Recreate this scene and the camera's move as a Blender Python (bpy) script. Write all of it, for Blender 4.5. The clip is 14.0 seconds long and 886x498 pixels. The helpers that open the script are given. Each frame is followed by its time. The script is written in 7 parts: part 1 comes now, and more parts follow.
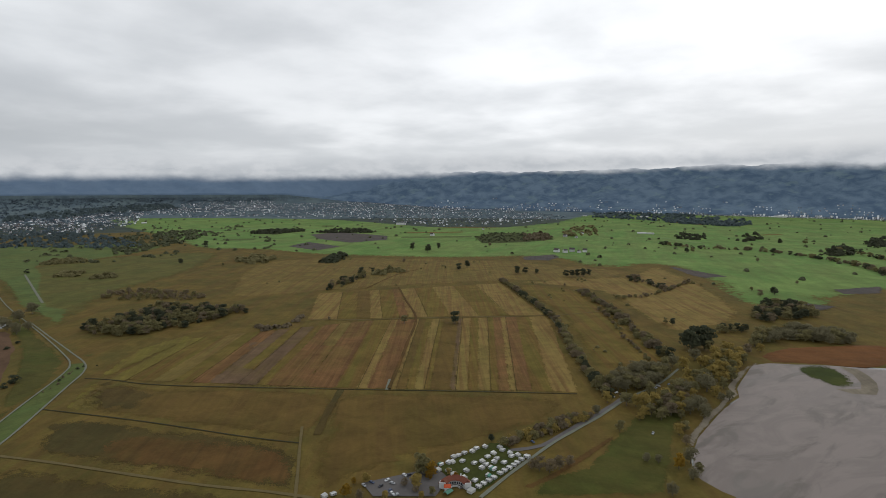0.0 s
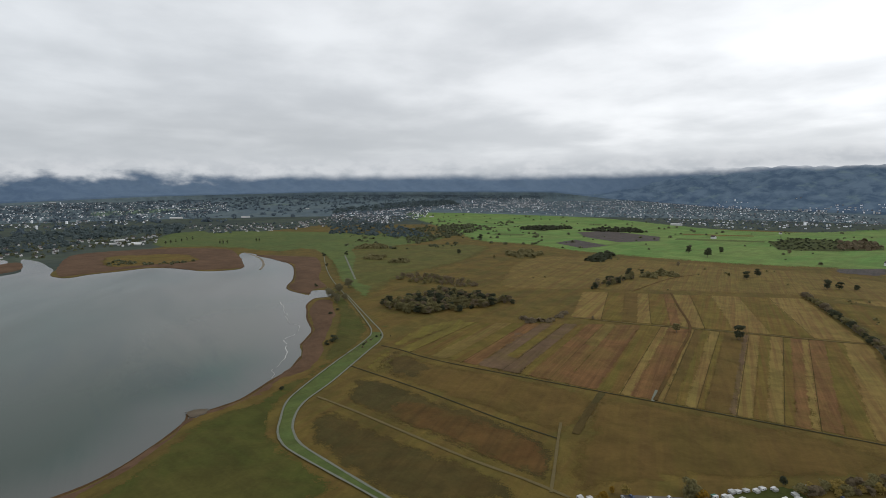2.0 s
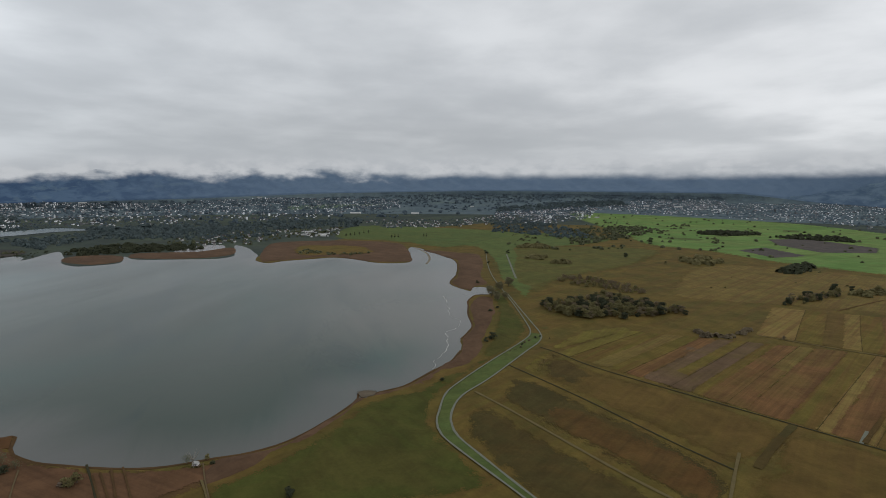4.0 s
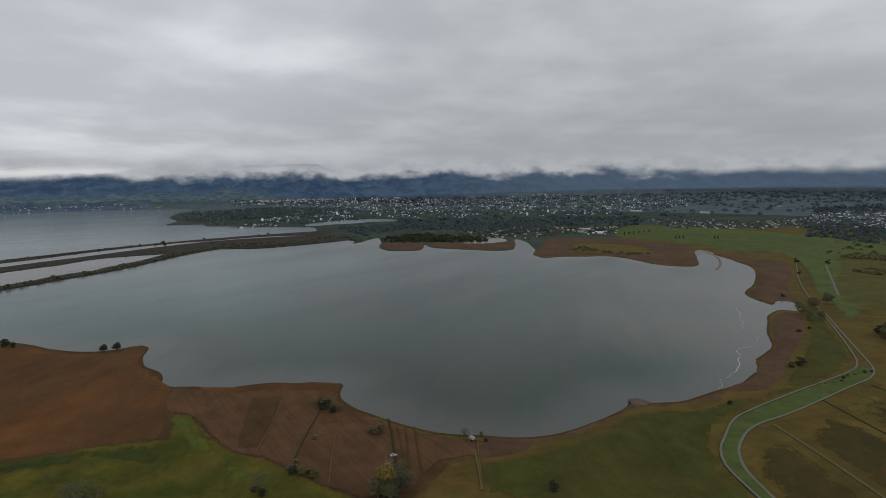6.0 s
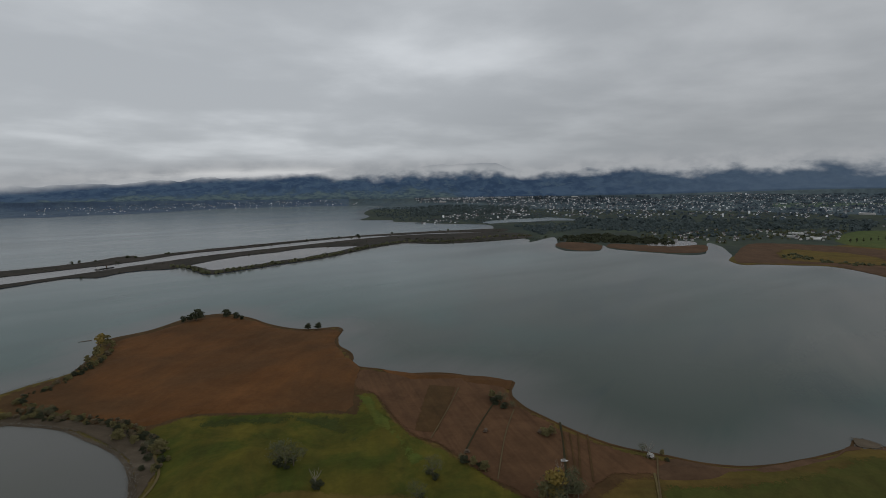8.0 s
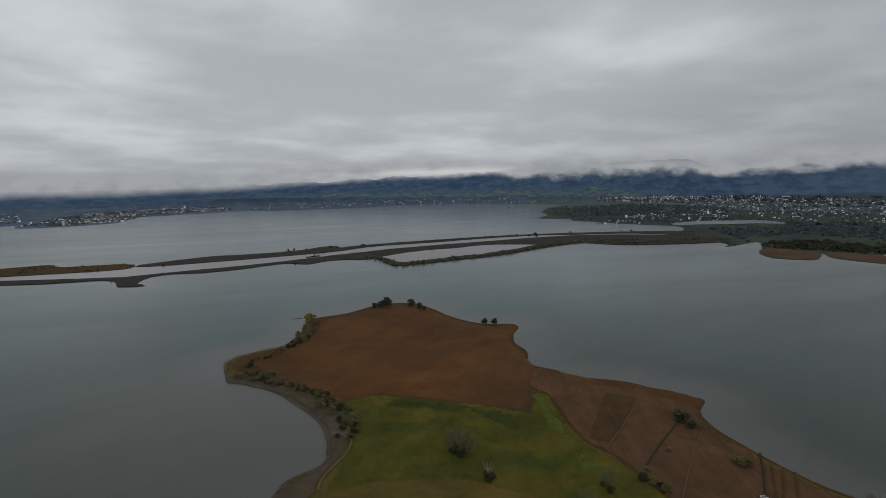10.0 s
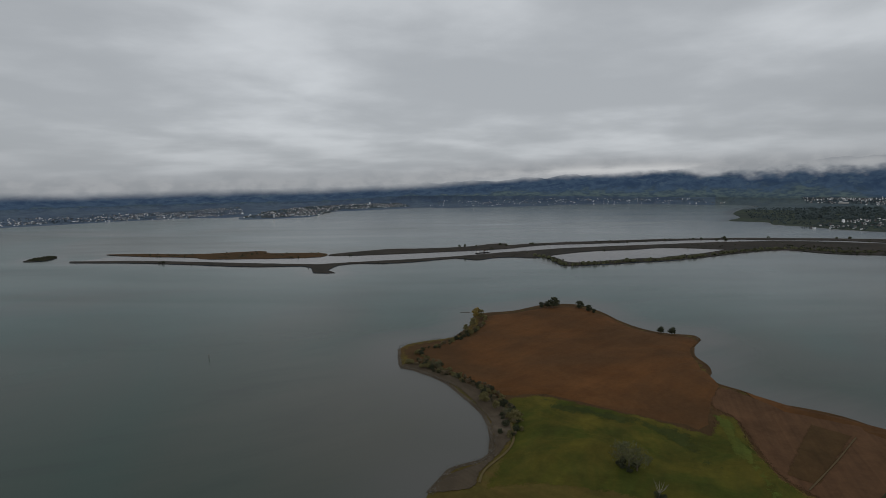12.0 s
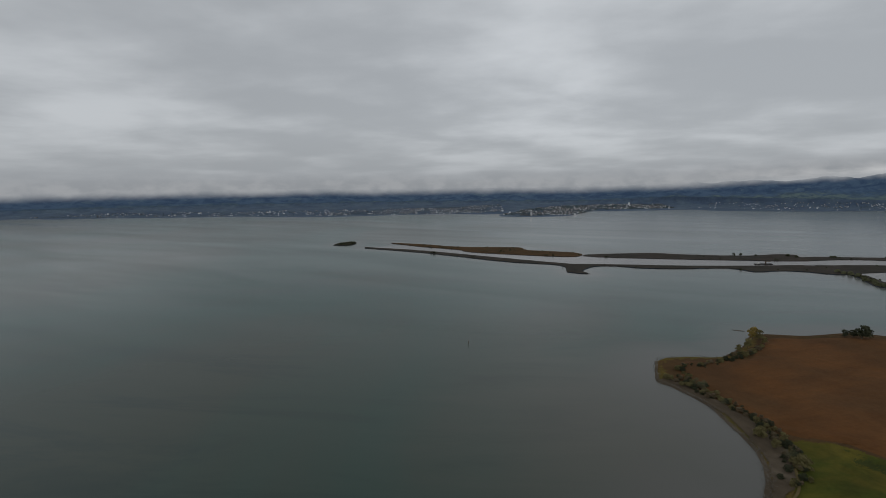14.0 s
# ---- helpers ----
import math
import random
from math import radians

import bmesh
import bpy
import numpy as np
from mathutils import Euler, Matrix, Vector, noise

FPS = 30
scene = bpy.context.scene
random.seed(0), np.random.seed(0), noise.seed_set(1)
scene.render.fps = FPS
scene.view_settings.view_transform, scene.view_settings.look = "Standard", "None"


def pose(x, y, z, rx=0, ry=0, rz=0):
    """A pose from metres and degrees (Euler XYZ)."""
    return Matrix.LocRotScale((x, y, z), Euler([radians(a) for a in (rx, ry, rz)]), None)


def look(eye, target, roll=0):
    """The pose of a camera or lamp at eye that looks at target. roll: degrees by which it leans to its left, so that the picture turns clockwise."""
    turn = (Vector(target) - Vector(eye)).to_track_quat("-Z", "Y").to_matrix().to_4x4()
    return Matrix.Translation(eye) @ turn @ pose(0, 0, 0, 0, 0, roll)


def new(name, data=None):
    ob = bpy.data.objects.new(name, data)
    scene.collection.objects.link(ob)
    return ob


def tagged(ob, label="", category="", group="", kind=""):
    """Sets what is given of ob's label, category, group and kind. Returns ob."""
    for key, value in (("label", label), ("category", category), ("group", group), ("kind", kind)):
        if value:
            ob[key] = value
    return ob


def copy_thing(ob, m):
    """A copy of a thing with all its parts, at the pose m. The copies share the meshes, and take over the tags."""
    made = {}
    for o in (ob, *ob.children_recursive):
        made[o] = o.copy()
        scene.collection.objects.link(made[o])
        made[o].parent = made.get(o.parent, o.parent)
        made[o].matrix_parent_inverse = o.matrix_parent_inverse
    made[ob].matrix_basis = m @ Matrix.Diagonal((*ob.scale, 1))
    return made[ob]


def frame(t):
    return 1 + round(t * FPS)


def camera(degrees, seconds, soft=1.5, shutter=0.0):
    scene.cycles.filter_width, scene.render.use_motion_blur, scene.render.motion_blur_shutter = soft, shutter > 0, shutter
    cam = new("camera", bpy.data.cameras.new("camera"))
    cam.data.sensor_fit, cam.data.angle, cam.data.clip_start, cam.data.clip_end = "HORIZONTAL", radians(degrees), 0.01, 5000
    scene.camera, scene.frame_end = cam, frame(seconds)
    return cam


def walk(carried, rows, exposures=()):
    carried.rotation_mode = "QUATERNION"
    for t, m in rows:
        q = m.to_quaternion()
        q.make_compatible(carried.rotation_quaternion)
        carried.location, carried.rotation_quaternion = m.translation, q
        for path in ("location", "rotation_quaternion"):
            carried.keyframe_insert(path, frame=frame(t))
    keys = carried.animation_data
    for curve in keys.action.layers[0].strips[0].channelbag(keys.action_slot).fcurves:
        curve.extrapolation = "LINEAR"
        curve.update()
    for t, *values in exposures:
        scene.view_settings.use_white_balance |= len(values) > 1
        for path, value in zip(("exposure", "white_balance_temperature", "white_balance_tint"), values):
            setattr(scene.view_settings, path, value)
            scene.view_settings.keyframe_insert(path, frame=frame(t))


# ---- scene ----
cam = camera(78.31, 14.0, soft=0.65)
# seconds, eye, yaw to the left, pitch, roll
PATH = [
    (0, (0.00, 0.00, 212.46), 0.000, -6.421, 0.096),
    (0.5, (-0.16, 1.11, 211.72), 5.710, -6.493, 0.125),
    (1, (-0.62, 1.85, 211.06), 8.907, -6.521, 0.053),
    (1.5, (-2.95, 4.88, 209.65), 18.460, -6.563, 0.077),
    (2, (-4.06, 6.08, 209.69), 27.591, -6.638, 0.011),
    (2.5, (-4.26, 5.91, 209.54), 28.859, -6.639, 0.007),
    (2.7, (-4.27, 5.92, 209.52), 30.699, -6.719, 0.060),
    (4.8, (-7.62, 6.81, 211.32), 53.299, -6.993, 0.267),
    (5, (-7.64, 6.76, 211.32), 55.817, -7.089, 0.136),
    (5.5, (-9.29, 6.62, 211.30), 65.926, -7.197, 0.050),
    (6, (-10.69, 7.67, 210.54), 73.179, -7.257, -0.004),
    (6.5, (-11.01, 7.52, 210.90), 75.268, -7.324, -0.066),
    (7, (-13.32, 5.94, 210.50), 82.844, -7.363, -0.112),
    (7.5, (-14.32, 6.40, 210.01), 89.332, -7.392, -0.215),
    (7.7, (-14.35, 6.41, 210.02), 90.244, -7.366, -0.222),
    (9.8, (-14.78, 3.21, 210.47), 107.470, -7.554, -0.600),
    (10, (-14.78, 3.21, 210.46), 110.140, -7.454, -0.484),
    (10.5, (-16.60, 2.28, 210.12), 118.992, -7.471, -0.611),
    (11, (-17.56, 2.95, 209.62), 121.793, -7.485, -0.662),
    (11.5, (-17.63, 2.87, 209.71), 121.704, -7.499, -0.614),
    (12, (-17.77, 0.14, 208.84), 127.867, -7.433, -0.566),
    (12.5, (-20.15, -2.62, 207.62), 137.039, -7.339, -0.613),
    (13, (-20.71, -1.87, 207.41), 138.767, -7.305, -0.603),
    (13.5, (-19.08, -2.08, 207.96), 141.073, -7.283, -0.597),
    (14, (-15.45, -5.34, 209.30), 154.263, -7.272, -0.506),
]

walk(cam, [(t, pose(*eye, 90 + pitch, 0, yaw) @ pose(0, 0, 0, 0, 0, roll)) for t, eye, yaw, pitch, roll in PATH],
     [(0, 0.08), (0.5, 0.22), (1.5, 0.22), (2.5, 0.08), (5.0, -0.22), (7.0, -0.54), (11.0, -0.67), (14.0, -0.74)])

HEIGHT = 210.0  # eye over the lake
CLOUD = 1.05  # radiance of the cloud deck


# ---- node helpers ----
def tree_of(owner):
    owner.use_nodes = True
    nt = owner.node_tree
    nt.nodes.clear()
    return nt


def put(nt, kind, **values):
    """A node; keys that name inputs are values or sockets, other keys are attributes."""
    node = nt.nodes.new(kind)
    for key, value in values.items():
        if key.startswith("in_"):
            sock = node.inputs[int(key[3:])] if key[3:].isdigit() else node.inputs[key[3:].replace("_", " ")]
            if isinstance(value, bpy.types.NodeSocket):
                nt.links.new(value, sock)
            else:
                sock.default_value = value
        elif key == "operation":
            node.operation = value
        elif key == "data_type":
            node.data_type = value
        elif key == "blend_type":
            node.blend_type = value
        elif key == "sky_type":
            node.sky_type = value
        elif key == "vector_type":
            node.vector_type = value
    return node


def math_node(nt, op, a, b=0.0, c=0.0):
    return put(nt, "ShaderNodeMath", operation=op, in_0=a, in_1=b, in_2=c).outputs[0]


def blend(nt, fac, a, b, mode="MIX"):
    node = nt.nodes.new("ShaderNodeMix")
    node.data_type, node.blend_type = "RGBA", mode
    for sock, value in ((node.inputs[0], fac), (node.inputs[6], a), (node.inputs[7], b)):
        if isinstance(value, bpy.types.NodeSocket):
            nt.links.new(value, sock)
        else:
            sock.default_value = value if not isinstance(value, tuple) or len(value) == 4 else (*value, 1)
    return node.outputs[2]


def ramp(nt, fac, lo, hi):
    """A smooth step from lo to hi."""
    node = nt.nodes.new("ShaderNodeMapRange")
    node.interpolation_type = "SMOOTHSTEP"
    nt.links.new(fac, node.inputs[0])
    node.inputs[1].default_value, node.inputs[2].default_value = lo, hi
    return node.outputs[0]


def noise_at(nt, where, scale, detail=4.0, rough=0.55, warp=0.0):
    return put(nt, "ShaderNodeTexNoise", in_Vector=where, in_Scale=scale, in_Detail=detail, in_Roughness=rough, in_Distortion=warp).outputs[0]


def stretched(nt, where, sx, sy, sz=1.0, turn=0.0, move=(0, 0, 0)):
    a = put(nt, "ShaderNodeMapping", in_Vector=where, in_Rotation=(0, 0, turn), in_Location=move).outputs[0]
    return put(nt, "ShaderNodeMapping", in_Vector=a, in_Scale=(sx, sy, sz)).outputs[0]


# ---- world: a closed deck of cloud, brighter to the south-east ----
world = bpy.data.worlds.new("overcast")
scene.world = world
nt = tree_of(world)
way = put(nt, "ShaderNodeTexCoord").outputs["Generated"]
part_xyz = put(nt, "ShaderNodeSeparateXYZ", in_0=way)
dx, dy, dz = part_xyz.outputs
# the deck seen from below: it runs together towards the horizon
over = math_node(nt, "ADD", math_node(nt, "MAXIMUM", dz, 0.0), 0.15)
deck = put(nt, "ShaderNodeCombineXYZ", in_0=math_node(nt, "DIVIDE", dx, over), in_1=math_node(nt, "DIVIDE", dy, over), in_2=math_node(nt, "MULTIPLY", dz, 3.0)).outputs[0]
big = noise_at(nt, deck, 0.45, 3, 0.5, 0.15)
fine = noise_at(nt, stretched(nt, deck, 1, 1, 1, 0.6, (7, 3, 0)), 1.25, 6, 0.5, 0.1)
both = math_node(nt, "ADD", math_node(nt, "MULTIPLY", big, 0.52), math_node(nt, "MULTIPLY", fine, 0.48))
tone = ramp(nt, both, 0.38, 0.63)
grey = blend(nt, tone, (0.62, 0.63, 0.645), (0.875, 0.88, 0.89))
# the side of the hidden sun
side = math_node(nt, "ADD", math_node(nt, "MULTIPLY", dx, 0.6), math_node(nt, "MULTIPLY", dy, 0.8))
glow = ramp(nt, side, -0.6, 1.0)
grey = blend(nt, glow, blend(nt, 1.0, grey, (0.97, 0.985, 1.0), "MULTIPLY"), blend(nt, 1.0, grey, (1.10, 1.09, 1.085), "MULTIPLY"))
# a heavier stretch of cloud over the valley
heavy = ramp(nt, math_node(nt, "ADD", math_node(nt, "MULTIPLY", dx, -0.643), math_node(nt, "MULTIPLY", dy, 0.766)), 0.6, 1.0)
grey = blend(nt, heavy, grey, blend(nt, 1.0, grey, (0.82, 0.82, 0.82), "MULTIPLY"))
# thinner cloud over the lake
thin = ramp(nt, put(nt, "ShaderNodeVectorMath", operation="DOT_PRODUCT", in_0=way, in_1=(-0.85, -0.52, 0.0)).outputs["Value"], 0.5, 1.0)
grey = blend(nt, thin, grey, blend(nt, 1.0, grey, (1.12, 1.12, 1.12), "MULTIPLY"))
# darker cloud low over the mountains
east = put(nt, "ShaderNodeVectorMath", operation="DOT_PRODUCT", in_0=way, in_1=(-0.88, 0.47, 0.0)).outputs["Value"]
dark_low = math_node(nt, "MULTIPLY", ramp(nt, east, 0.72, 0.97), math_node(nt, "SUBTRACT", 1.0, ramp(nt, dz, 0.06, 0.2)))
grey = blend(nt, dark_low, grey, blend(nt, 1.0, grey, (0.74, 0.745, 0.75), "MULTIPLY"))
# thick haze low down
low = math_node(nt, "ADD", math_node(nt, "MULTIPLY", ramp(nt, dz, -0.03, 0.10), 0.72), math_node(nt, "MULTIPLY", tone, 0.28))
grey = blend(nt, low, (0.50, 0.52, 0.545), grey)
grey = blend(nt, 1.0, grey, (0.975, 1.0, 1.022), "MULTIPLY")
sky = put(nt, "ShaderNodeTexSky", sky_type="NISHITA")
sky.sun_disc, sky.sun_elevation, sky.sun_rotation = False, radians(28), radians(36)
cover = blend(nt, 0.97, blend(nt, 1.0, sky.outputs[0], (0.1, 0.1, 0.1), "MULTIPLY"), grey)
bg = put(nt, "ShaderNodeBackground", in_Color=cover, in_Strength=CLOUD)
nt.links.new(bg.outputs[0], put(nt, "ShaderNodeOutputWorld").inputs[0])

sun = new("sun", bpy.data.lights.new("sun", "SUN"))
sun.data.energy, sun.data.angle, sun.data.color = 0.3, radians(25), (1, 0.97, 0.92)
sun.matrix_world = look((600, 800, 600), (0, 0, 0))


# ---- materials ----
def surface(name, rough=0.95, spec=0.2):
    """A new material: its tree, its Principled node and the world place of the shaded point."""
    mat = bpy.data.materials.new(name)
    nt = tree_of(mat)
    bsdf = put(nt, "ShaderNodeBsdfPrincipled", in_Roughness=rough)
    bsdf.inputs["Specular IOR Level"].default_value = spec
    nt.links.new(bsdf.outputs[0], put(nt, "ShaderNodeOutputMaterial").inputs[0])
    return mat, nt, bsdf, put(nt, "ShaderNodeNewGeometry").outputs["Position"]


def bumped(nt, bsdf, height, strength, distance):
    b = put(nt, "ShaderNodeBump", in_Strength=strength, in_Distance=distance, in_Height=height)
    nt.links.new(b.outputs[0], bsdf.inputs["Normal"])


def margin(nt, bsdf, at):
    """Ground cover thins out raggedly where the attribute "bare" rises to 1."""
    rim = put(nt, "ShaderNodeAttribute")
    rim.attribute_name = "bare"
    bare = rim.outputs["Fac"]
    rag = math_node(nt, "ADD", math_node(nt, "MULTIPLY", noise_at(nt, at, 0.07, 3, 0.6), 0.5), math_node(nt, "MULTIPLY", noise_at(nt, at, 0.8, 3, 0.6), 0.5))
    swing = math_node(nt, "MULTIPLY", math_node(nt, "MULTIPLY", bare, math_node(nt, "SUBTRACT", 1.0, bare)), 12.0)
    gone = math_node(nt, "GREATER_THAN", math_node(nt, "ADD", bare, math_node(nt, "MULTIPLY", math_node(nt, "SUBTRACT", rag, 0.5), swing)), 0.5)
    mixer = put(nt, "ShaderNodeMixShader", in_0=gone, in_1=bsdf.outputs[0], in_2=put(nt, "ShaderNodeBsdfTransparent").outputs[0])
    nt.links.new(mixer.outputs[0], [n for n in nt.nodes if n.bl_idname == "ShaderNodeOutputMaterial"][0].inputs[0])


def meadow(name, a, b, c, turn=0.0, grain=0.35, stripe=0.0, width=9.0, patch=0.012, relief=0.35, rough=0.5):
    """Grass and stubble: two colours in patches, a third in mown streaks along one direction."""
    mat, nt, bsdf, at = surface(name, 1.0, 0.1)
    broad = noise_at(nt, at, patch, 5, 0.62, 0.6)
    col = blend(nt, ramp(nt, broad, 0.38, 0.62), a, b)
    streak = noise_at(nt, stretched(nt, at, 1.0 / width, 0.004, 1, turn), 1.0, 4, 0.65, 0.2)
    col = blend(nt, math_node(nt, "MULTIPLY", ramp(nt, streak, 0.42, 0.64), stripe), col, c)
    swath = noise_at(nt, stretched(nt, at, 3.2 / width, 0.008, 1, turn, (40, 9, 0)), 1.0, 3, 0.55, 0.15)
    tuft = noise_at(nt, at, grain, 5, 0.7)
    tone = math_node(nt, "ADD", math_node(nt, "MULTIPLY", tuft, 0.9 * rough), math_node(nt, "ADD", math_node(nt, "MULTIPLY", swath, 0.8 * stripe), 1.0 - 0.45 * rough - 0.4 * stripe))
    mottle = ramp(nt, noise_at(nt, at, patch * 2.7, 4, 0.65, 0.8), 0.25, 0.75)
    tone = math_node(nt, "MULTIPLY", tone, math_node(nt, "ADD", math_node(nt, "MULTIPLY", mottle, 0.36), 0.82))
    col = blend(nt, 1.0, col, put(nt, "ShaderNodeCombineColor", in_0=tone, in_1=tone, in_2=tone).outputs[0], "MULTIPLY")
    nt.links.new(col, bsdf.inputs["Base Color"])
    bumped(nt, bsdf, tuft, relief, 1.0)
    margin(nt, bsdf, at)
    return mat


def plain(name, col, rough=0.8, vary=0.25, scale=0.5, per_object=0.0, per_island=0.0, metal=0.0):
    """A single colour with grain, and with a drift from object to object or from piece to piece."""
    mat, nt, bsdf, at = surface(name, rough, 0.3 if rough < 0.8 else 0.08)
    bsdf.inputs["Metallic"].default_value = metal
    tone = math_node(nt, "ADD", math_node(nt, "MULTIPLY", noise_at(nt, at, scale, 4, 0.65), 2 * vary), 1 - vary)
    if per_object:
        r = put(nt, "ShaderNodeObjectInfo").outputs["Random"]
        tone = math_node(nt, "MULTIPLY", tone, math_node(nt, "ADD", math_node(nt, "MULTIPLY", r, 2 * per_object), 1 - per_object))
    if per_island:
        r = put(nt, "ShaderNodeNewGeometry").outputs["Random Per Island"]
        tone = math_node(nt, "MULTIPLY", tone, math_node(nt, "ADD", math_node(nt, "MULTIPLY", r, 2 * per_island), 1 - per_island))
    grey = put(nt, "ShaderNodeCombineColor", in_0=tone, in_1=tone, in_2=tone).outputs[0]
    nt.links.new(blend(nt, 1.0, col, grey, "MULTIPLY"), bsdf.inputs["Base Color"])
    return mat


def leaves(name, a, b):
    """Foliage: clump by clump and tree by tree between two colours."""
    mat, nt, bsdf, at = surface(name, 0.9, 0.15)
    island = put(nt, "ShaderNodeNewGeometry").outputs["Random Per Island"]
    ob = put(nt, "ShaderNodeObjectInfo").outputs["Random"]
    place = ramp(nt, noise_at(nt, at, 0.11, 2, 0.5), 0.3, 0.7)
    fac = math_node(nt, "ADD", math_node(nt, "MULTIPLY", island, 0.35), math_node(nt, "ADD", math_node(nt, "MULTIPLY", ob, 0.3), math_node(nt, "MULTIPLY", place, 0.35)))
    col = blend(nt, fac, a, b)
    nt.links.new(col, bsdf.inputs["Base Color"])
    through_leaf = put(nt, "ShaderNodeBsdfTranslucent", in_Color=col)
    mixer = put(nt, "ShaderNodeMixShader", in_0=0.5, in_1=bsdf.outputs[0], in_2=through_leaf.outputs[0])
    nt.links.new(mixer.outputs[0], [n for n in nt.nodes if n.bl_idname == "ShaderNodeOutputMaterial"][0].inputs[0])
    return mat


OLIVE_LOW = meadow("low_meadow", (0.092, 0.064, 0.017), (0.112, 0.072, 0.02), (0.088, 0.05, 0.018), -0.1, stripe=0.35, width=14)
MEADOW = meadow("wet_meadow", (0.118, 0.083, 0.021), (0.086, 0.07, 0.018), (0.102, 0.058, 0.02), 0.0, stripe=0.45, width=16)
OLIVE = meadow("olive_meadow", (0.104, 0.082, 0.018), (0.13, 0.092, 0.022), (0.116, 0.064, 0.02), 0.0, stripe=0.7)
TAN = meadow("tan_stubble", (0.185, 0.128, 0.04), (0.158, 0.118, 0.034), (0.138, 0.08, 0.028), 0.0, stripe=0.75)
RUST = meadow("rust_stubble", (0.15, 0.078, 0.03), (0.125, 0.078, 0.025), (0.105, 0.054, 0.022), 0.0, stripe=0.75)
REED_PALE = meadow("pale_reed", (0.108, 0.064, 0.037), (0.088, 0.052, 0.030), (0.078, 0.046, 0.027), 1.7, grain=0.3, stripe=0.35, width=26, patch=0.008, relief=0.3, rough=0.6)
BANKGRASS = meadow("bank_grass", (0.072, 0.1, 0.03), (0.084, 0.102, 0.03), (0.068, 0.08, 0.025), 0.4, stripe=0.4)
RUST_LOW = meadow("rust_rough", (0.105, 0.056, 0.018), (0.08, 0.05, 0.015), (0.055, 0.036, 0.013), -0.1, stripe=0.45, width=10)
MAUVE = meadow("mauve_stubble", (0.118, 0.075, 0.042), (0.110, 0.075, 0.032), (0.092, 0.058, 0.032), 0.0, stripe=0.6)
GOLD = meadow("gold_meadow", (0.14, 0.112, 0.023), (0.12, 0.10, 0.022), (0.115, 0.08, 0.024), -0.25, stripe=0.6)
UMBER = meadow("dark_stubble", (0.058, 0.047, 0.015), (0.075, 0.052, 0.016), (0.06, 0.04, 0.014), -0.1, stripe=0.4, width=12)
GREEN = meadow("green_pasture", (0.098, 0.178, 0.044), (0.13, 0.192, 0.052), (0.118, 0.15, 0.046), 0.3, stripe=0.6, width=60, patch=0.004)
OLIVEGREEN = meadow("olive_green_meadow", (0.082, 0.083, 0.022), (0.098, 0.088, 0.024), (0.082, 0.066, 0.02), 0.2, stripe=0.45, width=24)
STRAW = meadow("straw_meadow", (0.145, 0.104, 0.03), (0.122, 0.092, 0.026), (0.118, 0.07, 0.024), 0.0, stripe=0.7)
DYKEGREEN = meadow("dyke_pasture", (0.076, 0.108, 0.032), (0.092, 0.112, 0.032), (0.078, 0.09, 0.027), 0.4, stripe=0.4, width=20)
GRASS = meadow("shore_grass", (0.058, 0.064, 0.014), (0.07, 0.064, 0.016), (0.052, 0.046, 0.013), 1.85, stripe=0.3, width=20, patch=0.014)
LUSH = meadow("lush_grass", (0.05, 0.062, 0.01), (0.104, 0.088, 0.014), (0.055, 0.046, 0.012), 1.5, stripe=0.3, width=24, patch=0.016)
FRESH = meadow("fresh_grass", (0.078, 0.098, 0.018), (0.094, 0.1, 0.018), (0.07, 0.08, 0.016), 1.3, stripe=0.3, width=14, patch=0.02)
GREEN_LIGHT = meadow("light_pasture", (0.135, 0.2, 0.066), (0.118, 0.188, 0.058), (0.12, 0.155, 0.054), 0.3, stripe=0.4, width=30, patch=0.008)
DARKGRASS = meadow("dark_grass", (0.038, 0.05, 0.012), (0.05, 0.056, 0.013), (0.036, 0.04, 0.011), 1.2, stripe=0.3, patch=0.02)
REED = meadow("reed", (0.132, 0.058, 0.020), (0.091, 0.047, 0.020), (0.086, 0.044, 0.019), 1.7, grain=0.3, stripe=0.35, width=26, patch=0.005, relief=0.3, rough=0.55)
REEDCUT = meadow("cut_reed", (0.118, 0.062, 0.032), (0.098, 0.053, 0.027), (0.082, 0.045, 0.024), 1.25, stripe=0.6, width=10)
REEDDARK = meadow("dark_reed", (0.085, 0.048, 0.02), (0.07, 0.042, 0.018), (0.064, 0.038, 0.018), 1.25, stripe=0.4)
DAMGRASS = meadow("dam_scrub", (0.05, 0.042, 0.034), (0.038, 0.036, 0.03), (0.062, 0.052, 0.043), 0.6, stripe=0.4, patch=0.01)
EARTH = meadow("ploughed_earth", (0.07, 0.062, 0.056), (0.085, 0.07, 0.06), (0.06, 0.052, 0.048), 0.2, stripe=0.5)
PLAIN = meadow("wooded_plain", (0.038, 0.05, 0.042), (0.056, 0.07, 0.048), (0.042, 0.05, 0.044), 0.1, grain=0.05, stripe=0.6, width=60, patch=0.005)
# far ground: blue haze is painted into the next three colours
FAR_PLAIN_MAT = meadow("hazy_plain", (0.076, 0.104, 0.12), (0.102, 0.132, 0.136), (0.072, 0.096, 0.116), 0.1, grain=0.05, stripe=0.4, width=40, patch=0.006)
FAR_GREEN = meadow("hazy_meadow", (0.088, 0.125, 0.088), (0.105, 0.145, 0.095), (0.08, 0.11, 0.085), 0.2, grain=0.05, stripe=0.5, width=60, patch=0.005)
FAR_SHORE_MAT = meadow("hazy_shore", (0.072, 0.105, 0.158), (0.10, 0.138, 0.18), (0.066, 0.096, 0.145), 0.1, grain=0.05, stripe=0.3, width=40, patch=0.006)
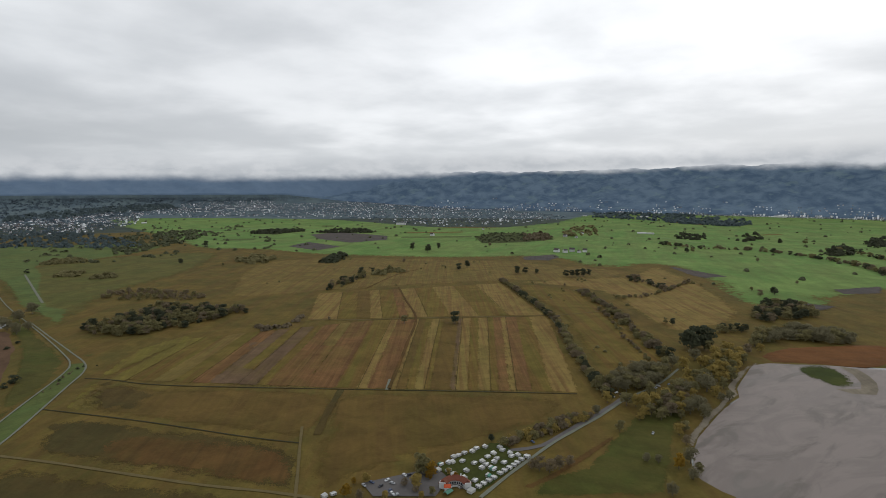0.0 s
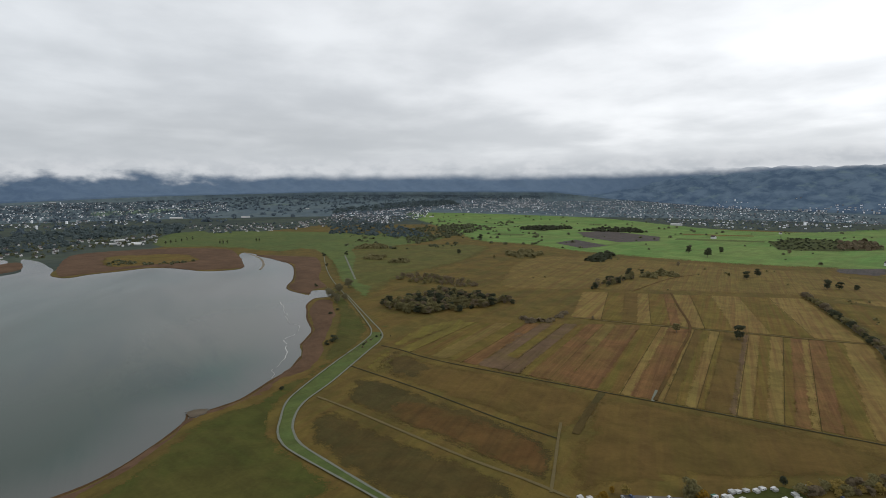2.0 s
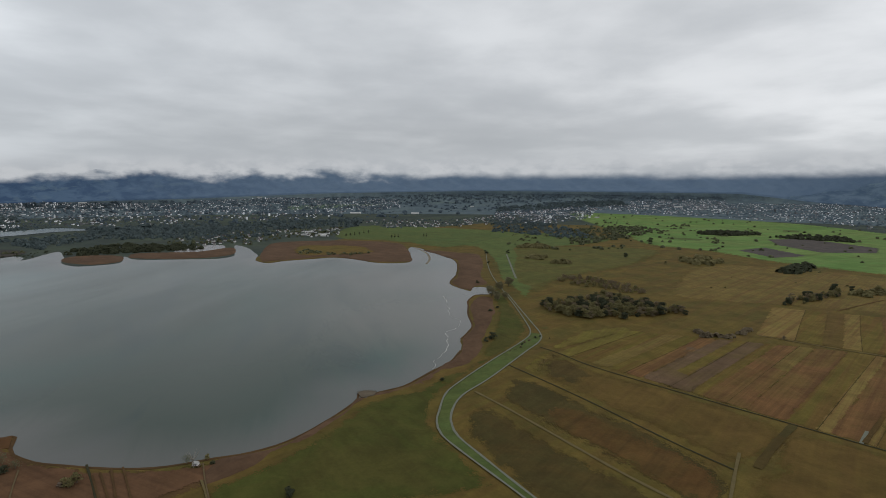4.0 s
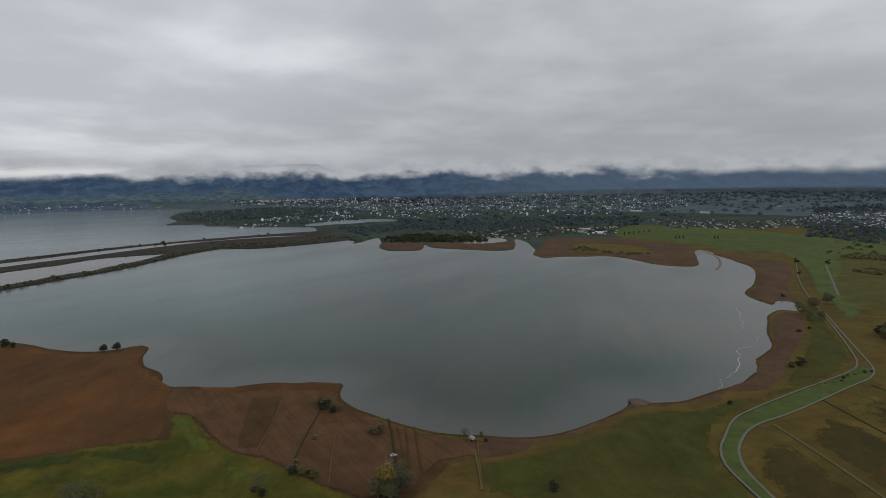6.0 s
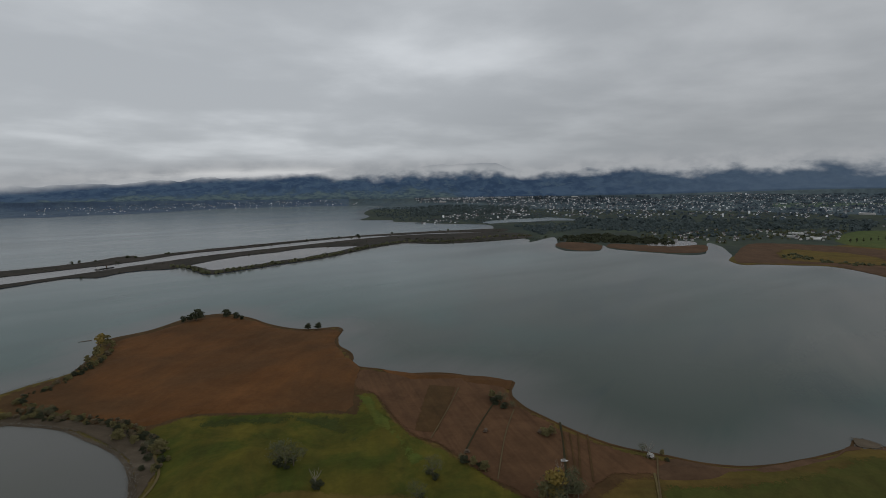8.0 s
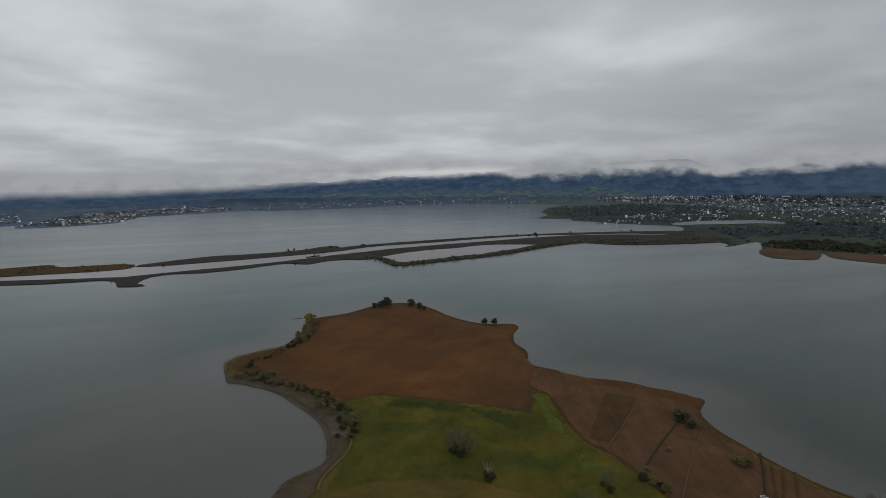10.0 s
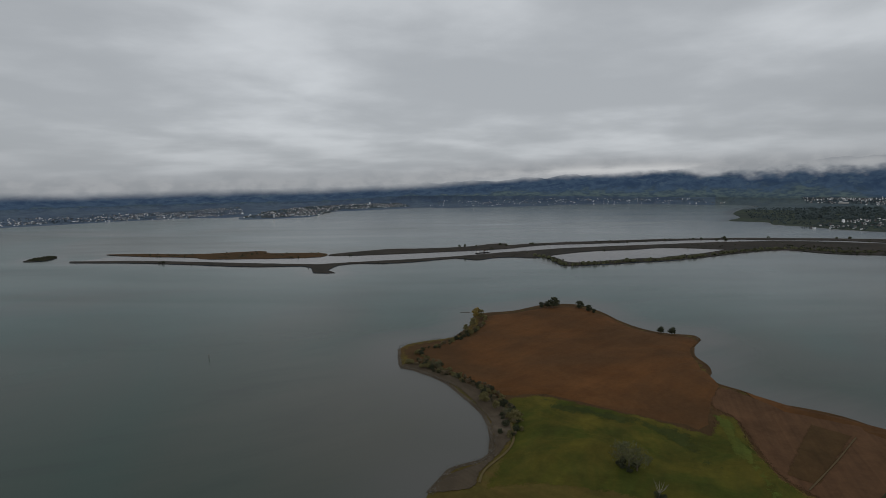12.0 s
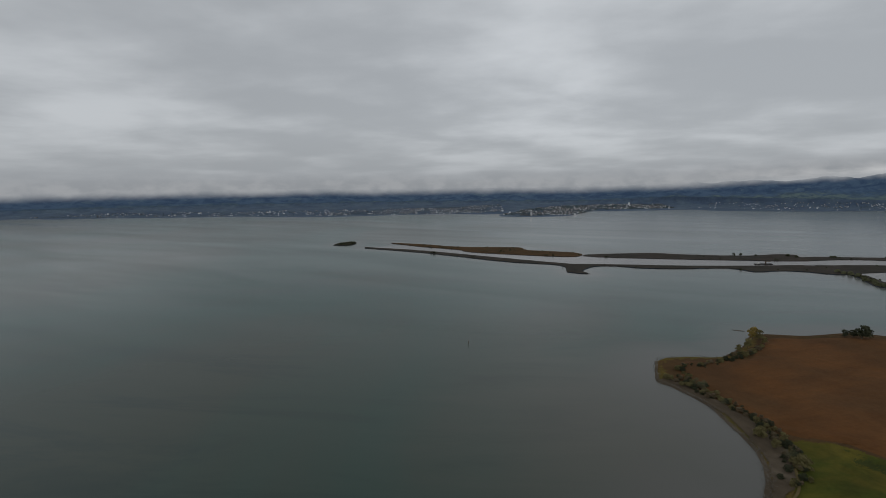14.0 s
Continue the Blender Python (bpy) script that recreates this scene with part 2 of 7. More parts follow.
SAND = meadow("sand", (0.20, 0.17, 0.125), (0.16, 0.135, 0.10), (0.13, 0.11, 0.08), 0.2, stripe=0.4)
GRAVEL = meadow("lakeside_gravel", (0.115, 0.092, 0.066), (0.085, 0.066, 0.045), (0.06, 0.046, 0.03), 0.2, grain=0.7, stripe=0.4)
ASPHALT = plain("worn_asphalt", (0.115, 0.105, 0.10), 0.9, 0.2, 0.3)
TRACK = plain("gravel_track", (0.15, 0.155, 0.118), 0.95, 0.25, 0.3)
PALE = plain("pale_track", (0.122, 0.095, 0.042), 0.95, 0.3, 0.2)
WORN = plain("worn_reed_path", (0.11, 0.08, 0.042), 0.95, 0.3, 0.2)
DITCH = plain("wet_ditch", (0.04, 0.036, 0.018), 0.9, 0.4, 0.3)
WHITE = plain("white_wall", (0.52, 0.515, 0.50), 0.7, 0.12, 0.2, per_object=0.25)
HOUSES = plain("town_walls", (0.60, 0.61, 0.62), 0.8, 0.1, 0.02, per_island=0.85)
ROOFS = plain("town_roofs", (0.10, 0.085, 0.085), 0.85, 0.1, 0.02, per_island=0.5)
TILES = plain("red_roof_tiles", (0.16, 0.06, 0.04), 0.85, 0.3, 0.8)
TILES_NEW = plain("bright_red_roof", (0.42, 0.08, 0.035), 0.8, 0.2, 0.8)
CANVAS = plain("awning_canvas", (0.36, 0.355, 0.33), 0.75, 0.15, 0.4, per_object=0.22)
CANVAS_GREEN = plain("green_awning", (0.09, 0.20, 0.15), 0.8, 0.2, 0.4, per_object=0.2)
GLASS = plain("window_glass", (0.02, 0.025, 0.03), 0.15, 0.1)
TYRE = plain("tyre_rubber", (0.02, 0.02, 0.02), 0.9)
RIM = plain("wheel_rim", (0.4, 0.4, 0.41), 0.4, 0.1, metal=0.8)
PAINT = [plain(f"car_paint_{n}", c, 0.3, 0.05) for n, c in (("white", (0.6, 0.6, 0.6)), ("silver", (0.35, 0.36, 0.37)), ("dark", (0.03, 0.03, 0.035)), ("blue", (0.05, 0.07, 0.13)))]
BARK = plain("bark", (0.13, 0.11, 0.085), 0.95, 0.3, 2.0)
BARE = plain("pale_dead_wood", (0.25, 0.23, 0.19), 0.95, 0.3, 2.0)
TIMBER = plain("weathered_timber", (0.12, 0.09, 0.065), 0.9, 0.3, 1.0)
STONE = plain("rip_rap_stone", (0.15, 0.14, 0.12), 0.9, 0.3, 0.6, per_island=0.35)
LEAF_OLIVE = leaves("olive_leaves", (0.17, 0.155, 0.072), (0.27, 0.235, 0.11))
LEAF_YELLOW = leaves("yellow_leaves", (0.26, 0.2, 0.062), (0.4, 0.3, 0.095))
LEAF_GOLD = leaves("gold_leaves", (0.20, 0.12, 0.02), (0.36, 0.22, 0.03))
LEAF_GREY = leaves("willow_leaves", (0.15, 0.136, 0.078), (0.24, 0.216, 0.128))
LEAF_MIXED = leaves("mixed_leaves", (0.105, 0.122, 0.07), (0.19, 0.185, 0.105))
LEAF_DARK = leaves("dark_leaves", (0.055, 0.063, 0.04), (0.098, 0.104, 0.06))
LEAF_BROWN = leaves("brown_leaves", (0.165, 0.134, 0.086), (0.26, 0.205, 0.13))
# distant foliage: haze is put into both leaf colours as pale blue
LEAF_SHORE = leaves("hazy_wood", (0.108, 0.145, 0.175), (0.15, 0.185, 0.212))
LEAF_FAR = leaves("hazy_far_wood", (0.1, 0.135, 0.142), (0.15, 0.185, 0.182))

# lake water: muddy near the land, clear green further out, with faint wind lanes
WATER, nt, bsdf, at = surface("lake_water", 0.12, 0.24)
bsdf.inputs["IOR"].default_value = 1.33
lane = noise_at(nt, stretched(nt, at, 0.0012, 0.006, 1, 0.9), 1.0, 5, 0.6, 0.6)
silt = noise_at(nt, at, 0.0014, 4, 0.55, 0.8)
drift = noise_at(nt, stretched(nt, at, 0.003, 0.012, 1, 0.5), 1.0, 5, 0.62, 0.8)
col = blend(nt, ramp(nt, silt, 0.40, 0.62), (0.016, 0.064, 0.052), (0.038, 0.055, 0.042))
col = blend(nt, math_node(nt, "MULTIPLY", ramp(nt, drift, 0.5, 0.68), 0.5), col, (0.015, 0.036, 0.035))
# paler lake beyond the river's dams: silt, and sky reflection painted into the colour
plume_sheen = put(nt, "ShaderNodeVectorMath", operation="DISTANCE", in_0=at, in_1=(-3200.0, -1300.0, 0.0)).outputs["Value"]
plume_sheen = math_node(nt, "ADD", plume_sheen, math_node(nt, "MULTIPLY", math_node(nt, "SUBTRACT", silt, 0.5), 1500.0))
col = blend(nt, math_node(nt, "SUBTRACT", 1.0, ramp(nt, plume_sheen, 1300.0, 2800.0)), col, (0.165, 0.195, 0.20))
# silt stirred up over the shallows
for spot, reach, share in (((-1190.0, 1084.0, 0.0), 260.0, 0.8), ((-886.0, 821.0, 0.0), 330.0, 0.9), ((-626.0, 595.0, 0.0), 290.0, 0.85), ((-370.0, -330.0, 0.0), 260.0, 0.75), ((-250.0, -480.0, 0.0), 480.0, 0.35)):
    off = put(nt, "ShaderNodeVectorMath", operation="DISTANCE", in_0=at, in_1=spot).outputs["Value"]
    off = math_node(nt, "ADD", off, math_node(nt, "MULTIPLY", math_node(nt, "SUBTRACT", drift, 0.5), 0.5 * reach))
    near = math_node(nt, "SUBTRACT", 1.0, ramp(nt, off, 0.1 * reach, reach))
    col = blend(nt, math_node(nt, "MULTIPLY", near, share), col, (0.112, 0.110, 0.094))
rim = put(nt, "ShaderNodeAttribute")
rim.attribute_name = "shallow"
shoal = math_node(nt, "ADD", rim.outputs["Fac"], math_node(nt, "MULTIPLY", math_node(nt, "SUBTRACT", drift, 0.5), 0.5))
col = blend(nt, math_node(nt, "MULTIPLY", ramp(nt, shoal, 0.45, 1.05), 0.8), col, (0.115, 0.112, 0.104))
nt.links.new(col, bsdf.inputs["Base Color"])
nt.links.new(math_node(nt, "ADD", math_node(nt, "MULTIPLY", lane, 0.22), 0.10), bsdf.inputs["Roughness"])
ripple = noise_at(nt, stretched(nt, at, 0.25, 0.5, 1, 0.9), 1.0, 3, 0.6)
bumped(nt, bsdf, ripple, 0.12, 0.3)

# the river and its lagoon carry grey-mauve silt
SILT, nt, bsdf, at = surface("silty_water", 0.22, 0.45)
bsdf.inputs["IOR"].default_value = 1.33
cloudy = ramp(nt, noise_at(nt, stretched(nt, at, 0.004, 0.012, 1, 0.7), 1.0, 5, 0.6, 0.5), 0.35, 0.65)
nt.links.new(blend(nt, cloudy, (0.135, 0.125, 0.118), (0.175, 0.16, 0.152)), bsdf.inputs["Base Color"])
bumped(nt, bsdf, noise_at(nt, stretched(nt, at, 0.25, 0.5, 1, 0.9), 1.0, 3, 0.6), 0.3, 0.3)

MUD, nt, bsdf, at = surface("wet_mud", 0.5, 0.22)
swirl = noise_at(nt, stretched(nt, at, 0.012, 0.03, 1, -0.5), 1.0, 5, 0.6, 1.2)
spots = math_node(nt, "MULTIPLY", ramp(nt, noise_at(nt, stretched(nt, at, 0.015, 0.04, 1, -0.6), 1.0, 5, 0.6, 0.8), 0.5, 0.64), 0.8)
col = blend(nt, ramp(nt, swirl, 0.35, 0.65), (0.125, 0.098, 0.084), (0.19, 0.156, 0.138))
nt.links.new(blend(nt, spots, col, (0.09, 0.076, 0.062)), bsdf.inputs["Base Color"])
nt.links.new(math_node(nt, "ADD", math_node(nt, "MULTIPLY", swirl, 0.5), 0.35), bsdf.inputs["Roughness"])

# wooded mountains; blue haze is put into the colour, paler for farther ranges
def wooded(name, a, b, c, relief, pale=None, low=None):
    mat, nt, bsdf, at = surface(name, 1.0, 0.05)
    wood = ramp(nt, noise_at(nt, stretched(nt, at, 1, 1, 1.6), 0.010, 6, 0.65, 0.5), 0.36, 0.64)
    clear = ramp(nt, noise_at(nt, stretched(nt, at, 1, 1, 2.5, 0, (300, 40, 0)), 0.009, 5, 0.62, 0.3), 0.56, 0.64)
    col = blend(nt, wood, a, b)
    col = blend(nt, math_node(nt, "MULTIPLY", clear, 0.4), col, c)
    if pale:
        haze_tint = put(nt, "ShaderNodeAttribute")
        haze_tint.attribute_name = "haze_tint"
        col = blend(nt, haze_tint.outputs["Fac"], col, blend(nt, wood, *pale))
    # field plots on the low slopes, their colours tinted with haze too
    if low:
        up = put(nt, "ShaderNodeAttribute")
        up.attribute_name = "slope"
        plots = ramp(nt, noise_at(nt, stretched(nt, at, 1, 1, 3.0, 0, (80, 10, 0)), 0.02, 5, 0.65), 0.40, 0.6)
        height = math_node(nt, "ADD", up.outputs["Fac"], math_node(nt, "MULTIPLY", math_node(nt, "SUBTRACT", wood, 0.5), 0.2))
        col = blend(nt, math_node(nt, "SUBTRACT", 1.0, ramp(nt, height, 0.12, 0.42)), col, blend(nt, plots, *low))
    nt.links.new(col, bsdf.inputs["Base Color"])
    bumped(nt, bsdf, noise_at(nt, at, 0.03, 4, 0.65), relief, 10)
    return mat


MOUNT = wooded("hazed_wooded_mountain", (0.046, 0.082, 0.148), (0.082, 0.132, 0.205), (0.13, 0.185, 0.222), 0.2, ((0.112, 0.162, 0.232), (0.13, 0.182, 0.25)), ((0.07, 0.105, 0.138), (0.13, 0.178, 0.18)))
# distance haze is mixed into the hill's base colours
HILL = wooded("hazed_wooded_hill", (0.068, 0.105, 0.155), (0.122, 0.17, 0.222), (0.165, 0.225, 0.225), 0.5)

# a bank of low cloud: it glows as the deck above it does
BANK = bpy.data.materials.new("low_cloud")
nt = tree_of(BANK)
at = put(nt, "ShaderNodeNewGeometry").outputs["Position"]
rise = put(nt, "ShaderNodeAttribute")
rise.attribute_name = "rise"
level = rise.outputs["Fac"]
rag = noise_at(nt, stretched(nt, at, 1, 1, 1.6), 0.0023, 4, 0.5, 0.0)
torn = put(nt, "ShaderNodeAttribute")
torn.attribute_name = "torn"
wisp = noise_at(nt, stretched(nt, at, 1, 1, 2.0, 0, (90, 0, 0)), 0.006, 5, 0.55, 0.1)
rough_edge = math_node(nt, "ADD", math_node(nt, "MULTIPLY", math_node(nt, "SUBTRACT", rag, 0.5), 3.4), math_node(nt, "MULTIPLY", math_node(nt, "SUBTRACT", wisp, 0.5), 2.8))
edge = math_node(nt, "ADD", level, math_node(nt, "MULTIPLY", rough_edge, torn.outputs["Fac"]))
alpha = math_node(nt, "MULTIPLY", ramp(nt, edge, -0.6, 0.9), ramp(nt, math_node(nt, "MULTIPLY", level, -1.0), -4.0, -1.0))
shade = blend(nt, ramp(nt, wisp, 0.35, 0.65), (0.44, 0.465, 0.495), (0.53, 0.55, 0.575))
# light as through a rift, painted as brighter streaks over the far shore
lit = put(nt, "ShaderNodeAttribute")
lit.attribute_name = "lit"
streak = math_node(nt, "MULTIPLY", lit.outputs["Fac"], ramp(nt, noise_at(nt, stretched(nt, at, 1, 1, 4.5), 0.0016, 4, 0.55), 0.40, 0.58))
shade = blend(nt, streak, shade, (0.84, 0.85, 0.86))
glowing = put(nt, "ShaderNodeEmission", in_Color=shade, in_Strength=CLOUD)
mixer = put(nt, "ShaderNodeMixShader", in_0=alpha, in_1=put(nt, "ShaderNodeBsdfTransparent").outputs[0], in_2=glowing.outputs[0])
nt.links.new(mixer.outputs[0], put(nt, "ShaderNodeOutputMaterial").inputs[0])

# ---- plan, metres east and north of the starting point ----
SHORE_EAST = [(527, 627), (484, 631), (433, 635), (397, 641), (373, 631), (342, 595), (313, 557), (304, 538), (276, 509), (249, 479), (226, 451), (205, 425),
    (193, 397), (192, 379), (199, 364), (206, 355)]
SHORE_BEACH = [(-279, -217), (-304, -222), (-316, -222), (-335, -212), (-346, -212), (-369, -225), (-388, -240), (-402, -255), (-415, -275), (-429, -301),
    (-443, -328), (-450, -360), (-453, -382), (-449, -394), (-464, -411), (-497, -442), (-518, -447), (-553, -432), (-582, -418), (-635, -433),
    (-696, -459), (-748, -426), (-814, -405), (-843, -365), (-830, -333), (-812, -305), (-783, -272), (-760, -232), (-756, -199), (-767, -166),
    (-749, -155)]
SHORE_REED = [(-715, -155), (-679, -145), (-656, -127), (-631, -118), (-615, -117), (-602, -104), (-594, -77), (-579, -54), (-583, -39), (-583, -2), (-566, 34),
    (-562, 62), (-557, 64), (-536, 58), (-522, 58), (-497, 67), (-473, 84), (-448, 104), (-426, 127), (-416, 146), (-408, 166), (-397, 191), (-394, 221),
    (-401, 254), (-415, 294), (-426, 315), (-435, 323), (-426, 337), (-420, 370), (-426, 399), (-433, 427), (-440, 461), (-462, 503)]
SHORE_BAY = [(-496, 540), (-517, 581), (-535, 608), (-585, 654), (-625, 699), (-655, 732), (-679, 781), (-666, 801), (-670, 822), (-707, 854), (-738, 839),
    (-710, 800), (-738, 807), (-784, 824), (-817, 855), (-875, 936), (-999, 1068), (-1088, 1129), (-1168, 1163), (-1272, 1205), (-1349, 1227),
    (-1300, 1162), (-1147, 1039), (-1094, 979), (-1112, 932), (-1154, 907), (-1232, 908), (-1307, 881), (-1322, 814), (-1337, 748), (-1333, 693),
    (-1400, 695), (-1488, 745), (-1556, 769)]
SHORE_HARBOUR = [(-1680, 809), (-1781, 813), (-1657, 753), (-1525, 689), (-1500, 631), (-1536, 575), (-1621, 469), (-1705, 462), (-1754, 465), (-1595, 418),
    (-1579, 378), (-1590, 321), (-1683, 306), (-1790, 332), (-1957, 351), (-1909, 309), (-1870, 286), (-1803, 237)]
SHORE_DELTA = [(-1900, 248), (-2125, 144), (-2373, 160), (-2491, 142), (-2527, 52), (-2567, -80), (-2639, -192), (-2680, -306), (-2792, -341), (-2801, -493),
    (-3049, -490), (-3351, -573), (-3782, -596), (-4159, -562), (-4638, -722)]
SHORE_FAR = [(-4561, -992), (-4391, -1225), (-4079, -1556), (-3740, -1810), (-3397, -1990), (-3208, -2207), (-3036, -2336), (-2995, -2510), (-2558, -2635),
    (-2334, -2723), (-2148, -2584), (-1933, -2450), (-1649, -2592), (-1736, -2779), (-1833, -2820), (-1659, -2820), (-1514, -2981), (-1180, -3075),
    (-846, -3115), (-549, -3252), (-321, -3458), (43, -3580), (341, -3717), (629, -3794), (920, -3929)]
DAM_NORTH_TIP = [(-642, -1707), (-715, -1627), (-798, -1496), (-943, -1396), (-930, -1332), (-1013, -1223), (-998, -1167), (-932, -1173), (-765, -1369),
    (-761, -1426), (-680, -1587)]
DAM_NORTH = [(-1011, -1170), (-1182, -1112), (-1250, -1038), (-1327, -973), (-1393, -939), (-1462, -925), (-1491, -893), (-1462, -863), (-1529, -830),
    (-1667, -719), (-1601, -775), (-1730, -660), (-1882, -524), (-2023, -355), (-2100, -239), (-2204, -45), (-2291, 190), (-2146, 178), (-2134, -44),
    (-2037, -231), (-1983, -348), (-1831, -510), (-1673, -638), (-1552, -752), (-1492, -791), (-1393, -824), (-1308, -881), (-1153, -998),
    (-1010, -1121)]
DAM_SOUTH = [(-530, -1642), (-661, -1466), (-784, -1224), (-861, -1083), (-875, -1055), (-927, -1027), (-1093, -906), (-1233, -829), (-1393, -754), (-1325, -778),
    (-1463, -708), (-1595, -608), (-1738, -484), (-1909, -335), (-2053, -148), (-2122, 199), (-1955, 265), (-1778, -17), (-1785, -165), (-1715, -301),
    (-1666, -447), (-1567, -517), (-1480, -595), (-1364, -647), (-1272, -669), (-1244, -730), (-1195, -763), (-1151, -773), (-1144, -836), (-1030, -889),
    (-966, -944), (-943, -982), (-897, -1004), (-828, -966), (-821, -928), (-792, -969), (-836, -1057), (-752, -1173), (-642, -1423), (-522, -1617)]
LAGOON_BANK = [(-1314, -688), (-1271, -629), (-1195, -554), (-1266, -483), (-1330, -439), (-1392, -387), (-1502, -325), (-1658, -256), (-1785, -165), (-1794, -17),
    (-1900, -137), (-1836, -246), (-1715, -301), (-1584, -343), (-1473, -402), (-1442, -409), (-1394, -460), (-1316, -502), (-1253, -562), (-1303, -631)]
RIVER = [(-700, -1600), (-880, -1340), (-985, -1200), (-1200, -1055), (-1400, -885), (-1600, -715), (-1850, -505), (-2010, -350), (-2105, -180), (-2170, 100), (-1960, 200), (-1800, -100),
    (-1700, -275), (-1480, -372), (-1330, -475), (-1245, -560), (-1290, -650), (-1230, -760), (-1100, -860), (-950, -970), (-880, -1035), (-800, -1130), (-690, -1340), (-600, -1500),
    (-540, -1620)]
ISLET = [(-456, -1740), (-496, -1789), (-547, -1812), (-534, -1747), (-498, -1713)]
INNER_LAGOON = [(-2523, 130), (-2617, 189), (-2641, 355), (-2738, 539), (-2699, 587), (-2898, 509), (-2868, 326), (-2688, 166)]
REED_POINT = [(-507, -426), (-547, -418), (-588, -400), (-631, -413), (-693, -439), (-733, -417), (-793, -395), (-826, -357), (-796, -299), (-749, -229),
    (-753, -165), (-738, -155), (-710, -157), (-674, -146), (-625, -119), (-594, -103), (-528, -96), (-480, -92), (-483, -113), (-476, -181),
    (-474, -235), (-445, -256), (-448, -260), (-454, -286), (-456, -310), (-468, -355), (-476, -385)]
REED_FIELDS = [(-594, -101), (-587, -76), (-573, -50), (-578, -2), (-556, 60), (-536, 56), (-492, 66), (-452, 94), (-422, 126), (-409, 148), (-400, 167),
    (-381, 155), (-379, 114), (-362, 97), (-349, 90), (-350, 53), (-372, 28), (-421, -9), (-439, -33), (-473, -51), (-524, -76), (-528, -94)]
REED_STRIP = [(-550, -25), (-544, 7), (-440, -10), (-443, -33)]
REED_RIM = [(-592, -77), (-581, -39), (-582, -2), (-560, 62), (-536, 56), (-545, 33), (-562, -2), (-561, -43)]
REED_EAST = [(-404, 155), (-395, 189), (-391, 219), (-412, 292), (-430, 322), (-417, 367), (-429, 423), (-455, 494), (-492, 541), (-530, 605), (-623, 702),
    (-663, 770), (-650, 789), (-560, 691), (-486, 578), (-447, 527), (-420, 473), (-418, 417), (-405, 372), (-421, 319), (-393, 260), (-382, 214),
    (-376, 180), (-371, 150), (-374, 143)]
REED_INLET = [(-792, 834), (-873, 939), (-1019, 1094), (-1080, 1120), (-1158, 1154), (-1261, 1195), (-1144, 1223), (-1064, 1231), (-925, 1092), (-817, 956),
    (-736, 885), (-740, 846), (-718, 808)]
REED_NORTH = [(-1382, 700), (-1679, 873), (-1761, 985), (-1664, 1173), (-1472, 1257), (-1302, 1159), (-1148, 1038), (-1103, 984), (-1162, 914), (-1317, 888),
    (-1347, 754)]
REED_NORTH_MEADOW = [(-1609, 949), (-1468, 1104), (-1290, 1024), (-1329, 916), (-1402, 827)]
REED_SPIT = [(-1694, 311), (-1787, 336), (-1798, 397), (-1727, 454), (-1608, 420), (-1596, 352)]
REED_HARBOUR = [(-1687, 464), (-1760, 509), (-1686, 651), (-1722, 774), (-1552, 697), (-1539, 594), (-1625, 486)]
REED_RIGHT = [(402, 670), (463, 705), (599, 716), (532, 634), (444, 642), (407, 648)]
MUDFLAT = [(511, 608), (477, 621), (430, 631), (395, 637), (370, 627), (344, 595), (316, 557), (302, 532), (276, 507), (249, 477), (226, 448), (209, 420),
    (195, 381), (202, 366), (209, 354), (306, 354)]
MUD_ALGAE = [(425, 639), (474, 635), (469, 602), (445, 558), (419, 551), (412, 574), (407, 601)]
MUD_SAND = [(474, 635), (490, 621), (475, 575), (448, 542), (427, 545), (418, 558), (445, 558), (470, 602)]
BEACH_SAND = [(398, 643), (375, 635), (340, 595), (312, 557), (305, 541), (275, 509), (248, 479), (225, 451), (205, 425), (203, 430), (219, 456), (248, 492),
    (293, 541), (312, 574), (351, 620), (380, 643)]
GREEN_FAR = [(-2217, 3654), (-860, 3693), (48, 2922), (620, 3300), (1150, 4300), (2000, 4700), (4200, 6200), (3000, 2900), (1700, 1350), (901, 1090), (715, 943), (616, 900), (532, 956),
    (578, 1205), (596, 1491), (446, 1387), (379, 1467), (306, 1659), (61, 1629), (-145, 1654), (-400, 1706), (-644, 1844), (-851, 1875), (-1111, 2200)]
GREEN_DYKE = [(-1382, 1535), (-1265, 1611), (-1011, 1356), (-818, 1095), (-696, 956), (-650, 931), (-592, 818), (-678, 889), (-764, 959), (-1020, 1232)]
GREEN_SHORE = [(-1022, 1230), (-791, 969), (-647, 829), (-484, 673), (-449, 633), (-435, 595), (-403, 481), (-384, 404), (-369, 370), (-346, 340), (-319, 321),
    (-292, 311), (-251, 297), (-224, 288), (-333, 127), (-371, 133), (-369, 177), (-390, 265), (-415, 318), (-402, 373), (-413, 416), (-417, 471),
    (-444, 527), (-554, 687), (-679, 827)]
GREEN_POINT = [(-445, -254), (-471, -233), (-474, -180), (-480, -112), (-478, -91), (-525, -94), (-522, -76), (-471, -51), (-437, -33), (-419, -9), (-370, 27),
    (-348, 52), (-352, -126), (-307, -190), (-348, -199), (-375, -207), (-399, -222), (-430, -244)]
GREEN_BAND = [(-468, -242), (-474, -180), (-480, -112), (-476, -90), (-452, -77), (-422, -54), (-413, -70), (-453, -125), (-449, -171), (-439, -213)]
GREEN_BRIGHT = [(-521, -99), (-520, -77), (-464, -49), (-412, -25), (-397, -11), (-386, -30), (-430, -48), (-481, -80)]
DELTA_TOWN = [(-2549, -214), (-3670, 164), (-3796, 489), (-2872, 374), (-2587, 120)]
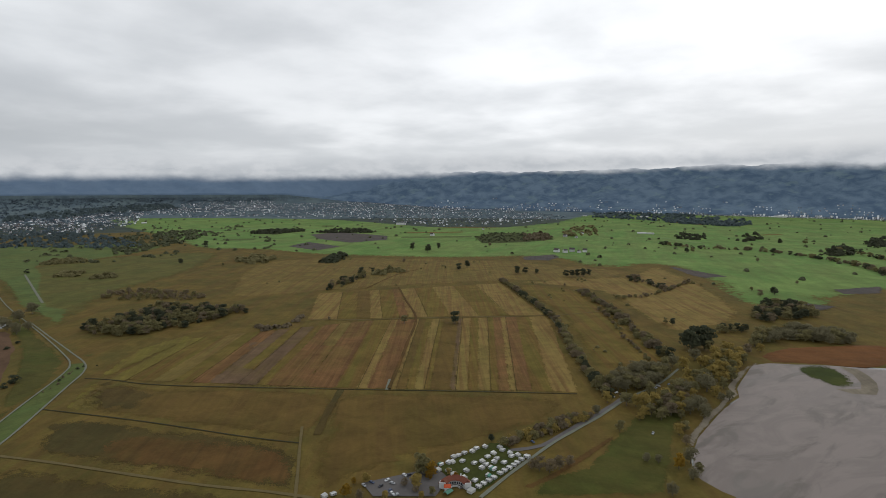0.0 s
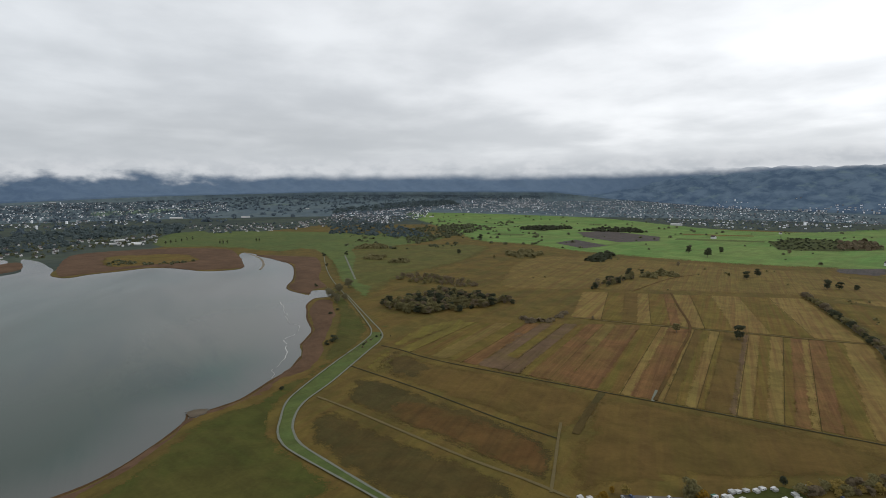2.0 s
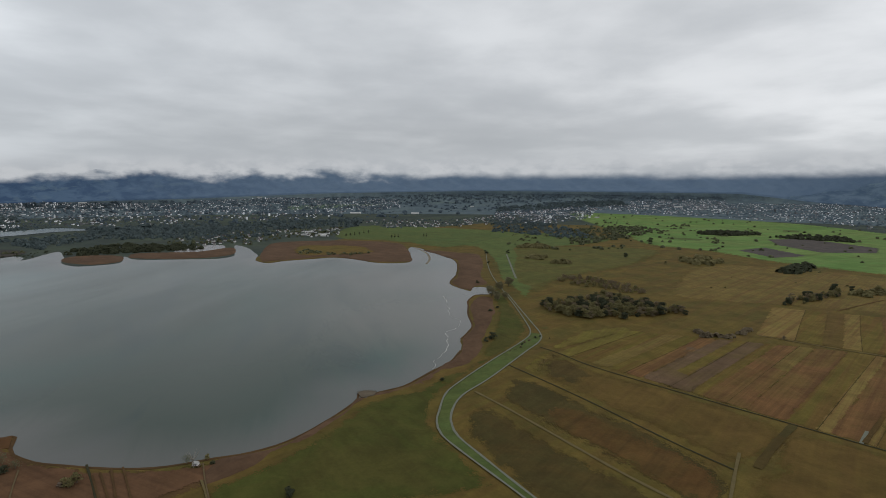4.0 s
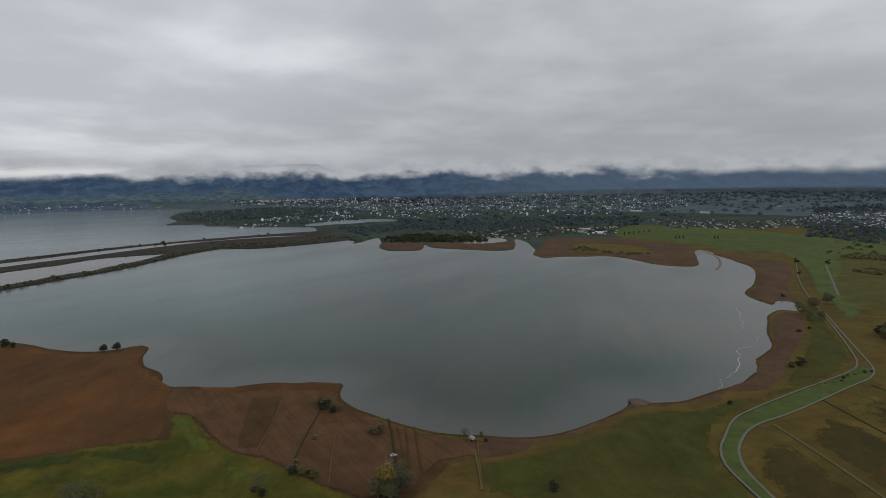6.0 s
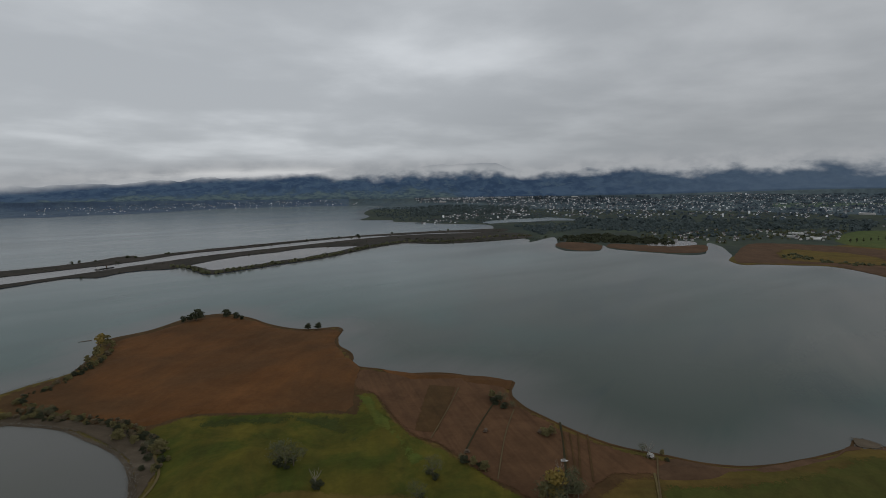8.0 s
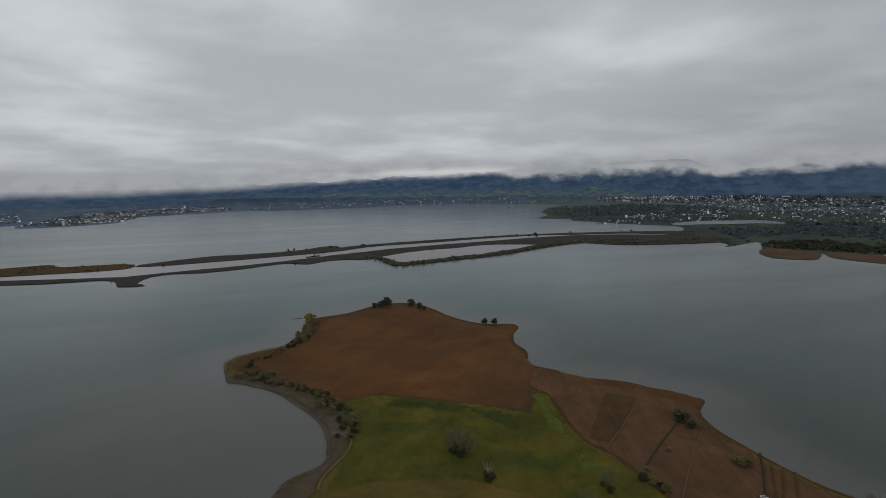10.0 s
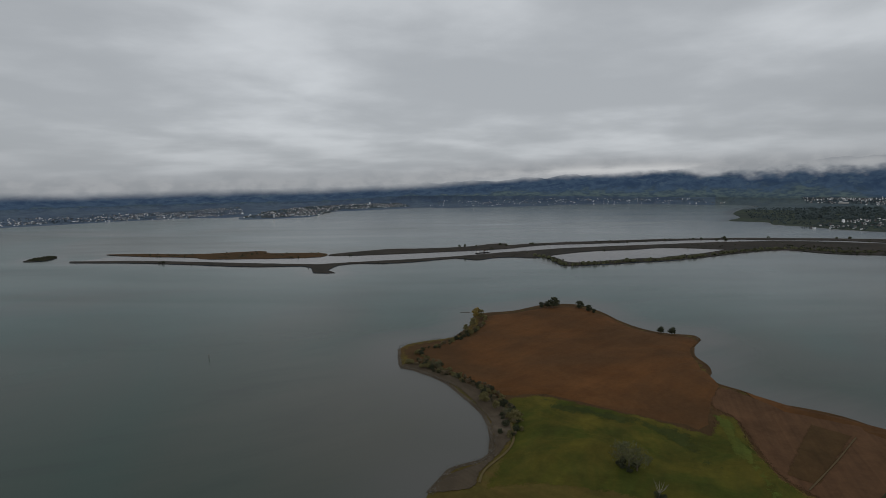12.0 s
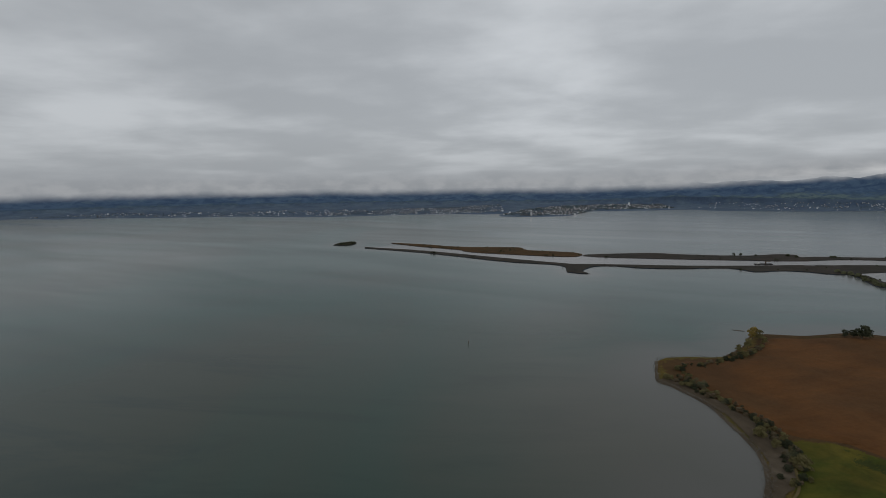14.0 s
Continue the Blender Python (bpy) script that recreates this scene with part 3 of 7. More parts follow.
GREEN_MID = [(-1927, 1357), (-2061, 1723), (-1787, 1905), (-1466, 1976), (-1173, 2074), (-986, 1926), (-1010, 1593), (-1149, 1381), (-1390, 1370), (-1520, 1271)]
OLIVE_DYKE = [(-1097, 1307), (-978, 1699), (-728, 1777), (-625, 1409), (-638, 1093), (-561, 826), (-492, 712), (-420, 711), (-400, 604), (-450, 627), (-629, 806)]
GREEN_NORTH = [(-2133, 1502), (-2187, 1680), (-2085, 1706), (-1592, 1360), (-1698, 1196), (-1875, 1263)]
GREEN_NORTH_B = [(-1815, 1550), (-1517, 1820), (-1356, 1726), (-1246, 1357), (-1297, 1279), (-1518, 1324)]
MEADOW_CAMP = [(57, 355), (73, 377), (102, 393), (142, 440), (177, 485), (240, 533), (224, 485), (191, 420), (170, 377), (158, 354)]
BLOCK_NORTH = [(-518, 1478), (-381, 1624), (-143, 1627), (159, 1580), (322, 1488), (469, 1368), (328, 1217), (150, 1230), (-171, 1130), (-337, 1050), (-437, 1078)]
BLOCK_RIGHT_A = [(148, 1215), (285, 1255), (453, 1323), (575, 1459), (579, 1219), (525, 942), (453, 834), (347, 783), (326, 890), (313, 1115)]
BLOCK_RIGHT_B = [(157, 1179), (289, 1115), (289, 923), (296, 738), (294, 652), (223, 620), (181, 587), (179, 651), (187, 815), (194, 909)]
FIELD_GOLD = [(-403, 695), (-373, 772), (-346, 749), (-360, 683), (-373, 585), (-393, 592)]
FIELD_MAUVE_A = [(-243, 566), (-271, 741), (-249, 732), (-245, 628), (-211, 618), (-189, 561)]
FIELD_RED = [(-189, 561), (-172, 722), (-140, 717), (-143, 558)]
FIELD_LOW_A = [(-370, 574), (-292, 561), (-115, 546), (-108, 444), (-120, 435), (-274, 474), (-336, 490)]
FIELD_LOW_DARK = [(-345, 500), (-386, 592), (-333, 567), (-286, 546), (-286, 499), (-321, 492)]
FIELD_LOW_YELLOW = [(-388, 579), (-369, 574), (-341, 493), (-367, 496)]
FIELD_LOW_B = [(-360, 483), (-278, 471), (-121, 429), (-102, 351), (-145, 364), (-218, 380), (-298, 398), (-332, 409)]
FIELD_LOW_RED = [(-291, 446), (-237, 451), (-121, 421), (-106, 363), (-147, 367), (-220, 384), (-265, 395)]
FIELD_LOW_C = [(-337, 401), (-259, 382), (-169, 363), (-105, 350), (-95, 337), (-180, 290), (-256, 309), (-308, 334), (-337, 369)]
FIELD_LOW_D = [(-102, 546), (136, 534), (115, 491), (56, 445), (-11, 412), (-87, 354), (-97, 354), (-111, 429), (-104, 447)]
STRIP_FOOT = [(-116, 555), (140, 544)]
STRIP_HEAD = [(-111, 859), (173, 888)]
PLOUGH_A = [(-610, 2449), (-500, 2610), (-235, 2399), (-217, 2215), (-356, 2076), (-522, 2234)]
PLOUGH_G = [(-569, 1952), (-534, 2139), (-356, 1956), (-425, 1814)]
PLOUGH_B = [(125, 2350), (232, 2591), (485, 2501), (467, 2227), (321, 2109), (142, 2063)]
PLOUGH_C = [(238, 1672), (367, 1746), (367, 1660), (314, 1569), (230, 1593)]
PLOUGH_D = [(599, 1480), (632, 1449), (698, 1291), (614, 1266), (602, 1299)]
PLOUGH_E = [(813, 1132), (974, 1180), (892, 1078), (798, 1071)]
PLOUGH_F = [(665, 1005), (720, 957), (616, 900), (609, 934)]
DYKE_ROAD_OUTER = [(-1084, 1291), (-919, 1102), (-792, 967), (-658, 840), (-559, 747), (-479, 669), (-448, 634), (-431, 596), (-406, 494), (-385, 417), (-372, 383),
    (-347, 349), (-333, 332), (-312, 317), (-282, 308), (-230, 296), (-201, 289), (-175, 282)]
DYKE_ROAD_INNER = [(-641, 830), (-562, 757), (-483, 685), (-433, 638), (-413, 605), (-400, 558), (-371, 452), (-358, 392), (-337, 355), (-319, 337), (-300, 325),
    (-265, 314), (-224, 302), (-195, 294), (-168, 286)]
SIDE_ROAD = [(-1015, 1305), (-825, 1085), (-734, 980)]
CAMP_ROAD = [(26, 352), (49, 382), (69, 406), (96, 437), (145, 485), (186, 529), (234, 570), (277, 620)]
CAMP_LANE = [(53, 419), (83, 429), (113, 459), (147, 492), (181, 529)]
FIELD_PATH = [(-214, 855), (-113, 859), (-59, 867), (15, 875), (173, 888), (269, 918), (345, 941)]
PALE_TRACK = [(-125, 463), (-118, 429), (-108, 384), (-101, 351)]
PALE_TRACK_LOW = [(-356, 410), (-302, 399), (-229, 381), (-170, 367), (-122, 359), (-88, 351)]
DITCH_A = [(-387, 501), (-274, 474), (-171, 444), (-119, 432)]
DITCH_B = [(-398, 585), (-368, 581), (-294, 564), (-109, 554), (10, 549), (139, 542)]
DITCH_C = [(-59, 552), (-59, 584)]
GRASS_TRACK = [(-107, 552), (-109, 497), (-108, 447)]
FOOT_PATH = [(-308, -196), (-324, -202), (-355, -203), (-374, -208), (-390, -218), (-405, -230)]
SHORE_PATH = [(-334, 133), (-357, 140), (-382, 146)]
CARAVAN_PARK = [(-6, 393), (39, 434), (49, 434), (71, 408), (26, 356), (3, 376)]
PARKING = [(-58, 370), (-20, 386), (-6, 394), (5, 376), (-5, 353), (-48, 353)]
HEDGE_ROAD = [(136, 1215), (160, 1038), (174, 930), (180, 843), (174, 738), (169, 640), (167, 573), (168, 533)]
HEDGE_B = [(285, 1096), (289, 954), (288, 843), (283, 725), (284, 670)]
HEDGE_C = [(275, 940), (265, 815), (258, 719), (255, 651)]
HEDGE_D = [(446, 1281), (449, 1196), (466, 1116)]
HEDGE_F = [(343, 1029), (426, 1074), (560, 1219)]
HEDGE_G = [(824, 2045), (902, 1893), (1003, 1860), (1091, 1780), (1125, 1663), (1145, 1525), (1088, 1324)]
HEDGE_H = [(1331, 1865), (1354, 1783), (1310, 1600)]
HEDGE_LANE = [(138, 1233), (165, 997), (177, 865), (175, 721), (170, 640), (175, 560)]
BELT_WEST = [(-1926, 2356), (-1937, 2569), (-1684, 2509), (-1157, 2076), (-1050, 1882), (-1264, 1878), (-1536, 1874)]
BELT_MID = [(-1280, 2118), (-1357, 2485), (-1199, 2652), (-1044, 2373), (-1006, 2122), (-1011, 1882), (-1024, 1720)]
DYKE_SCRUB = [(-415, 533), (-414, 555), (-425, 597), (-425, 624), (-412, 628)]
WOOD_LONG = [(-537, 771), (-513, 827), (-503, 925), (-439, 935), (-367, 926), (-343, 901), (-369, 839), (-404, 785), (-438, 757)]
WOOD_BACK = [(-632, 1016), (-665, 1080), (-607, 1105), (-480, 1055), (-477, 1017)]
WOOD_A = [(-243, 1104), (-235, 1212), (-198, 1307), (-182, 1274), (-221, 1142)]
WOOD_D = [(-887, 2474), (-759, 2477), (-671, 2640), (-862, 2636)]
WOOD_E = [(-1102, 1471), (-1008, 1529), (-1105, 1589)]
WOOD_RIGHT = [(505, 871), (573, 956), (639, 980), (634, 912), (581, 860), (512, 852)]
WOOD_RIGHT_B = [(427, 720), (501, 790), (539, 784), (565, 740), (535, 721), (486, 740)]
WOOD_RIGHT_C = [(397, 783), (456, 817), (451, 784), (419, 777)]
WOOD_FAR = [(1508, 3763), (1812, 3191), (1611, 3001), (1372, 3334)]
TREE_BELT_A = [(172, 557), (221, 595), (259, 610), (238, 574), (190, 541)]
TREE_BELT_B = [(275, 574), (371, 687), (374, 652), (328, 592), (286, 557), (250, 557)]
TREE_BELT_C = [(166, 467), (211, 519), (237, 541), (260, 541), (222, 479), (193, 485)]
TREE_BELT_D = [(47, 424), (80, 439), (115, 467), (140, 485), (112, 479), (56, 439)]
TREE_SHORE = [(-461, -400), (-478, -396), (-468, -355), (-452, -304), (-433, -257), (-399, -222), (-424, -234), (-452, -275), (-454, -302)]
SPIT_WOOD = [(-1858, 358), (-1974, 417), (-2003, 539), (-1850, 673), (-1731, 668), (-1776, 514), (-1798, 397)]
FAR_PLAIN_WOOD = [(-3068, 161), (-2815, 624), (-2427, 1169), (-2021, 1131), (-1948, 890), (-2277, 504), (-2037, 321), (-2300, 265)]
TREES_DARK = [(19, 834, 21.4), (-198, 1307, 20.9), (41, 1392, 19.0), (64, 1442, 19.7), (183, 1329, 21.2), (205, 1338, 17.1), (233, 1338, 12.8), (295, 1287, 18.1),
    (309, 1287, 18.1), (322, 1288, 19.5), (338, 1296, 19.7), (354, 1305, 17.1), (-50, 1771, 29.7), (-105, 1852, 23.3), (-853, 1948, 22.2),
    (325, 694, 29.7), (345, 699, 33.5), (338, 709, 30.4), (41, 436, 7.1), (284, 660, 15.6), (273, 670, 14.1), (427, 720, 17.9)]
TREES_FIELD = [(-60, 834, 14.3), (-182, 855, 7.5), (-176, 1352, 12.9), (-135, 1371, 17.4), (-110, 1528, 16.1), (-16, 1888, 21.7), (6, 1411, 10.4),
    (170, 1964, 16.5), (-729, 1498, 15.7), (-594, 1456, 9.9), (264, 1160, 8.8), (356, 826, 12.5), (350, 837, 10.6), (620, 1047, 16.7), (662, 1070, 17.2),
    (640, 1112, 9.5), (786, 1192, 9.0), (804, 1783, 18.4), (825, 1784, 18.5), (912, 1564, 13.3), (1283, 2061, 22.8), (1381, 2063, 23.3)]
TREES_CAMP_YELLOW = [(179, 391, 13.9), (204, 448, 13.3), (-8, 380, 12.6), (-18, 363, 14.0), (193, 501, 20.4), (205, 505, 18.2), (188, 509, 15.7), (336, 652, 20.6),
    (359, 670, 21.3), (349, 631, 20.3), (314, 601, 20.6), (309, 620, 19.5), (367, 652, 16.1), (-67, 352, 11.2), (308, 630, 15.2), (270, 582, 16.8)]
TREES_CAMP_OLIVE = [(-16, 388, 16.5), (-13, 383, 13.6), (73, 388, 13.9), (80, 386, 14.8), (88, 390, 13.1), (97, 396, 11.4), (67, 391, 10.3), (155, 455, 12.0),
    (214, 541, 15.4), (320, 583, 18.8), (298, 557, 15.2), (259, 541, 15.8), (219, 519, 16.2), (166, 557, 18.0), (178, 557, 18.1)]
TREES_CAMP_GREY = [(276, 549, 22.9), (245, 501, 17.3), (233, 492, 17.0), (242, 483, 15.7), (198, 582, 18.9), (215, 595, 20.8), (230, 600, 19.7), (240, 595, 19.6),
    (186, 573, 17.2), (249, 541, 18.4), (192, 400, 14.3), (183, 376, 10.7), (159, 402, 8.0), (167, 400, 8.0), (288, 526, 11.9), (248, 492, 12.2)]
TREES_POINT = [(-794, -383, 18.6), (-786, -399, 10.2), (-792, -392, 11.2), (-816, -347, 13.1), (-806, -328, 11.0), (-802, -318, 7.3), (-749, -204, 9.9),
    (-751, -190, 10.7), (-506, 47, 14.5), (-515, 39, 11.3), (-493, 56, 9.8), (-439, 83, 11.0), (-441, 77, 6.0), (-390, 17, 9.8), (-397, 9, 8.2),
    (-385, 25, 7.1), (-414, 148, 8.8), (-409, 161, 5.9), (-426, -270, 8.9), (-417, -251, 11.9), (-410, -236, 11.6), (-406, -225, 10.4),
    (-455, -325, 7.4), (-446, -287, 8.2)]
TREES_POINT_YELLOW = [(-670, -446, 22.2), (-674, -440, 18.8), (-632, -426, 16.3), (-609, -422, 11.1), (-663, -425, 13.4), (-347, 69, 26.5), (-347, 64, 20.6),
    (-388, -121, 25.1), (-391, -128, 18.8), (-388, -115, 20.4)]
TREES_POINT_GREY = [(-350, 78, 25.9), (-350, 85, 18.4), (-376, -12, 19.1), (-346, -21, 18.0), (-401, -111, 9.5), (-468, -359, 14.2), (-471, -368, 11.7)]
TREES_DYKE = [(-646, 788, 17.1), (-616, 767, 18.6), (-675, 815, 15.5), (-616, 790, 14.7), (-670, 842, 20.3), (-688, 894, 21.3), (-466, 571, 12.6),
    (-464, 555, 7.7), (-569, 691, 6.6), (-577, 720, 5.8), (-401, 408, 5.0), (-753, 870, 9.6), (-930, 1119, 9.1), (-1067, 1271, 13.8),
    (-1029, 1330, 14.0), (-320, 180, 5.2)]
DEAD_TREES = [(-360, -92, 14.7), (-404, 149, 14.5), (-378, 78, 11.5)]
CARAVANS_ROAD = [(66, 407), (61, 403), (57, 398), (54, 394), (50, 390), (46, 386), (42, 382), (37, 376), (33, 372), (29, 368), (25, 364), (-82, 353), (-75, 354)]
CARAVANS_INNER = [(46, 424), (49, 418), (53, 414), (55, 408), (59, 411), (36, 407), (30, 401), (25, 397), (40, 414), (43, 404), (39, 400), (34, 395), (29, 391),
    (39, 388), (33, 380), (24, 372), (34, 425), (28, 421), (23, 417), (18, 413), (8, 408), (16, 400), (17, 387), (9, 381), (15, 377), (5, 386), (4, 399),
    (-1, 395), (-4, 388), (13, 409), (7, 400), (48, 398), (36, 391)]
CARS = [(-40, 373), (-36, 369), (-44, 365), (-51, 370), (-37, 359), (-35, 356), (-32, 354), (-28, 380), (-25, 380), (-56, 366), (54, 439), (75, 433),
    (57, 438)]
CARS_FAR = [(173, 533), (180, 544), (183, 538), (226, 557), (231, 563), (244, 568), (224, 523), (182, 450)]
RESTAURANT = [(9, 367), (4, 357), (20, 359)]
TOWN_SOUTH = [(-2786, 5126), (-2108, 7163), (-735, 8435), (633, 5267), (948, 4040), (562, 3260), (18, 2921), (-631, 3700), (-1376, 3967), (-1794, 3804)]
TOWN_WEST = [(-2053, 2513), (-2764, 3391), (-2589, 3643), (-2696, 4448), (-2447, 4456), (-1756, 3102), (-1712, 2552), (-1809, 2397)]
TOWN_EAST = [(1517, 5303), (2426, 5628), (6365, 10874), (7933, 9789), (3350, 4116), (2670, 4177), (2583, 5347)]
TOWN_NORTH = [(-6309, 2441), (-6964, 3895), (-5504, 4787), (-3684, 3206), (-2903, 1955), (-2742, 1253), (-3062, 1184)]
TOWN_BREGENZ = [(-6176, -485), (-7042, 378), (-5437, 2103), (-2840, 1098), (-2900, 698), (-3001, 398), (-4606, 245), (-4795, -348)]
VILLAGE = [(-2469, 1855), (-2422, 2109), (-2177, 2319), (-2441, 3190), (-1754, 2362), (-1840, 1962), (-1980, 1621)]
VILLAGE_B = [(-2503, 3366), (-2892, 4991), (-3551, 8225), (-2688, 8738), (-1583, 5161), (-2184, 4869), (-2283, 4021), (-1642, 2682), (-1692, 2324)]
HARBOUR_VILLAGE = [(-1888, 615), (-2087, 714), (-2199, 952), (-2250, 1140), (-2133, 1502), (-1821, 1255), (-1872, 1048), (-1743, 839), (-1845, 820), (-1816, 661)]
LINDAU_TOWN = [(-1715, -2727), (-2182, -3147), (-2616, -3321), (-3071, -3300), (-3431, -3127), (-3066, -2679), (-2512, -2812), (-2068, -2514), (-1782, -2567)]
FAR_SHORE_A = [(-716, -3236), (-1061, -3562), (-1638, -3656), (-2373, -3821), (-1872, -2945), (-1402, -3127), (-952, -3193)]
FAR_SHORE_B = [(855, -3993), (398, -4332), (-299, -4014), (-1039, -3835), (-2102, -3664), (-1685, -2933), (-873, -3216), (44, -3697)]
FAR_SHORE_C = [(-3176, -2669), (-4127, -2445), (-4962, -1712), (-5193, -858), (-4641, -765), (-3996, -1556), (-3407, -2017)]
FAR_SHORE_D = [(-4058, -3203), (-4722, -2766), (-5090, -1942), (-5548, -1207), (-4773, -1038), (-4338, -1655), (-3702, -2169), (-3231, -2551)]
HALLS = [(929, 2541), (957, 2510), (-1761, 3201), (1074, 4125), (-2048, 5742), (-1684, 5171), (-1932, 1174), (-1859, 1197), (-2001, 1161), (-2038, 1254),
    (-3342, 3773), (-2041, 4705), (-1892, 1227)]
HALLS_FAR = [(1443, 3903), (6020, 9683), (-242, 3140), (-7122, 3610), (-3091, 2273), (-2818, 2582), (-2100, 5399), (-2397, 5341), (-4834, -127), (-6099, 1299)]
FARM = [(377, 1793), (402, 1778), (432, 1810), (448, 1778), (471, 1794), (531, 2357), (567, 2305), (642, 2504), (-48, 2402), (204, 2767)]
BEACH_POINT = [(-278, -216), (-303, -221), (-334, -211), (-346, -212), (-369, -225), (-391, -242), (-417, -276), (-444, -329), (-448, -392), (-463, -400),
    (-471, -382), (-465, -353), (-454, -306), (-444, -270), (-422, -241), (-399, -223), (-373, -209), (-347, -205), (-316, -201), (-299, -196)]
FOAM_LINE = [(-714, 729), (-642, 665), (-607, 633), (-559, 605), (-539, 574), (-532, 548), (-510, 523), (-483, 501), (-462, 464), (-448, 445), (-434, 428)]
INLET_CHANNEL = [(-1364, 1234), (-1266, 1187), (-1185, 1137), (-1094, 1058), (-1037, 991)]
CUT_DITCH = [(-503, 40), (-455, 24), (-412, 12)]
CUT_TRACK = [(-488, 57), (-439, 45), (-372, 34)]
CUT_TRACK_B = [(-404, 156), (-381, 148), (-347, 138)]
CUT_TRACK_C = [(-540, 7), (-484, -4), (-431, -16)]
REED_CANALS = [(-443, 93), (-380, 85), (-443, 105), (-374, 92), (-440, 112), (-370, 100), (-443, 98), (-378, 90)]
HUT = [(-404, 151), (-409, 13), (-444, 29), (-442, 74), (-511, 40)]
BARGE = [(-1272, -836)]
LOG = [(-695, -484)]
POSTS = [(-338, -601), (-653, -1411)]
LAGOON_TREES = [(-1305, -683), (-1271, -629), (-1209, -554), (-1282, -489), (-1348, -445), (-1411, -393), (-1525, -330), (-1685, -260), (-1816, -168), (-1826, -18),
    (-1961, 123), (-1993, 270)]
DAM_TREES = [(-1358, -978), (-1376, -970), (-1384, -933), (-1449, -888), (-1448, -865), (-1521, -822), (-1521, -814), (-1949, -422), (-2004, -368), (-2023, -366),
    (-2101, -249), (-2205, -68), (-2227, -34), (-655, -1409), (-661, -1402), (-1854, -511), (-1956, -377), (-1961, -351)]
DELTA_WOOD = [(-3582, -557), (-3994, -519), (-4137, -303), (-3796, 114), (-2936, 577), (-2825, 379), (-2689, 138), (-2633, -82), (-2753, -314), (-2953, -352),
    (-3046, -442)]
FOREST_BAND_A = [(-3961, -339), (-4317, -84), (-4008, 533), (-3550, 502), (-3178, 119), (-3035, -144), (-2974, -257)]
FOREST_BAND_B = [(-2760, 1067), (-2689, 1505), (-2627, 1974), (-2145, 1612), (-2222, 1243), (-2360, 912), (-2460, 544), (-2808, 570)]
FOREST_BAND_C = [(-2959, 3632), (-3188, 4242), (-3638, 6011), (-3432, 6845), (-2603, 5409), (-2696, 4448), (-2589, 3643), (-2675, 3282)]
FOREST_BAND_D = [(1266, 4589), (1894, 4612), (1998, 3521), (1812, 3191), (1395, 3390), (1075, 3892)]
ROUGH_SHORE = [(-1938, -170), (-1925, -42), (-1910, 97), (-1958, 291), (-2016, 353), (-1855, 283), (-1789, 235), (-1795, 91), (-1774, -39), (-1791, -158)]
LEFT_FOOT = [(-370, 579), (-115, 555)]
LEFT_HEAD = [(-358, 749), (-111, 859)]
UPPER_FOOT = [(-217, 855), (169, 892)]
UPPER_HEAD = [(-249, 1080), (128, 1200)]
FAR_PLAIN = [(-6362, 850), (-6309, 2441), (-6829, 4804), (-7947, 8446), (-6332, 10905), (-3396, 11030), (-2688, 8738), (-3244, 6167), (-2329, 3947),
    (-2452, 3173), (-2409, 2322), (-2520, 1774), (-2760, 1067), (-2853, 632)]
FAR_WEST = [(-7938, 9785), (-6515, 10785), (-4439, 11792), (-3084, 12217), (-2515, 7987), (-3030, 6040), (-2930, 4251), (-2959, 3632)]
FAR_GREENS_A = [(-4901, 3388), (-5576, 4742), (-4647, 4340), (-4058, 3057)]
FAR_GREENS_B = [(-7291, 7158), (-7534, 9274), (-6007, 7674), (-5684, 5670)]
FAR_GREENS_C = [(-5141, 4472), (-4973, 5720), (-4352, 5007), (-4293, 3735)]
FAR_GREENS_D = [(-4407, 2465), (-4591, 3231), (-4085, 3002), (-3794, 2226)]
CANAL = [(-463, 94), (-428, 90), (-400, 86), (-368, 81), (-338, 76)]
HARBOUR_BASIN = [(-1806, 640), (-1816, 773), (-1693, 729), (-1657, 592)]
BOATS = [(-397, 85), (-1773, 638), (-1742, 644), (-1772, 671), (-1726, 670), (-1770, 704), (-1724, 700), (-1754, 727), (-1698, 622), (-1682, 661), (-1709, 717), (-1934, 682), (-1863, 688), (-1893, 819), (-1836, 834)]
TREES_BAY_SHRUBS = [(-436, 78, 8.0), (-364, 82, 11.3), (-356, 86, 11.1), (-378, 88, 8.9), (-353, 70, 18.6), (-345, 64, 18.2), (-339, 71, 16.4), (-395, 11, 7.3),
    (-389, 23, 6.3), (-324, 182, 6.0), (-399, 161, 3.9), (-502, 42, 11.1), (-492, 49, 7.7)]
WOOD_F = [(-345, 1525), (-350, 1637), (-316, 1737), (-299, 1625), (-310, 1526)]
WOOD_G = [(-585, 1500), (-601, 1621), (-520, 1662), (-493, 1547)]
WOOD_H = [(-625, 2510), (-527, 2751), (-379, 2717), (-329, 2548), (-488, 2544)]
WOOD_I = [(324, 2201), (422, 2595), (479, 2471), (444, 2227)]
ORCHARD = [(139, 2297), (229, 2559), (385, 2530), (343, 2178), (165, 2085)]
WOOD_J = [(543, 2413), (671, 2854), (825, 2982), (726, 2506), (605, 2359)]
WOOD_K = [(957, 2261), (1116, 2514), (1138, 2369), (1053, 2213)]
WOOD_L = [(1179, 2169), (1407, 2519), (1421, 2430), (1298, 2218)]
WOOD_M = [(1214, 1728), (1401, 1927), (1409, 1857), (1274, 1700)]
WOOD_N = [(1549, 1966), (1767, 2226), (1862, 2277), (1611, 1967)]
WOOD_O = [(-911, 1267), (-931, 1335), (-901, 1353), (-869, 1284)]
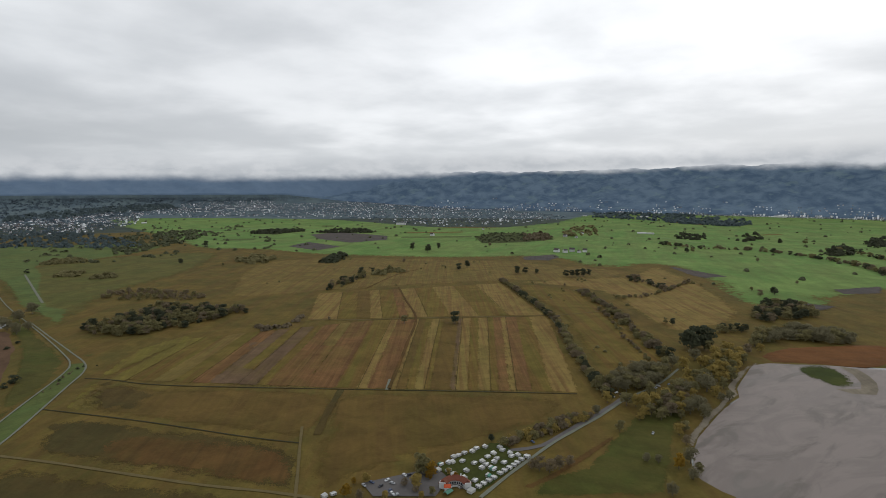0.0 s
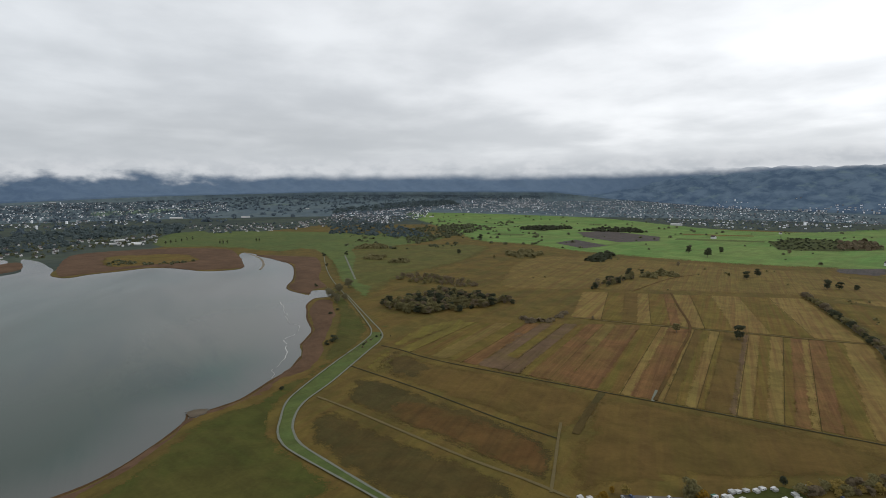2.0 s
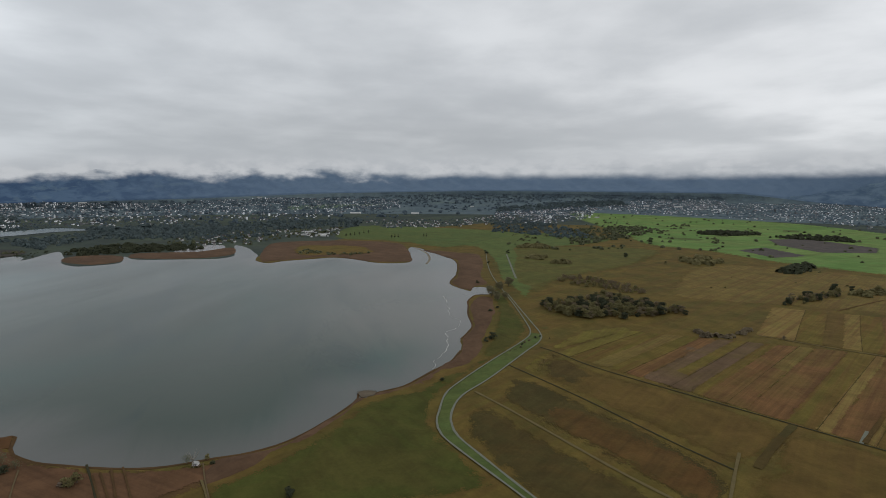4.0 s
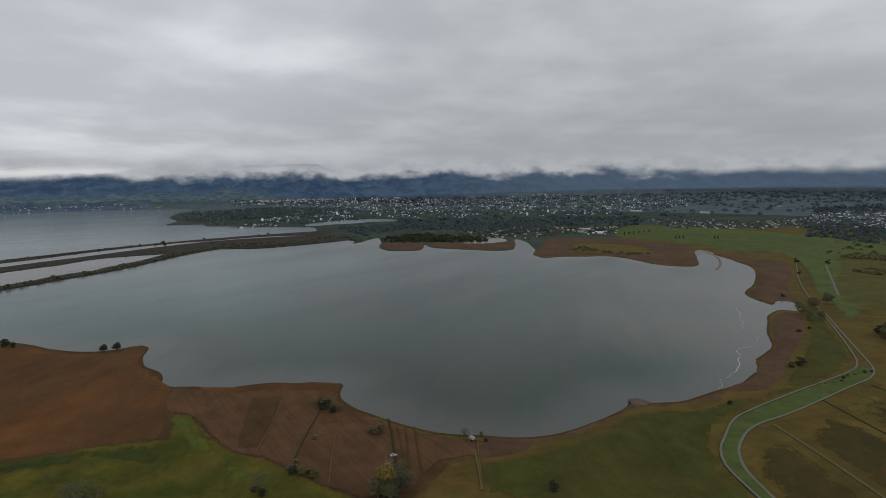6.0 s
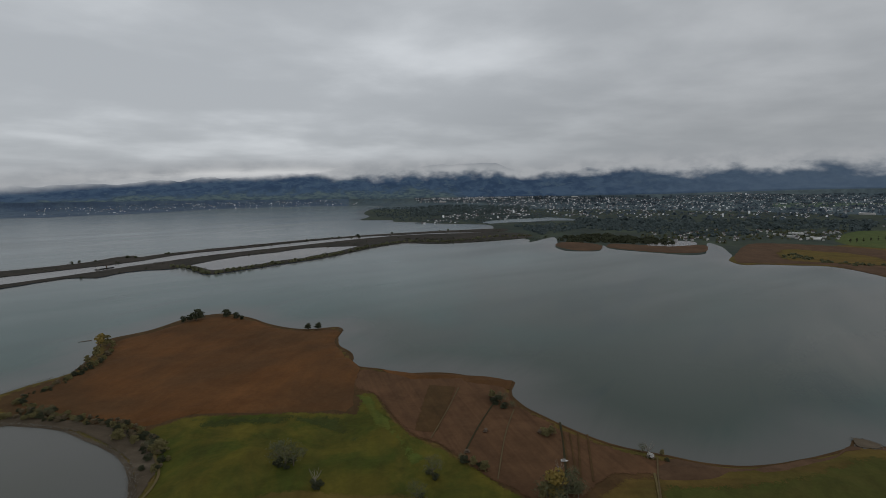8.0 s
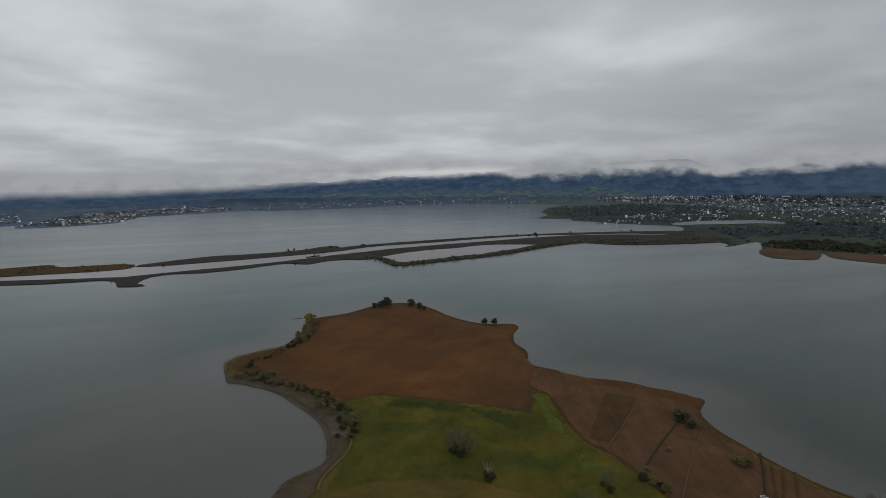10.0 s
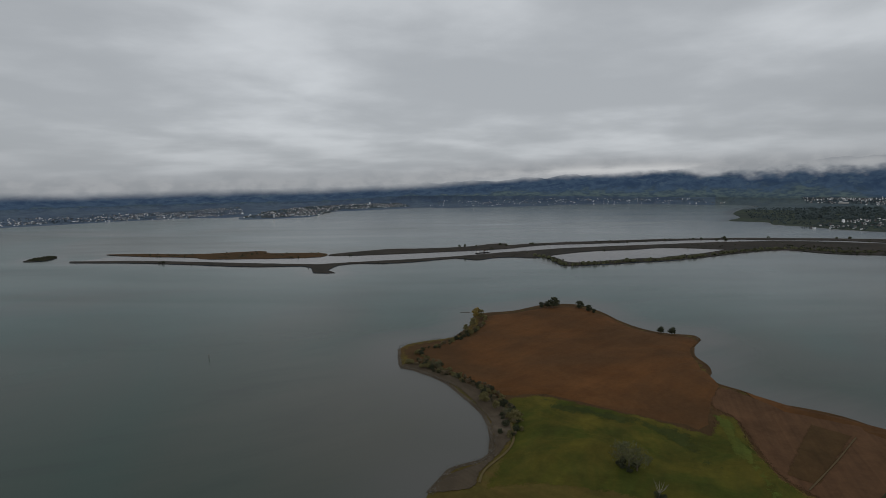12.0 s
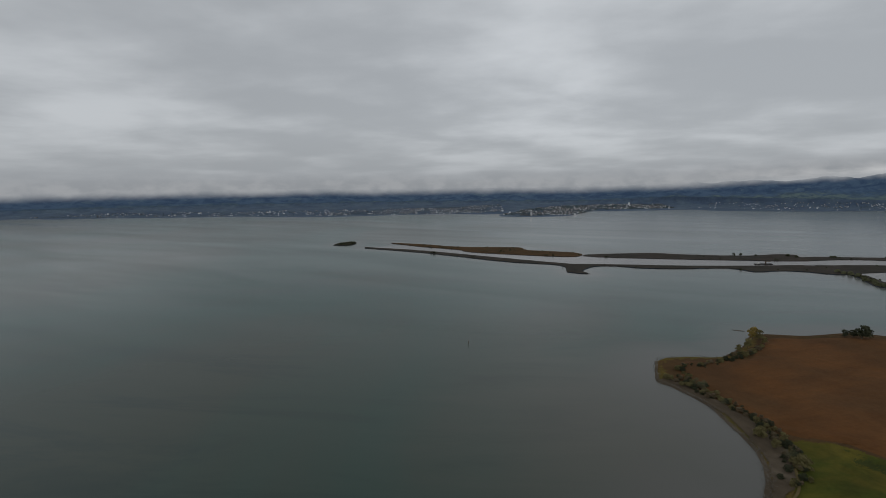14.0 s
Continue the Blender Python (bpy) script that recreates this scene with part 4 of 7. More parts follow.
WOOD_P = [(-828, 1252), (-826, 1301), (-802, 1318), (-769, 1252)]
WOOD_Q = [(-286, 818), (-260, 805), (-242, 819), (-234, 886), (-230, 855), (-241, 799), (-266, 786)]
WOOD_R = [(-180, 1325), (-125, 1420), (-103, 1362), (-143, 1308)]
WOOD_S = [(491, 754), (541, 800), (548, 784), (515, 754)]
FIELD_LANE = [(-94, 1143), (-71, 1015), (-44, 871), (-48, 736), (-53, 629), (-57, 555)]
FIELD_LANE_B = [(-164, 1123), (-115, 1308), (-65, 1401)]
REED_BUSHES = [(-1437, 848), (-1494, 919), (-1399, 906), (-1350, 931), (-1324, 996), (-1282, 1012), (-1291, 951), (-1367, 881)]
POPLAR_ROW = [(-1767, 1253), (-1777, 1280), (-1787, 1309), (-1796, 1339), (-1826, 1385), (-1837, 1417), (-1601, 1347), (-1611, 1370), (-1604, 1381), (-1566, 1482),
    (-1560, 1491)]
TREES_CAMP_MORE = [(240, 541, 19.6), (283, 620, 17.8), (311, 652, 17.2), (346, 687, 18.2), (389, 680, 16.8), (419, 712, 21.2), (412, 687, 13.8), (274, 630, 16.4),
    (260, 620, 17.6), (208, 557, 17.0), (180, 512, 14.5), (163, 519, 13.3), (144, 491, 10.3), (131, 479, 9.0), (214, 492, 15.6), (201, 479, 12.8),
    (277, 534, 13.2), (278, 523, 10.4), (212, 456, 11.3), (202, 430, 9.7), (191, 385, 8.9), (302, 588, 18.7), (159, 355, 11.0), (450, 754, 20.6)]
POND_ARM = [(-2614, 112), (-2778, 231), (-2868, 380), (-2934, 503), (-2811, 596), (-2714, 591), (-2711, 476), (-2635, 349), (-2595, 236), (-2539, 161)]
RIVER_ARM = [(-2260, 308), (-2265, 377), (-2289, 464), (-2331, 553)]
LEFT_SCRUB = [(-1377, 1722), (-1519, 2192), (-1530, 2805), (-1180, 3117), (-643, 2336), (-595, 1811), (-840, 1658), (-979, 1473), (-1003, 1282)]
SHRUB_LINE = [(-650, -417), (-593, -409), (-535, -406), (-503, -412), (-468, -361), (-459, -316), (-446, -278), (-413, -239), (-383, -213)]
RUST_EDGE = [(55, 366), (84, 388), (116, 420), (147, 449), (148, 443), (117, 409), (85, 379), (64, 363)]
MEADOW_CAMP_B = [(66, 362), (117, 404), (151, 441), (182, 472), (239, 517), (229, 485), (198, 441), (174, 395), (169, 373)]
JETTY = [(-438, 324), (-437, 331), (-428, 338), (-422, 332), (-423, 321), (-426, 319)]

SHORE = SHORE_EAST + [(90, 120), (-120, -150)] + SHORE_BEACH + SHORE_REED + SHORE_BAY + SHORE_HARBOUR + SHORE_DELTA + SHORE_FAR
SHORE += [(1500, -3400), (4300, -1500), (1700, 500)]
DAMS = (DAM_NORTH_TIP, DAM_NORTH, DAM_SOUTH, LAGOON_BANK, ISLET)
CENTRE = (-10.0, 2.0)
# bearing to the left; ridge, foot and lower edge of the cloud, in thousandths of the distance over the eye
RIDGE = [(-20, 30), (14, 30), (25, 30), (40, 28), (56, 28), (65, 26), (71, 20), (77, 16), (83, 10), (86, 26), (89, 30), (93, 22), (100, 14), (108, 8), (115, 2), (122, -4), (131, -9), (140, -15), (200, -15)]
HILL_RIDGE = [(-60, 44), (-39, 42), (-25, 37), (-13, 31), (-8, 28), (-1, 22), (2, 18), (5, 11), (9.7, -8), (13.5, -20), (16, -30)]
FOOT = [(-60, -46), (-20, -44), (0, -38), (10, -24), (16, -12), (40, -12), (56, -18), (70, -28), (90, -36), (105, -36), (120, -34), (131, -32), (140, -40), (200, -40)]
EDGE = [(-60, 34), (-39, 34), (-20, 32), (-5, 27), (3, 21), (12, 16), (25, 15), (45, 14), (60, 12), (71, 9), (77, 4), (83, -3), (87, 6), (91, 7), (97, 2), (105, 2), (112, 0), (120, -5), (126, -11), (131, -17), (140, -23), (200, -25)]
rng = np.random.default_rng(7)


# ---- lie of the land ----
def laid(xy, z=0.0):
    """Plan points on the ground: level out to some kilometres, then drawn in and rising to the foot of the mountains."""
    xy = np.atleast_2d(np.asarray(xy, float))
    off = xy - CENTRE
    whole = np.maximum(np.hypot(off[:, 0], off[:, 1]), 1e-6)
    far = whole
    az = np.degrees(np.arctan2(-off[:, 0], off[:, 1]))
    az = np.where(az < -100, az + 360, az)
    k = np.clip((az - 60) / 18, 0, 1)
    start = HEIGHT * (14 + 6 * k * k * (3 - 2 * k))
    room = 21.5 * HEIGHT - start
    far = np.minimum(far, -1000 * HEIGHT / np.interp(az, *np.array(FOOT, float).T))
    near = np.where(far > start, start + room * (1 - np.exp(-np.maximum(far - start, 0) / room)), far)
    s = near / far
    k = near / whole
    return np.column_stack([CENTRE[0] + off[:, 0] * k, CENTRE[1] + off[:, 1] * k, HEIGHT * (1 - s) + z * s]), s


def smooth(points, closed=True, step=8.0, wobble=0.0, seed=0):
    """A Catmull-Rom line through plan points, with a natural wobble."""
    p = np.asarray(points, float)
    n = len(p)
    out = []
    for i in range(n if closed else n - 1):
        a, b, c, d = (p[(i + k) % n] if closed else p[min(max(i + k, 0), n - 1)] for k in (-1, 0, 1, 2))
        m = int(np.clip(np.hypot(*(c - b)) / step, 1, 24))
        for t in np.arange(m) / m:
            out.append(0.5 * (2 * b + (c - a) * t + (2 * a - 5 * b + 4 * c - d) * t * t + (3 * b - a - 3 * c + d) * t**3))
    if not closed:
        out.append(p[-1])
    out = np.array(out)
    if wobble:
        for q in out:
            q += [wobble * noise.noise((q[0] / 23, q[1] / 23, seed)), wobble * noise.noise((q[0] / 23, q[1] / 23, seed + 9))]
    return out


def inside(pts, ring):
    """Which plan points lie inside a closed outline."""
    order = np.argsort(pts[:, 1], kind="stable")
    x, y = pts[order, 0], pts[order, 1]
    hit = np.zeros(len(pts), bool)
    a = np.asarray(ring, float)
    for (x0, y0), (x1, y1) in zip(a, np.roll(a, -1, 0)):
        if y0 != y1:
            lo, hi = np.searchsorted(y, (min(y0, y1), max(y0, y1)))
            hit[lo:hi] ^= x[lo:hi] < (x1 - x0) * (y[lo:hi] - y0) / (y1 - y0) + x0
    out = np.zeros(len(pts), bool)
    out[order] = hit
    return out


def away(pts, ring, reach=40.0):
    """Distance to a closed line, as far as reach."""
    order = np.argsort(pts[:, 1], kind="stable")
    p_sorted = pts[order]
    y = np.ascontiguousarray(p_sorted[:, 1])
    best = np.full(len(pts), reach * reach)
    a = np.asarray(ring, float)
    for p, q in zip(a, np.roll(a, -1, 0)):
        lo, hi = np.searchsorted(y, (min(p[1], q[1]) - reach, max(p[1], q[1]) + reach))
        some = p_sorted[lo:hi]
        near = np.flatnonzero((some[:, 0] > min(p[0], q[0]) - reach) & (some[:, 0] < max(p[0], q[0]) + reach))
        d, some = q - p, some[near]
        t = np.clip(((some - p) @ d) / max(d @ d, 1e-9), 0, 1)
        e = some - p - t[:, None] * d
        best[lo + near] = np.minimum(best[lo + near], (e * e).sum(1))
    out = np.empty(len(pts))
    out[order] = np.sqrt(best)
    return out


def linked(name, verts, faces, material, parent=None, flat=True):
    me = bpy.data.meshes.new(name)
    sizes = np.array([len(f) for f in faces], np.int32)
    corners = np.fromiter((int(i) for f in faces for i in f), np.int32, int(sizes.sum()))
    me.vertices.add(len(verts))
    me.vertices.foreach_set("co", np.asarray(verts, float).ravel())
    me.loops.add(len(corners))
    me.loops.foreach_set("vertex_index", corners)
    me.polygons.add(len(faces))
    me.polygons.foreach_set("loop_start", np.cumsum(sizes) - sizes)
    me.polygons.foreach_set("use_smooth", np.full(len(faces), not flat))
    for m in material if isinstance(material, (list, tuple)) else [material]:
        me.materials.append(m)
    me.update(calc_edges=True)
    ob = new(name, me)
    if parent:
        ob.parent = parent
    return ob


def part(name, bm, material, parent, label=""):
    me = bpy.data.meshes.new(name)
    bm.to_mesh(me)
    bm.free()
    for m in material if isinstance(material, (list, tuple)) else [material]:
        me.materials.append(m)
    ob = new(name, me)
    ob.parent = parent
    return tagged(ob, label)


# ---- ground: one sheet from under the camera to the mountains, with the lake bed in it ----
def build_ground():
    shore = smooth(SHORE, True, 12, 3.0)
    az = np.radians(np.concatenate([np.arange(-46, 200, 0.3), np.arange(200, 314, 3.0)]))
    far = np.concatenate([[0.0002, 0.3], 0.6 * np.exp(np.arange(0, np.log(26 / 0.6), 0.0085)), [30, 36, 45, 60, 90, 150, 400]]) * HEIGHT
    A, F = np.meshgrid(az, far)
    pts = np.column_stack([CENTRE[0] - (np.sin(A) * F).ravel(), CENTRE[1] + (np.cos(A) * F).ravel()])
    depth = away(pts, shore) * np.where(inside(pts, shore), -1, 1)
    for dam in DAMS:
        ring = smooth(dam, True, 20, 4.0, 3)
        depth = np.maximum(depth, away(pts, ring) * np.where(inside(pts, ring), 1, -1))
    ring = smooth(INNER_LAGOON, True, 20)
    depth = np.minimum(depth, away(pts, ring) * np.where(inside(pts, ring), -1, 1))
    z = np.clip(depth * 0.12, -3, 0.9)
    out, s = laid(pts)
    out[:, 2] += z * s
    n, m = len(far), len(az)
    i = np.arange(n * m).reshape(n, m)
    j = np.roll(i, -1, 1)
    quads = np.stack([i[:-1], j[:-1], j[1:], i[1:]], -1).reshape(-1, 4)[:, ::-1]
    me = bpy.data.meshes.new("ground")
    me.vertices.add(n * m)
    me.vertices.foreach_set("co", out.ravel())
    me.loops.add(quads.size)
    me.loops.foreach_set("vertex_index", quads.ravel())
    me.polygons.add(len(quads))
    me.polygons.foreach_set("loop_start", np.arange(0, quads.size, 4))
    me.polygons.foreach_set("use_smooth", np.ones(len(quads), bool))
    me.materials.append(MEADOW)
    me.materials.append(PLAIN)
    # far land gets the ground colours with haze painted in
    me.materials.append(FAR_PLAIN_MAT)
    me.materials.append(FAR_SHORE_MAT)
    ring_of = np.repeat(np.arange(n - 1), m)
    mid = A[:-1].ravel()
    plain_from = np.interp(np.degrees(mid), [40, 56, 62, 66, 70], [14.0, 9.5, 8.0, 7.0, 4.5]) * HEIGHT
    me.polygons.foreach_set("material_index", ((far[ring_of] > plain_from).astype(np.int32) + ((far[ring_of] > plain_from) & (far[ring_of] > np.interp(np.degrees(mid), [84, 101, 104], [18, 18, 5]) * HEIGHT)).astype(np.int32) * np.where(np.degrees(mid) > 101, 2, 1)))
    me.update()
    me.validate()
    return tagged(new("ground", me), "flat olive-brown delta plain reaching to the mountains", "ground", kind="structure")


build_ground()


def build_water():
    """The lake: one level sheet that knows how far off the shore lies."""
    az = np.radians(np.concatenate([np.arange(-46, 200, 0.6), np.arange(200, 314, 6.0)]))
    far = np.concatenate([[0.0002, 0.3], 0.6 * np.exp(np.arange(0, np.log(21.3 / 0.6), 0.02)), [21.33]]) * HEIGHT
    A, F = np.meshgrid(az, far)
    pts = np.column_stack([CENTRE[0] - (np.sin(A) * F).ravel(), CENTRE[1] + (np.cos(A) * F).ravel()])
    depth = away(pts, smooth(SHORE, True, 12, 3.0), 160.0)
    for dam in DAMS:
        depth = np.minimum(depth, 1.6 * away(pts, smooth(dam, True, 20, 4.0, 3), 100.0))
    n, m = len(far), len(az)
    i = np.arange(n * m).reshape(n, m)
    j = np.roll(i, -1, 1)
    quads = np.stack([i[:-1], i[1:], j[1:], j[:-1]], -1).reshape(-1, 4)
    ob = linked("water", np.column_stack([pts, np.zeros(len(pts))]), quads, WATER)
    ob.data.attributes.new("shallow", "FLOAT", "POINT").data.foreach_set("value", np.clip(1 - depth / 160, 0, 1))
    return tagged(ob, "grey-green lake with silty shallows near the land", "lake", kind="structure")


build_water()


# ---- land cover ----
SHEETS = []


def sheet(name, ring, material, height, label="", category="", cell=60.0, bumpy=0.0, kind="structure", skirt=0.0, feather=0.0, follow=False):
    """A level piece of land cover inside a plan outline, cut into cells so that it follows the ground."""
    bm = bmesh.new()
    bm.faces.new([bm.verts.new((*p, 0)) for p in ring])
    bm.normal_update()
    SHEETS.append(name)
    height += 0.0015 * len(SHEETS)
    reach = max(math.hypot(p[0] - CENTRE[0], p[1] - CENTRE[1]) for p in ring)
    if feather:
        cell = feather * 0.7
    for axis in (0, 1) if bumpy or feather or reach > 13 * HEIGHT else ():
        lo, hi = min(p[axis] for p in ring), max(p[axis] for p in ring)
        c = max(cell, (hi - lo) / 70)
        for v in np.arange(lo + c / 2, hi, c):
            nor = (1, 0, 0) if axis == 0 else (0, 1, 0)
            bmesh.ops.bisect_plane(bm, geom=bm.verts[:] + bm.edges[:] + bm.faces[:], plane_co=(v, v, 0), plane_no=nor)
    bmesh.ops.triangulate(bm, faces=bm.faces[:], ngon_method="EAR_CLIP")
    bmesh.ops.recalc_face_normals(bm, faces=bm.faces[:])
    if sum(f.normal.z for f in bm.faces) < 0:
        bmesh.ops.reverse_faces(bm, faces=bm.faces[:])
    rim = [e for e in bm.edges if e.is_boundary]
    if skirt:
        made = bmesh.ops.extrude_edge_only(bm, edges=rim)
        low = {v for v in made["geom"] if isinstance(v, bmesh.types.BMVert)}
    else:
        low = set()
    zs = [height - skirt if v in low else height + (bumpy * noise.noise((v.co.x / 9, v.co.y / 9, 2)) if bumpy else 0) for v in bm.verts]
    plan = np.array([v.co.xy for v in bm.verts])
    rim_off = away(plan, np.array(ring, float), 150.0) if feather or skirt else None
    if skirt:
        zs = [z - 1.6 * max(0.0, 1 - d / 8) for z, d in zip(zs, rim_off)]
    if follow:
        shore = smooth(SHORE, True, 12, 3.0)
        zs = np.clip(away(plan, shore) * np.where(inside(plan, shore), -1, 1) * 0.12, -3, 0.9) + height - 0.9
    at = laid(plan, np.array(zs))[0]
    for v, p in zip(bm.verts, at):
        v.co = p
    me = bpy.data.meshes.new(name)
    bm.to_mesh(me)
    bm.free()
    me.materials.append(material)
    if feather:
        me.attributes.new("bare", "FLOAT", "POINT").data.foreach_set("value", np.clip(1 - rim_off / max(feather, 0.8 * c), 0, 1))
    return tagged(new(name, me), label, category, kind=kind)


def ribbon(name, line, width, material, height, label, category, step=10.0):
    """A road, track or ditch of some width along a plan line."""
    p = smooth(line, False, step)
    d = np.gradient(p, axis=0)
    side = np.column_stack([-d[:, 1], d[:, 0]]) / np.maximum(np.hypot(d[:, 0], d[:, 1]), 1e-6)[:, None]
    w = width / 2 * (1 + 0.12 * np.sin(np.arange(len(p)) * 1.7))[:, None]
    cols = [laid(p + side * w, height - 0.12)[0], laid(p + side * w * 0.55, height)[0], laid(p - side * w * 0.55, height)[0], laid(p - side * w, height - 0.12)[0]]
    n = len(p)
    faces = [(k * n + i, (k + 1) * n + i, (k + 1) * n + i + 1, k * n + i + 1) for k in range(3) for i in range(n - 1)]
    ob = linked(name, np.concatenate(cols), faces, material)
    return tagged(ob, label, category, kind="structure")


def field(ring, material, height, label, wobble=6.0, **more):
    height = 0.93 + (height - 0.93) * 0.35 if height < 1.45 else height
    far = min(math.hypot(p[0] - CENTRE[0], p[1] - CENTRE[1]) for p in ring)
    soft = more.pop("soft", False)
    more.setdefault("feather", (20.0 if soft else 7.0) + far / 150)
    return sheet("field", smooth(ring, True, 25, wobble) if soft else ring, material, height, label, "field", **more)


sector = [(CENTRE[0] - 330 * math.sin(a), CENTRE[1] + 330 * math.cos(a)) for a in np.radians(np.arange(58, 156, 4))]
field([(CENTRE[0], CENTRE[1])] + sector, LUSH, 0.94, "rough grass on the neck of the headland", soft=True, feather=22.0, follow=True)
for ring in (REED_POINT, REED_FIELDS):
    ring = np.array(ring, float)
    field(ring.mean(0) + (ring - ring.mean(0)) * 1.12, REEDDARK, 0.96, "dark brown reed ground on the headland", soft=True, feather=9.0, follow=True)
field(OLIVE_DYKE, OLIVEGREEN, 1.0, "olive-green meadow behind the dyke", soft=True, feather=70.0)
field(GREEN_MID, DYKEGREEN, 1.0, "green meadow before the village", soft=True, feather=45.0)
field(GREEN_FAR, GREEN, 1.0, "bright green pasture beyond the wet meadows", soft=True, feather=60.0)
field(GREEN_DYKE, DYKEGREEN, 1.0, "green strip beside the dyke road", soft=True, feather=14.0)
field(GREEN_SHORE, GRASS, 1.0, "rough olive grass between dyke and reeds", soft=True, feather=9.0)
field(np.array(GREEN_POINT).mean(0) + (np.array(GREEN_POINT) - np.array(GREEN_POINT).mean(0)) * 1.06, LUSH, 1.0, "yellow-green meadow on the headland", soft=True, feather=9.0, follow=True)
field(GREEN_BAND, DARKGRASS, 1.2, "dark green sedge along the reeds", soft=True, feather=16.0)
field(GREEN_BRIGHT, FRESH, 1.25, "fresh green mown strip beside the reeds", soft=True, feather=7.0)
field(GREEN_NORTH, BANKGRASS, 1.0, "green meadow by the village", soft=True)
field(GREEN_NORTH_B, BANKGRASS, 1.0, "green meadow by the village", soft=True)
field(MEADOW_CAMP, GRASS, 1.0, "green camp meadow with a brown edge", soft=True, feather=8.0)
field(MEADOW_CAMP_B, GRASS, 1.05, "green camp meadow beside the trees", soft=True, feather=14.0)
field(RUST_EDGE, RUST_LOW, 1.2, "rust-brown leaf litter along the tree row", feather=3.0)
field(BLOCK_NORTH, STRAW, 1.0, "tan straw meadow", soft=True)
field(BLOCK_RIGHT_A, TAN, 1.05, "tan straw meadow", soft=True)
field(BLOCK_RIGHT_B, OLIVE, 1.1, "olive meadow between hedges", soft=True)
field(FIELD_LOW_A, OLIVE_LOW, 1.05, "olive-brown wet meadow", wobble=3.0, soft=True)
field(FIELD_LOW_DARK, UMBER, 1.15, "dark olive patch", soft=True)
field(FIELD_LOW_YELLOW, GOLD, 1.1, "yellow-olive strip beside the dyke")
field(FIELD_LOW_B, UMBER, 1.05, "dark brown wet meadow", wobble=3.0, soft=True)
field(FIELD_LOW_RED, RUST_LOW, 1.15, "rust-brown stubble patch", soft=True)
field(FIELD_LOW_C, UMBER, 1.05, "dark olive meadow", soft=True)
field(FIELD_LOW_D, OLIVE_LOW, 1.05, "olive meadow behind the camp", soft=True)
for ring, lab in ((PLOUGH_A, "brown-grey nursery plots"), (PLOUGH_G, "brown-grey nursery plots"), (PLOUGH_B, "dark netted orchard"), (PLOUGH_C, "dark ploughed field"), (PLOUGH_D, "dark ploughed field"), (PLOUGH_E, "grey ploughed field"), (PLOUGH_F, "grey ploughed field")):
    field(ring, DARKGRASS if "orchard" in lab else EARTH, 1.4, lab)

# lighter and duller plots over the green pastures
ring_far = np.array(GREEN_FAR, float)
for k in range(60):
    mid = rng.uniform(ring_far.min(0), ring_far.max(0))
    turn, long, wide = 0.25 + rng.normal(0, 0.08) + (math.pi / 2 if rng.random() < 0.3 else 0), rng.uniform(120, 320), rng.uniform(35, 110)
    u = np.array([math.cos(turn), math.sin(turn)])
    v = np.array([-u[1], u[0]])
    plot = np.array([mid + u * long * a / 2 + v * wide * b / 2 for a, b in ((-1, -1), (1, -1), (1.1, 1), (-0.9, 1))])
    if inside(plot, ring_far).all():
        field([tuple(q) for q in plot], (GREEN_LIGHT, GREEN_LIGHT, BANKGRASS, OLIVE)[k % 4], 1.2, "plot of green pasture", feather=9.0)

# the mown strips: cuts along the foot and the head of each block
def strips(foot, head, cuts, kinds, height):
    foot, head = np.array(foot, float), np.array(head, float)

    def on(line, u):
        return tuple(line[0] + (line[1] - line[0]) * u)

    for a, b, m in zip(cuts, cuts[1:], kinds):
        wide = 4.0 / np.hypot(*(foot[1] - foot[0]))
        field([on(foot, a - wide), on(foot, b + wide), on(head, b + wide), on(head, a - wide)], m, height, "narrow mown strip of wet meadow", feather=7.0)
    for u in cuts[1:-1:3]:
        ribbon("ditch", [on(foot, u), on((foot + head) / 2, u + rng.uniform(-0.003, 0.003)), on(head, u)], 0.6, UMBER, height + 0.12, "thin dark furrow between strips", "ditch", 20)


strips(STRIP_FOOT, STRIP_HEAD, [0, 0.1, 0.14, 0.235, 0.26, 0.30, 0.335, 0.375, 0.40, 0.485, 0.505, 0.555, 0.60, 0.65, 0.685, 0.73, 0.755, 0.82, 0.9, 1.0],
       [OLIVE, TAN, RUST, TAN, OLIVE_LOW, OLIVE, TAN, OLIVE, OLIVE_LOW, MAUVE, TAN, OLIVE, TAN, OLIVE, RUST, TAN, RUST, OLIVE, TAN], 1.12)
strips(LEFT_FOOT, LEFT_HEAD, [0, 0.08, 0.2, 0.29, 0.37, 0.45, 0.52, 0.58, 0.66, 0.71, 0.8, 0.87, 1.0], [GOLD, OLIVE, STRAW, OLIVE, RUST, MAUVE, OLIVE, MAUVE, OLIVE, RUST, STRAW, RUST], 1.12)
strips(UPPER_FOOT, UPPER_HEAD, [0, 0.12, 0.2, 0.26, 0.31, 0.38, 0.42, 0.5, 0.6, 0.72, 0.85, 1.0], [TAN, OLIVE, OLIVE_LOW, TAN, OLIVE, RUST, TAN, OLIVE, TAN, OLIVE, TAN], 1.12)
field(FIELD_GOLD, GOLD, 1.2, "yellow-olive meadow")
field(FIELD_MAUVE_A, MAUVE, 1.2, "mauve-brown stubble field")
field(FIELD_RED, RUST, 1.2, "rust-brown mown strip")

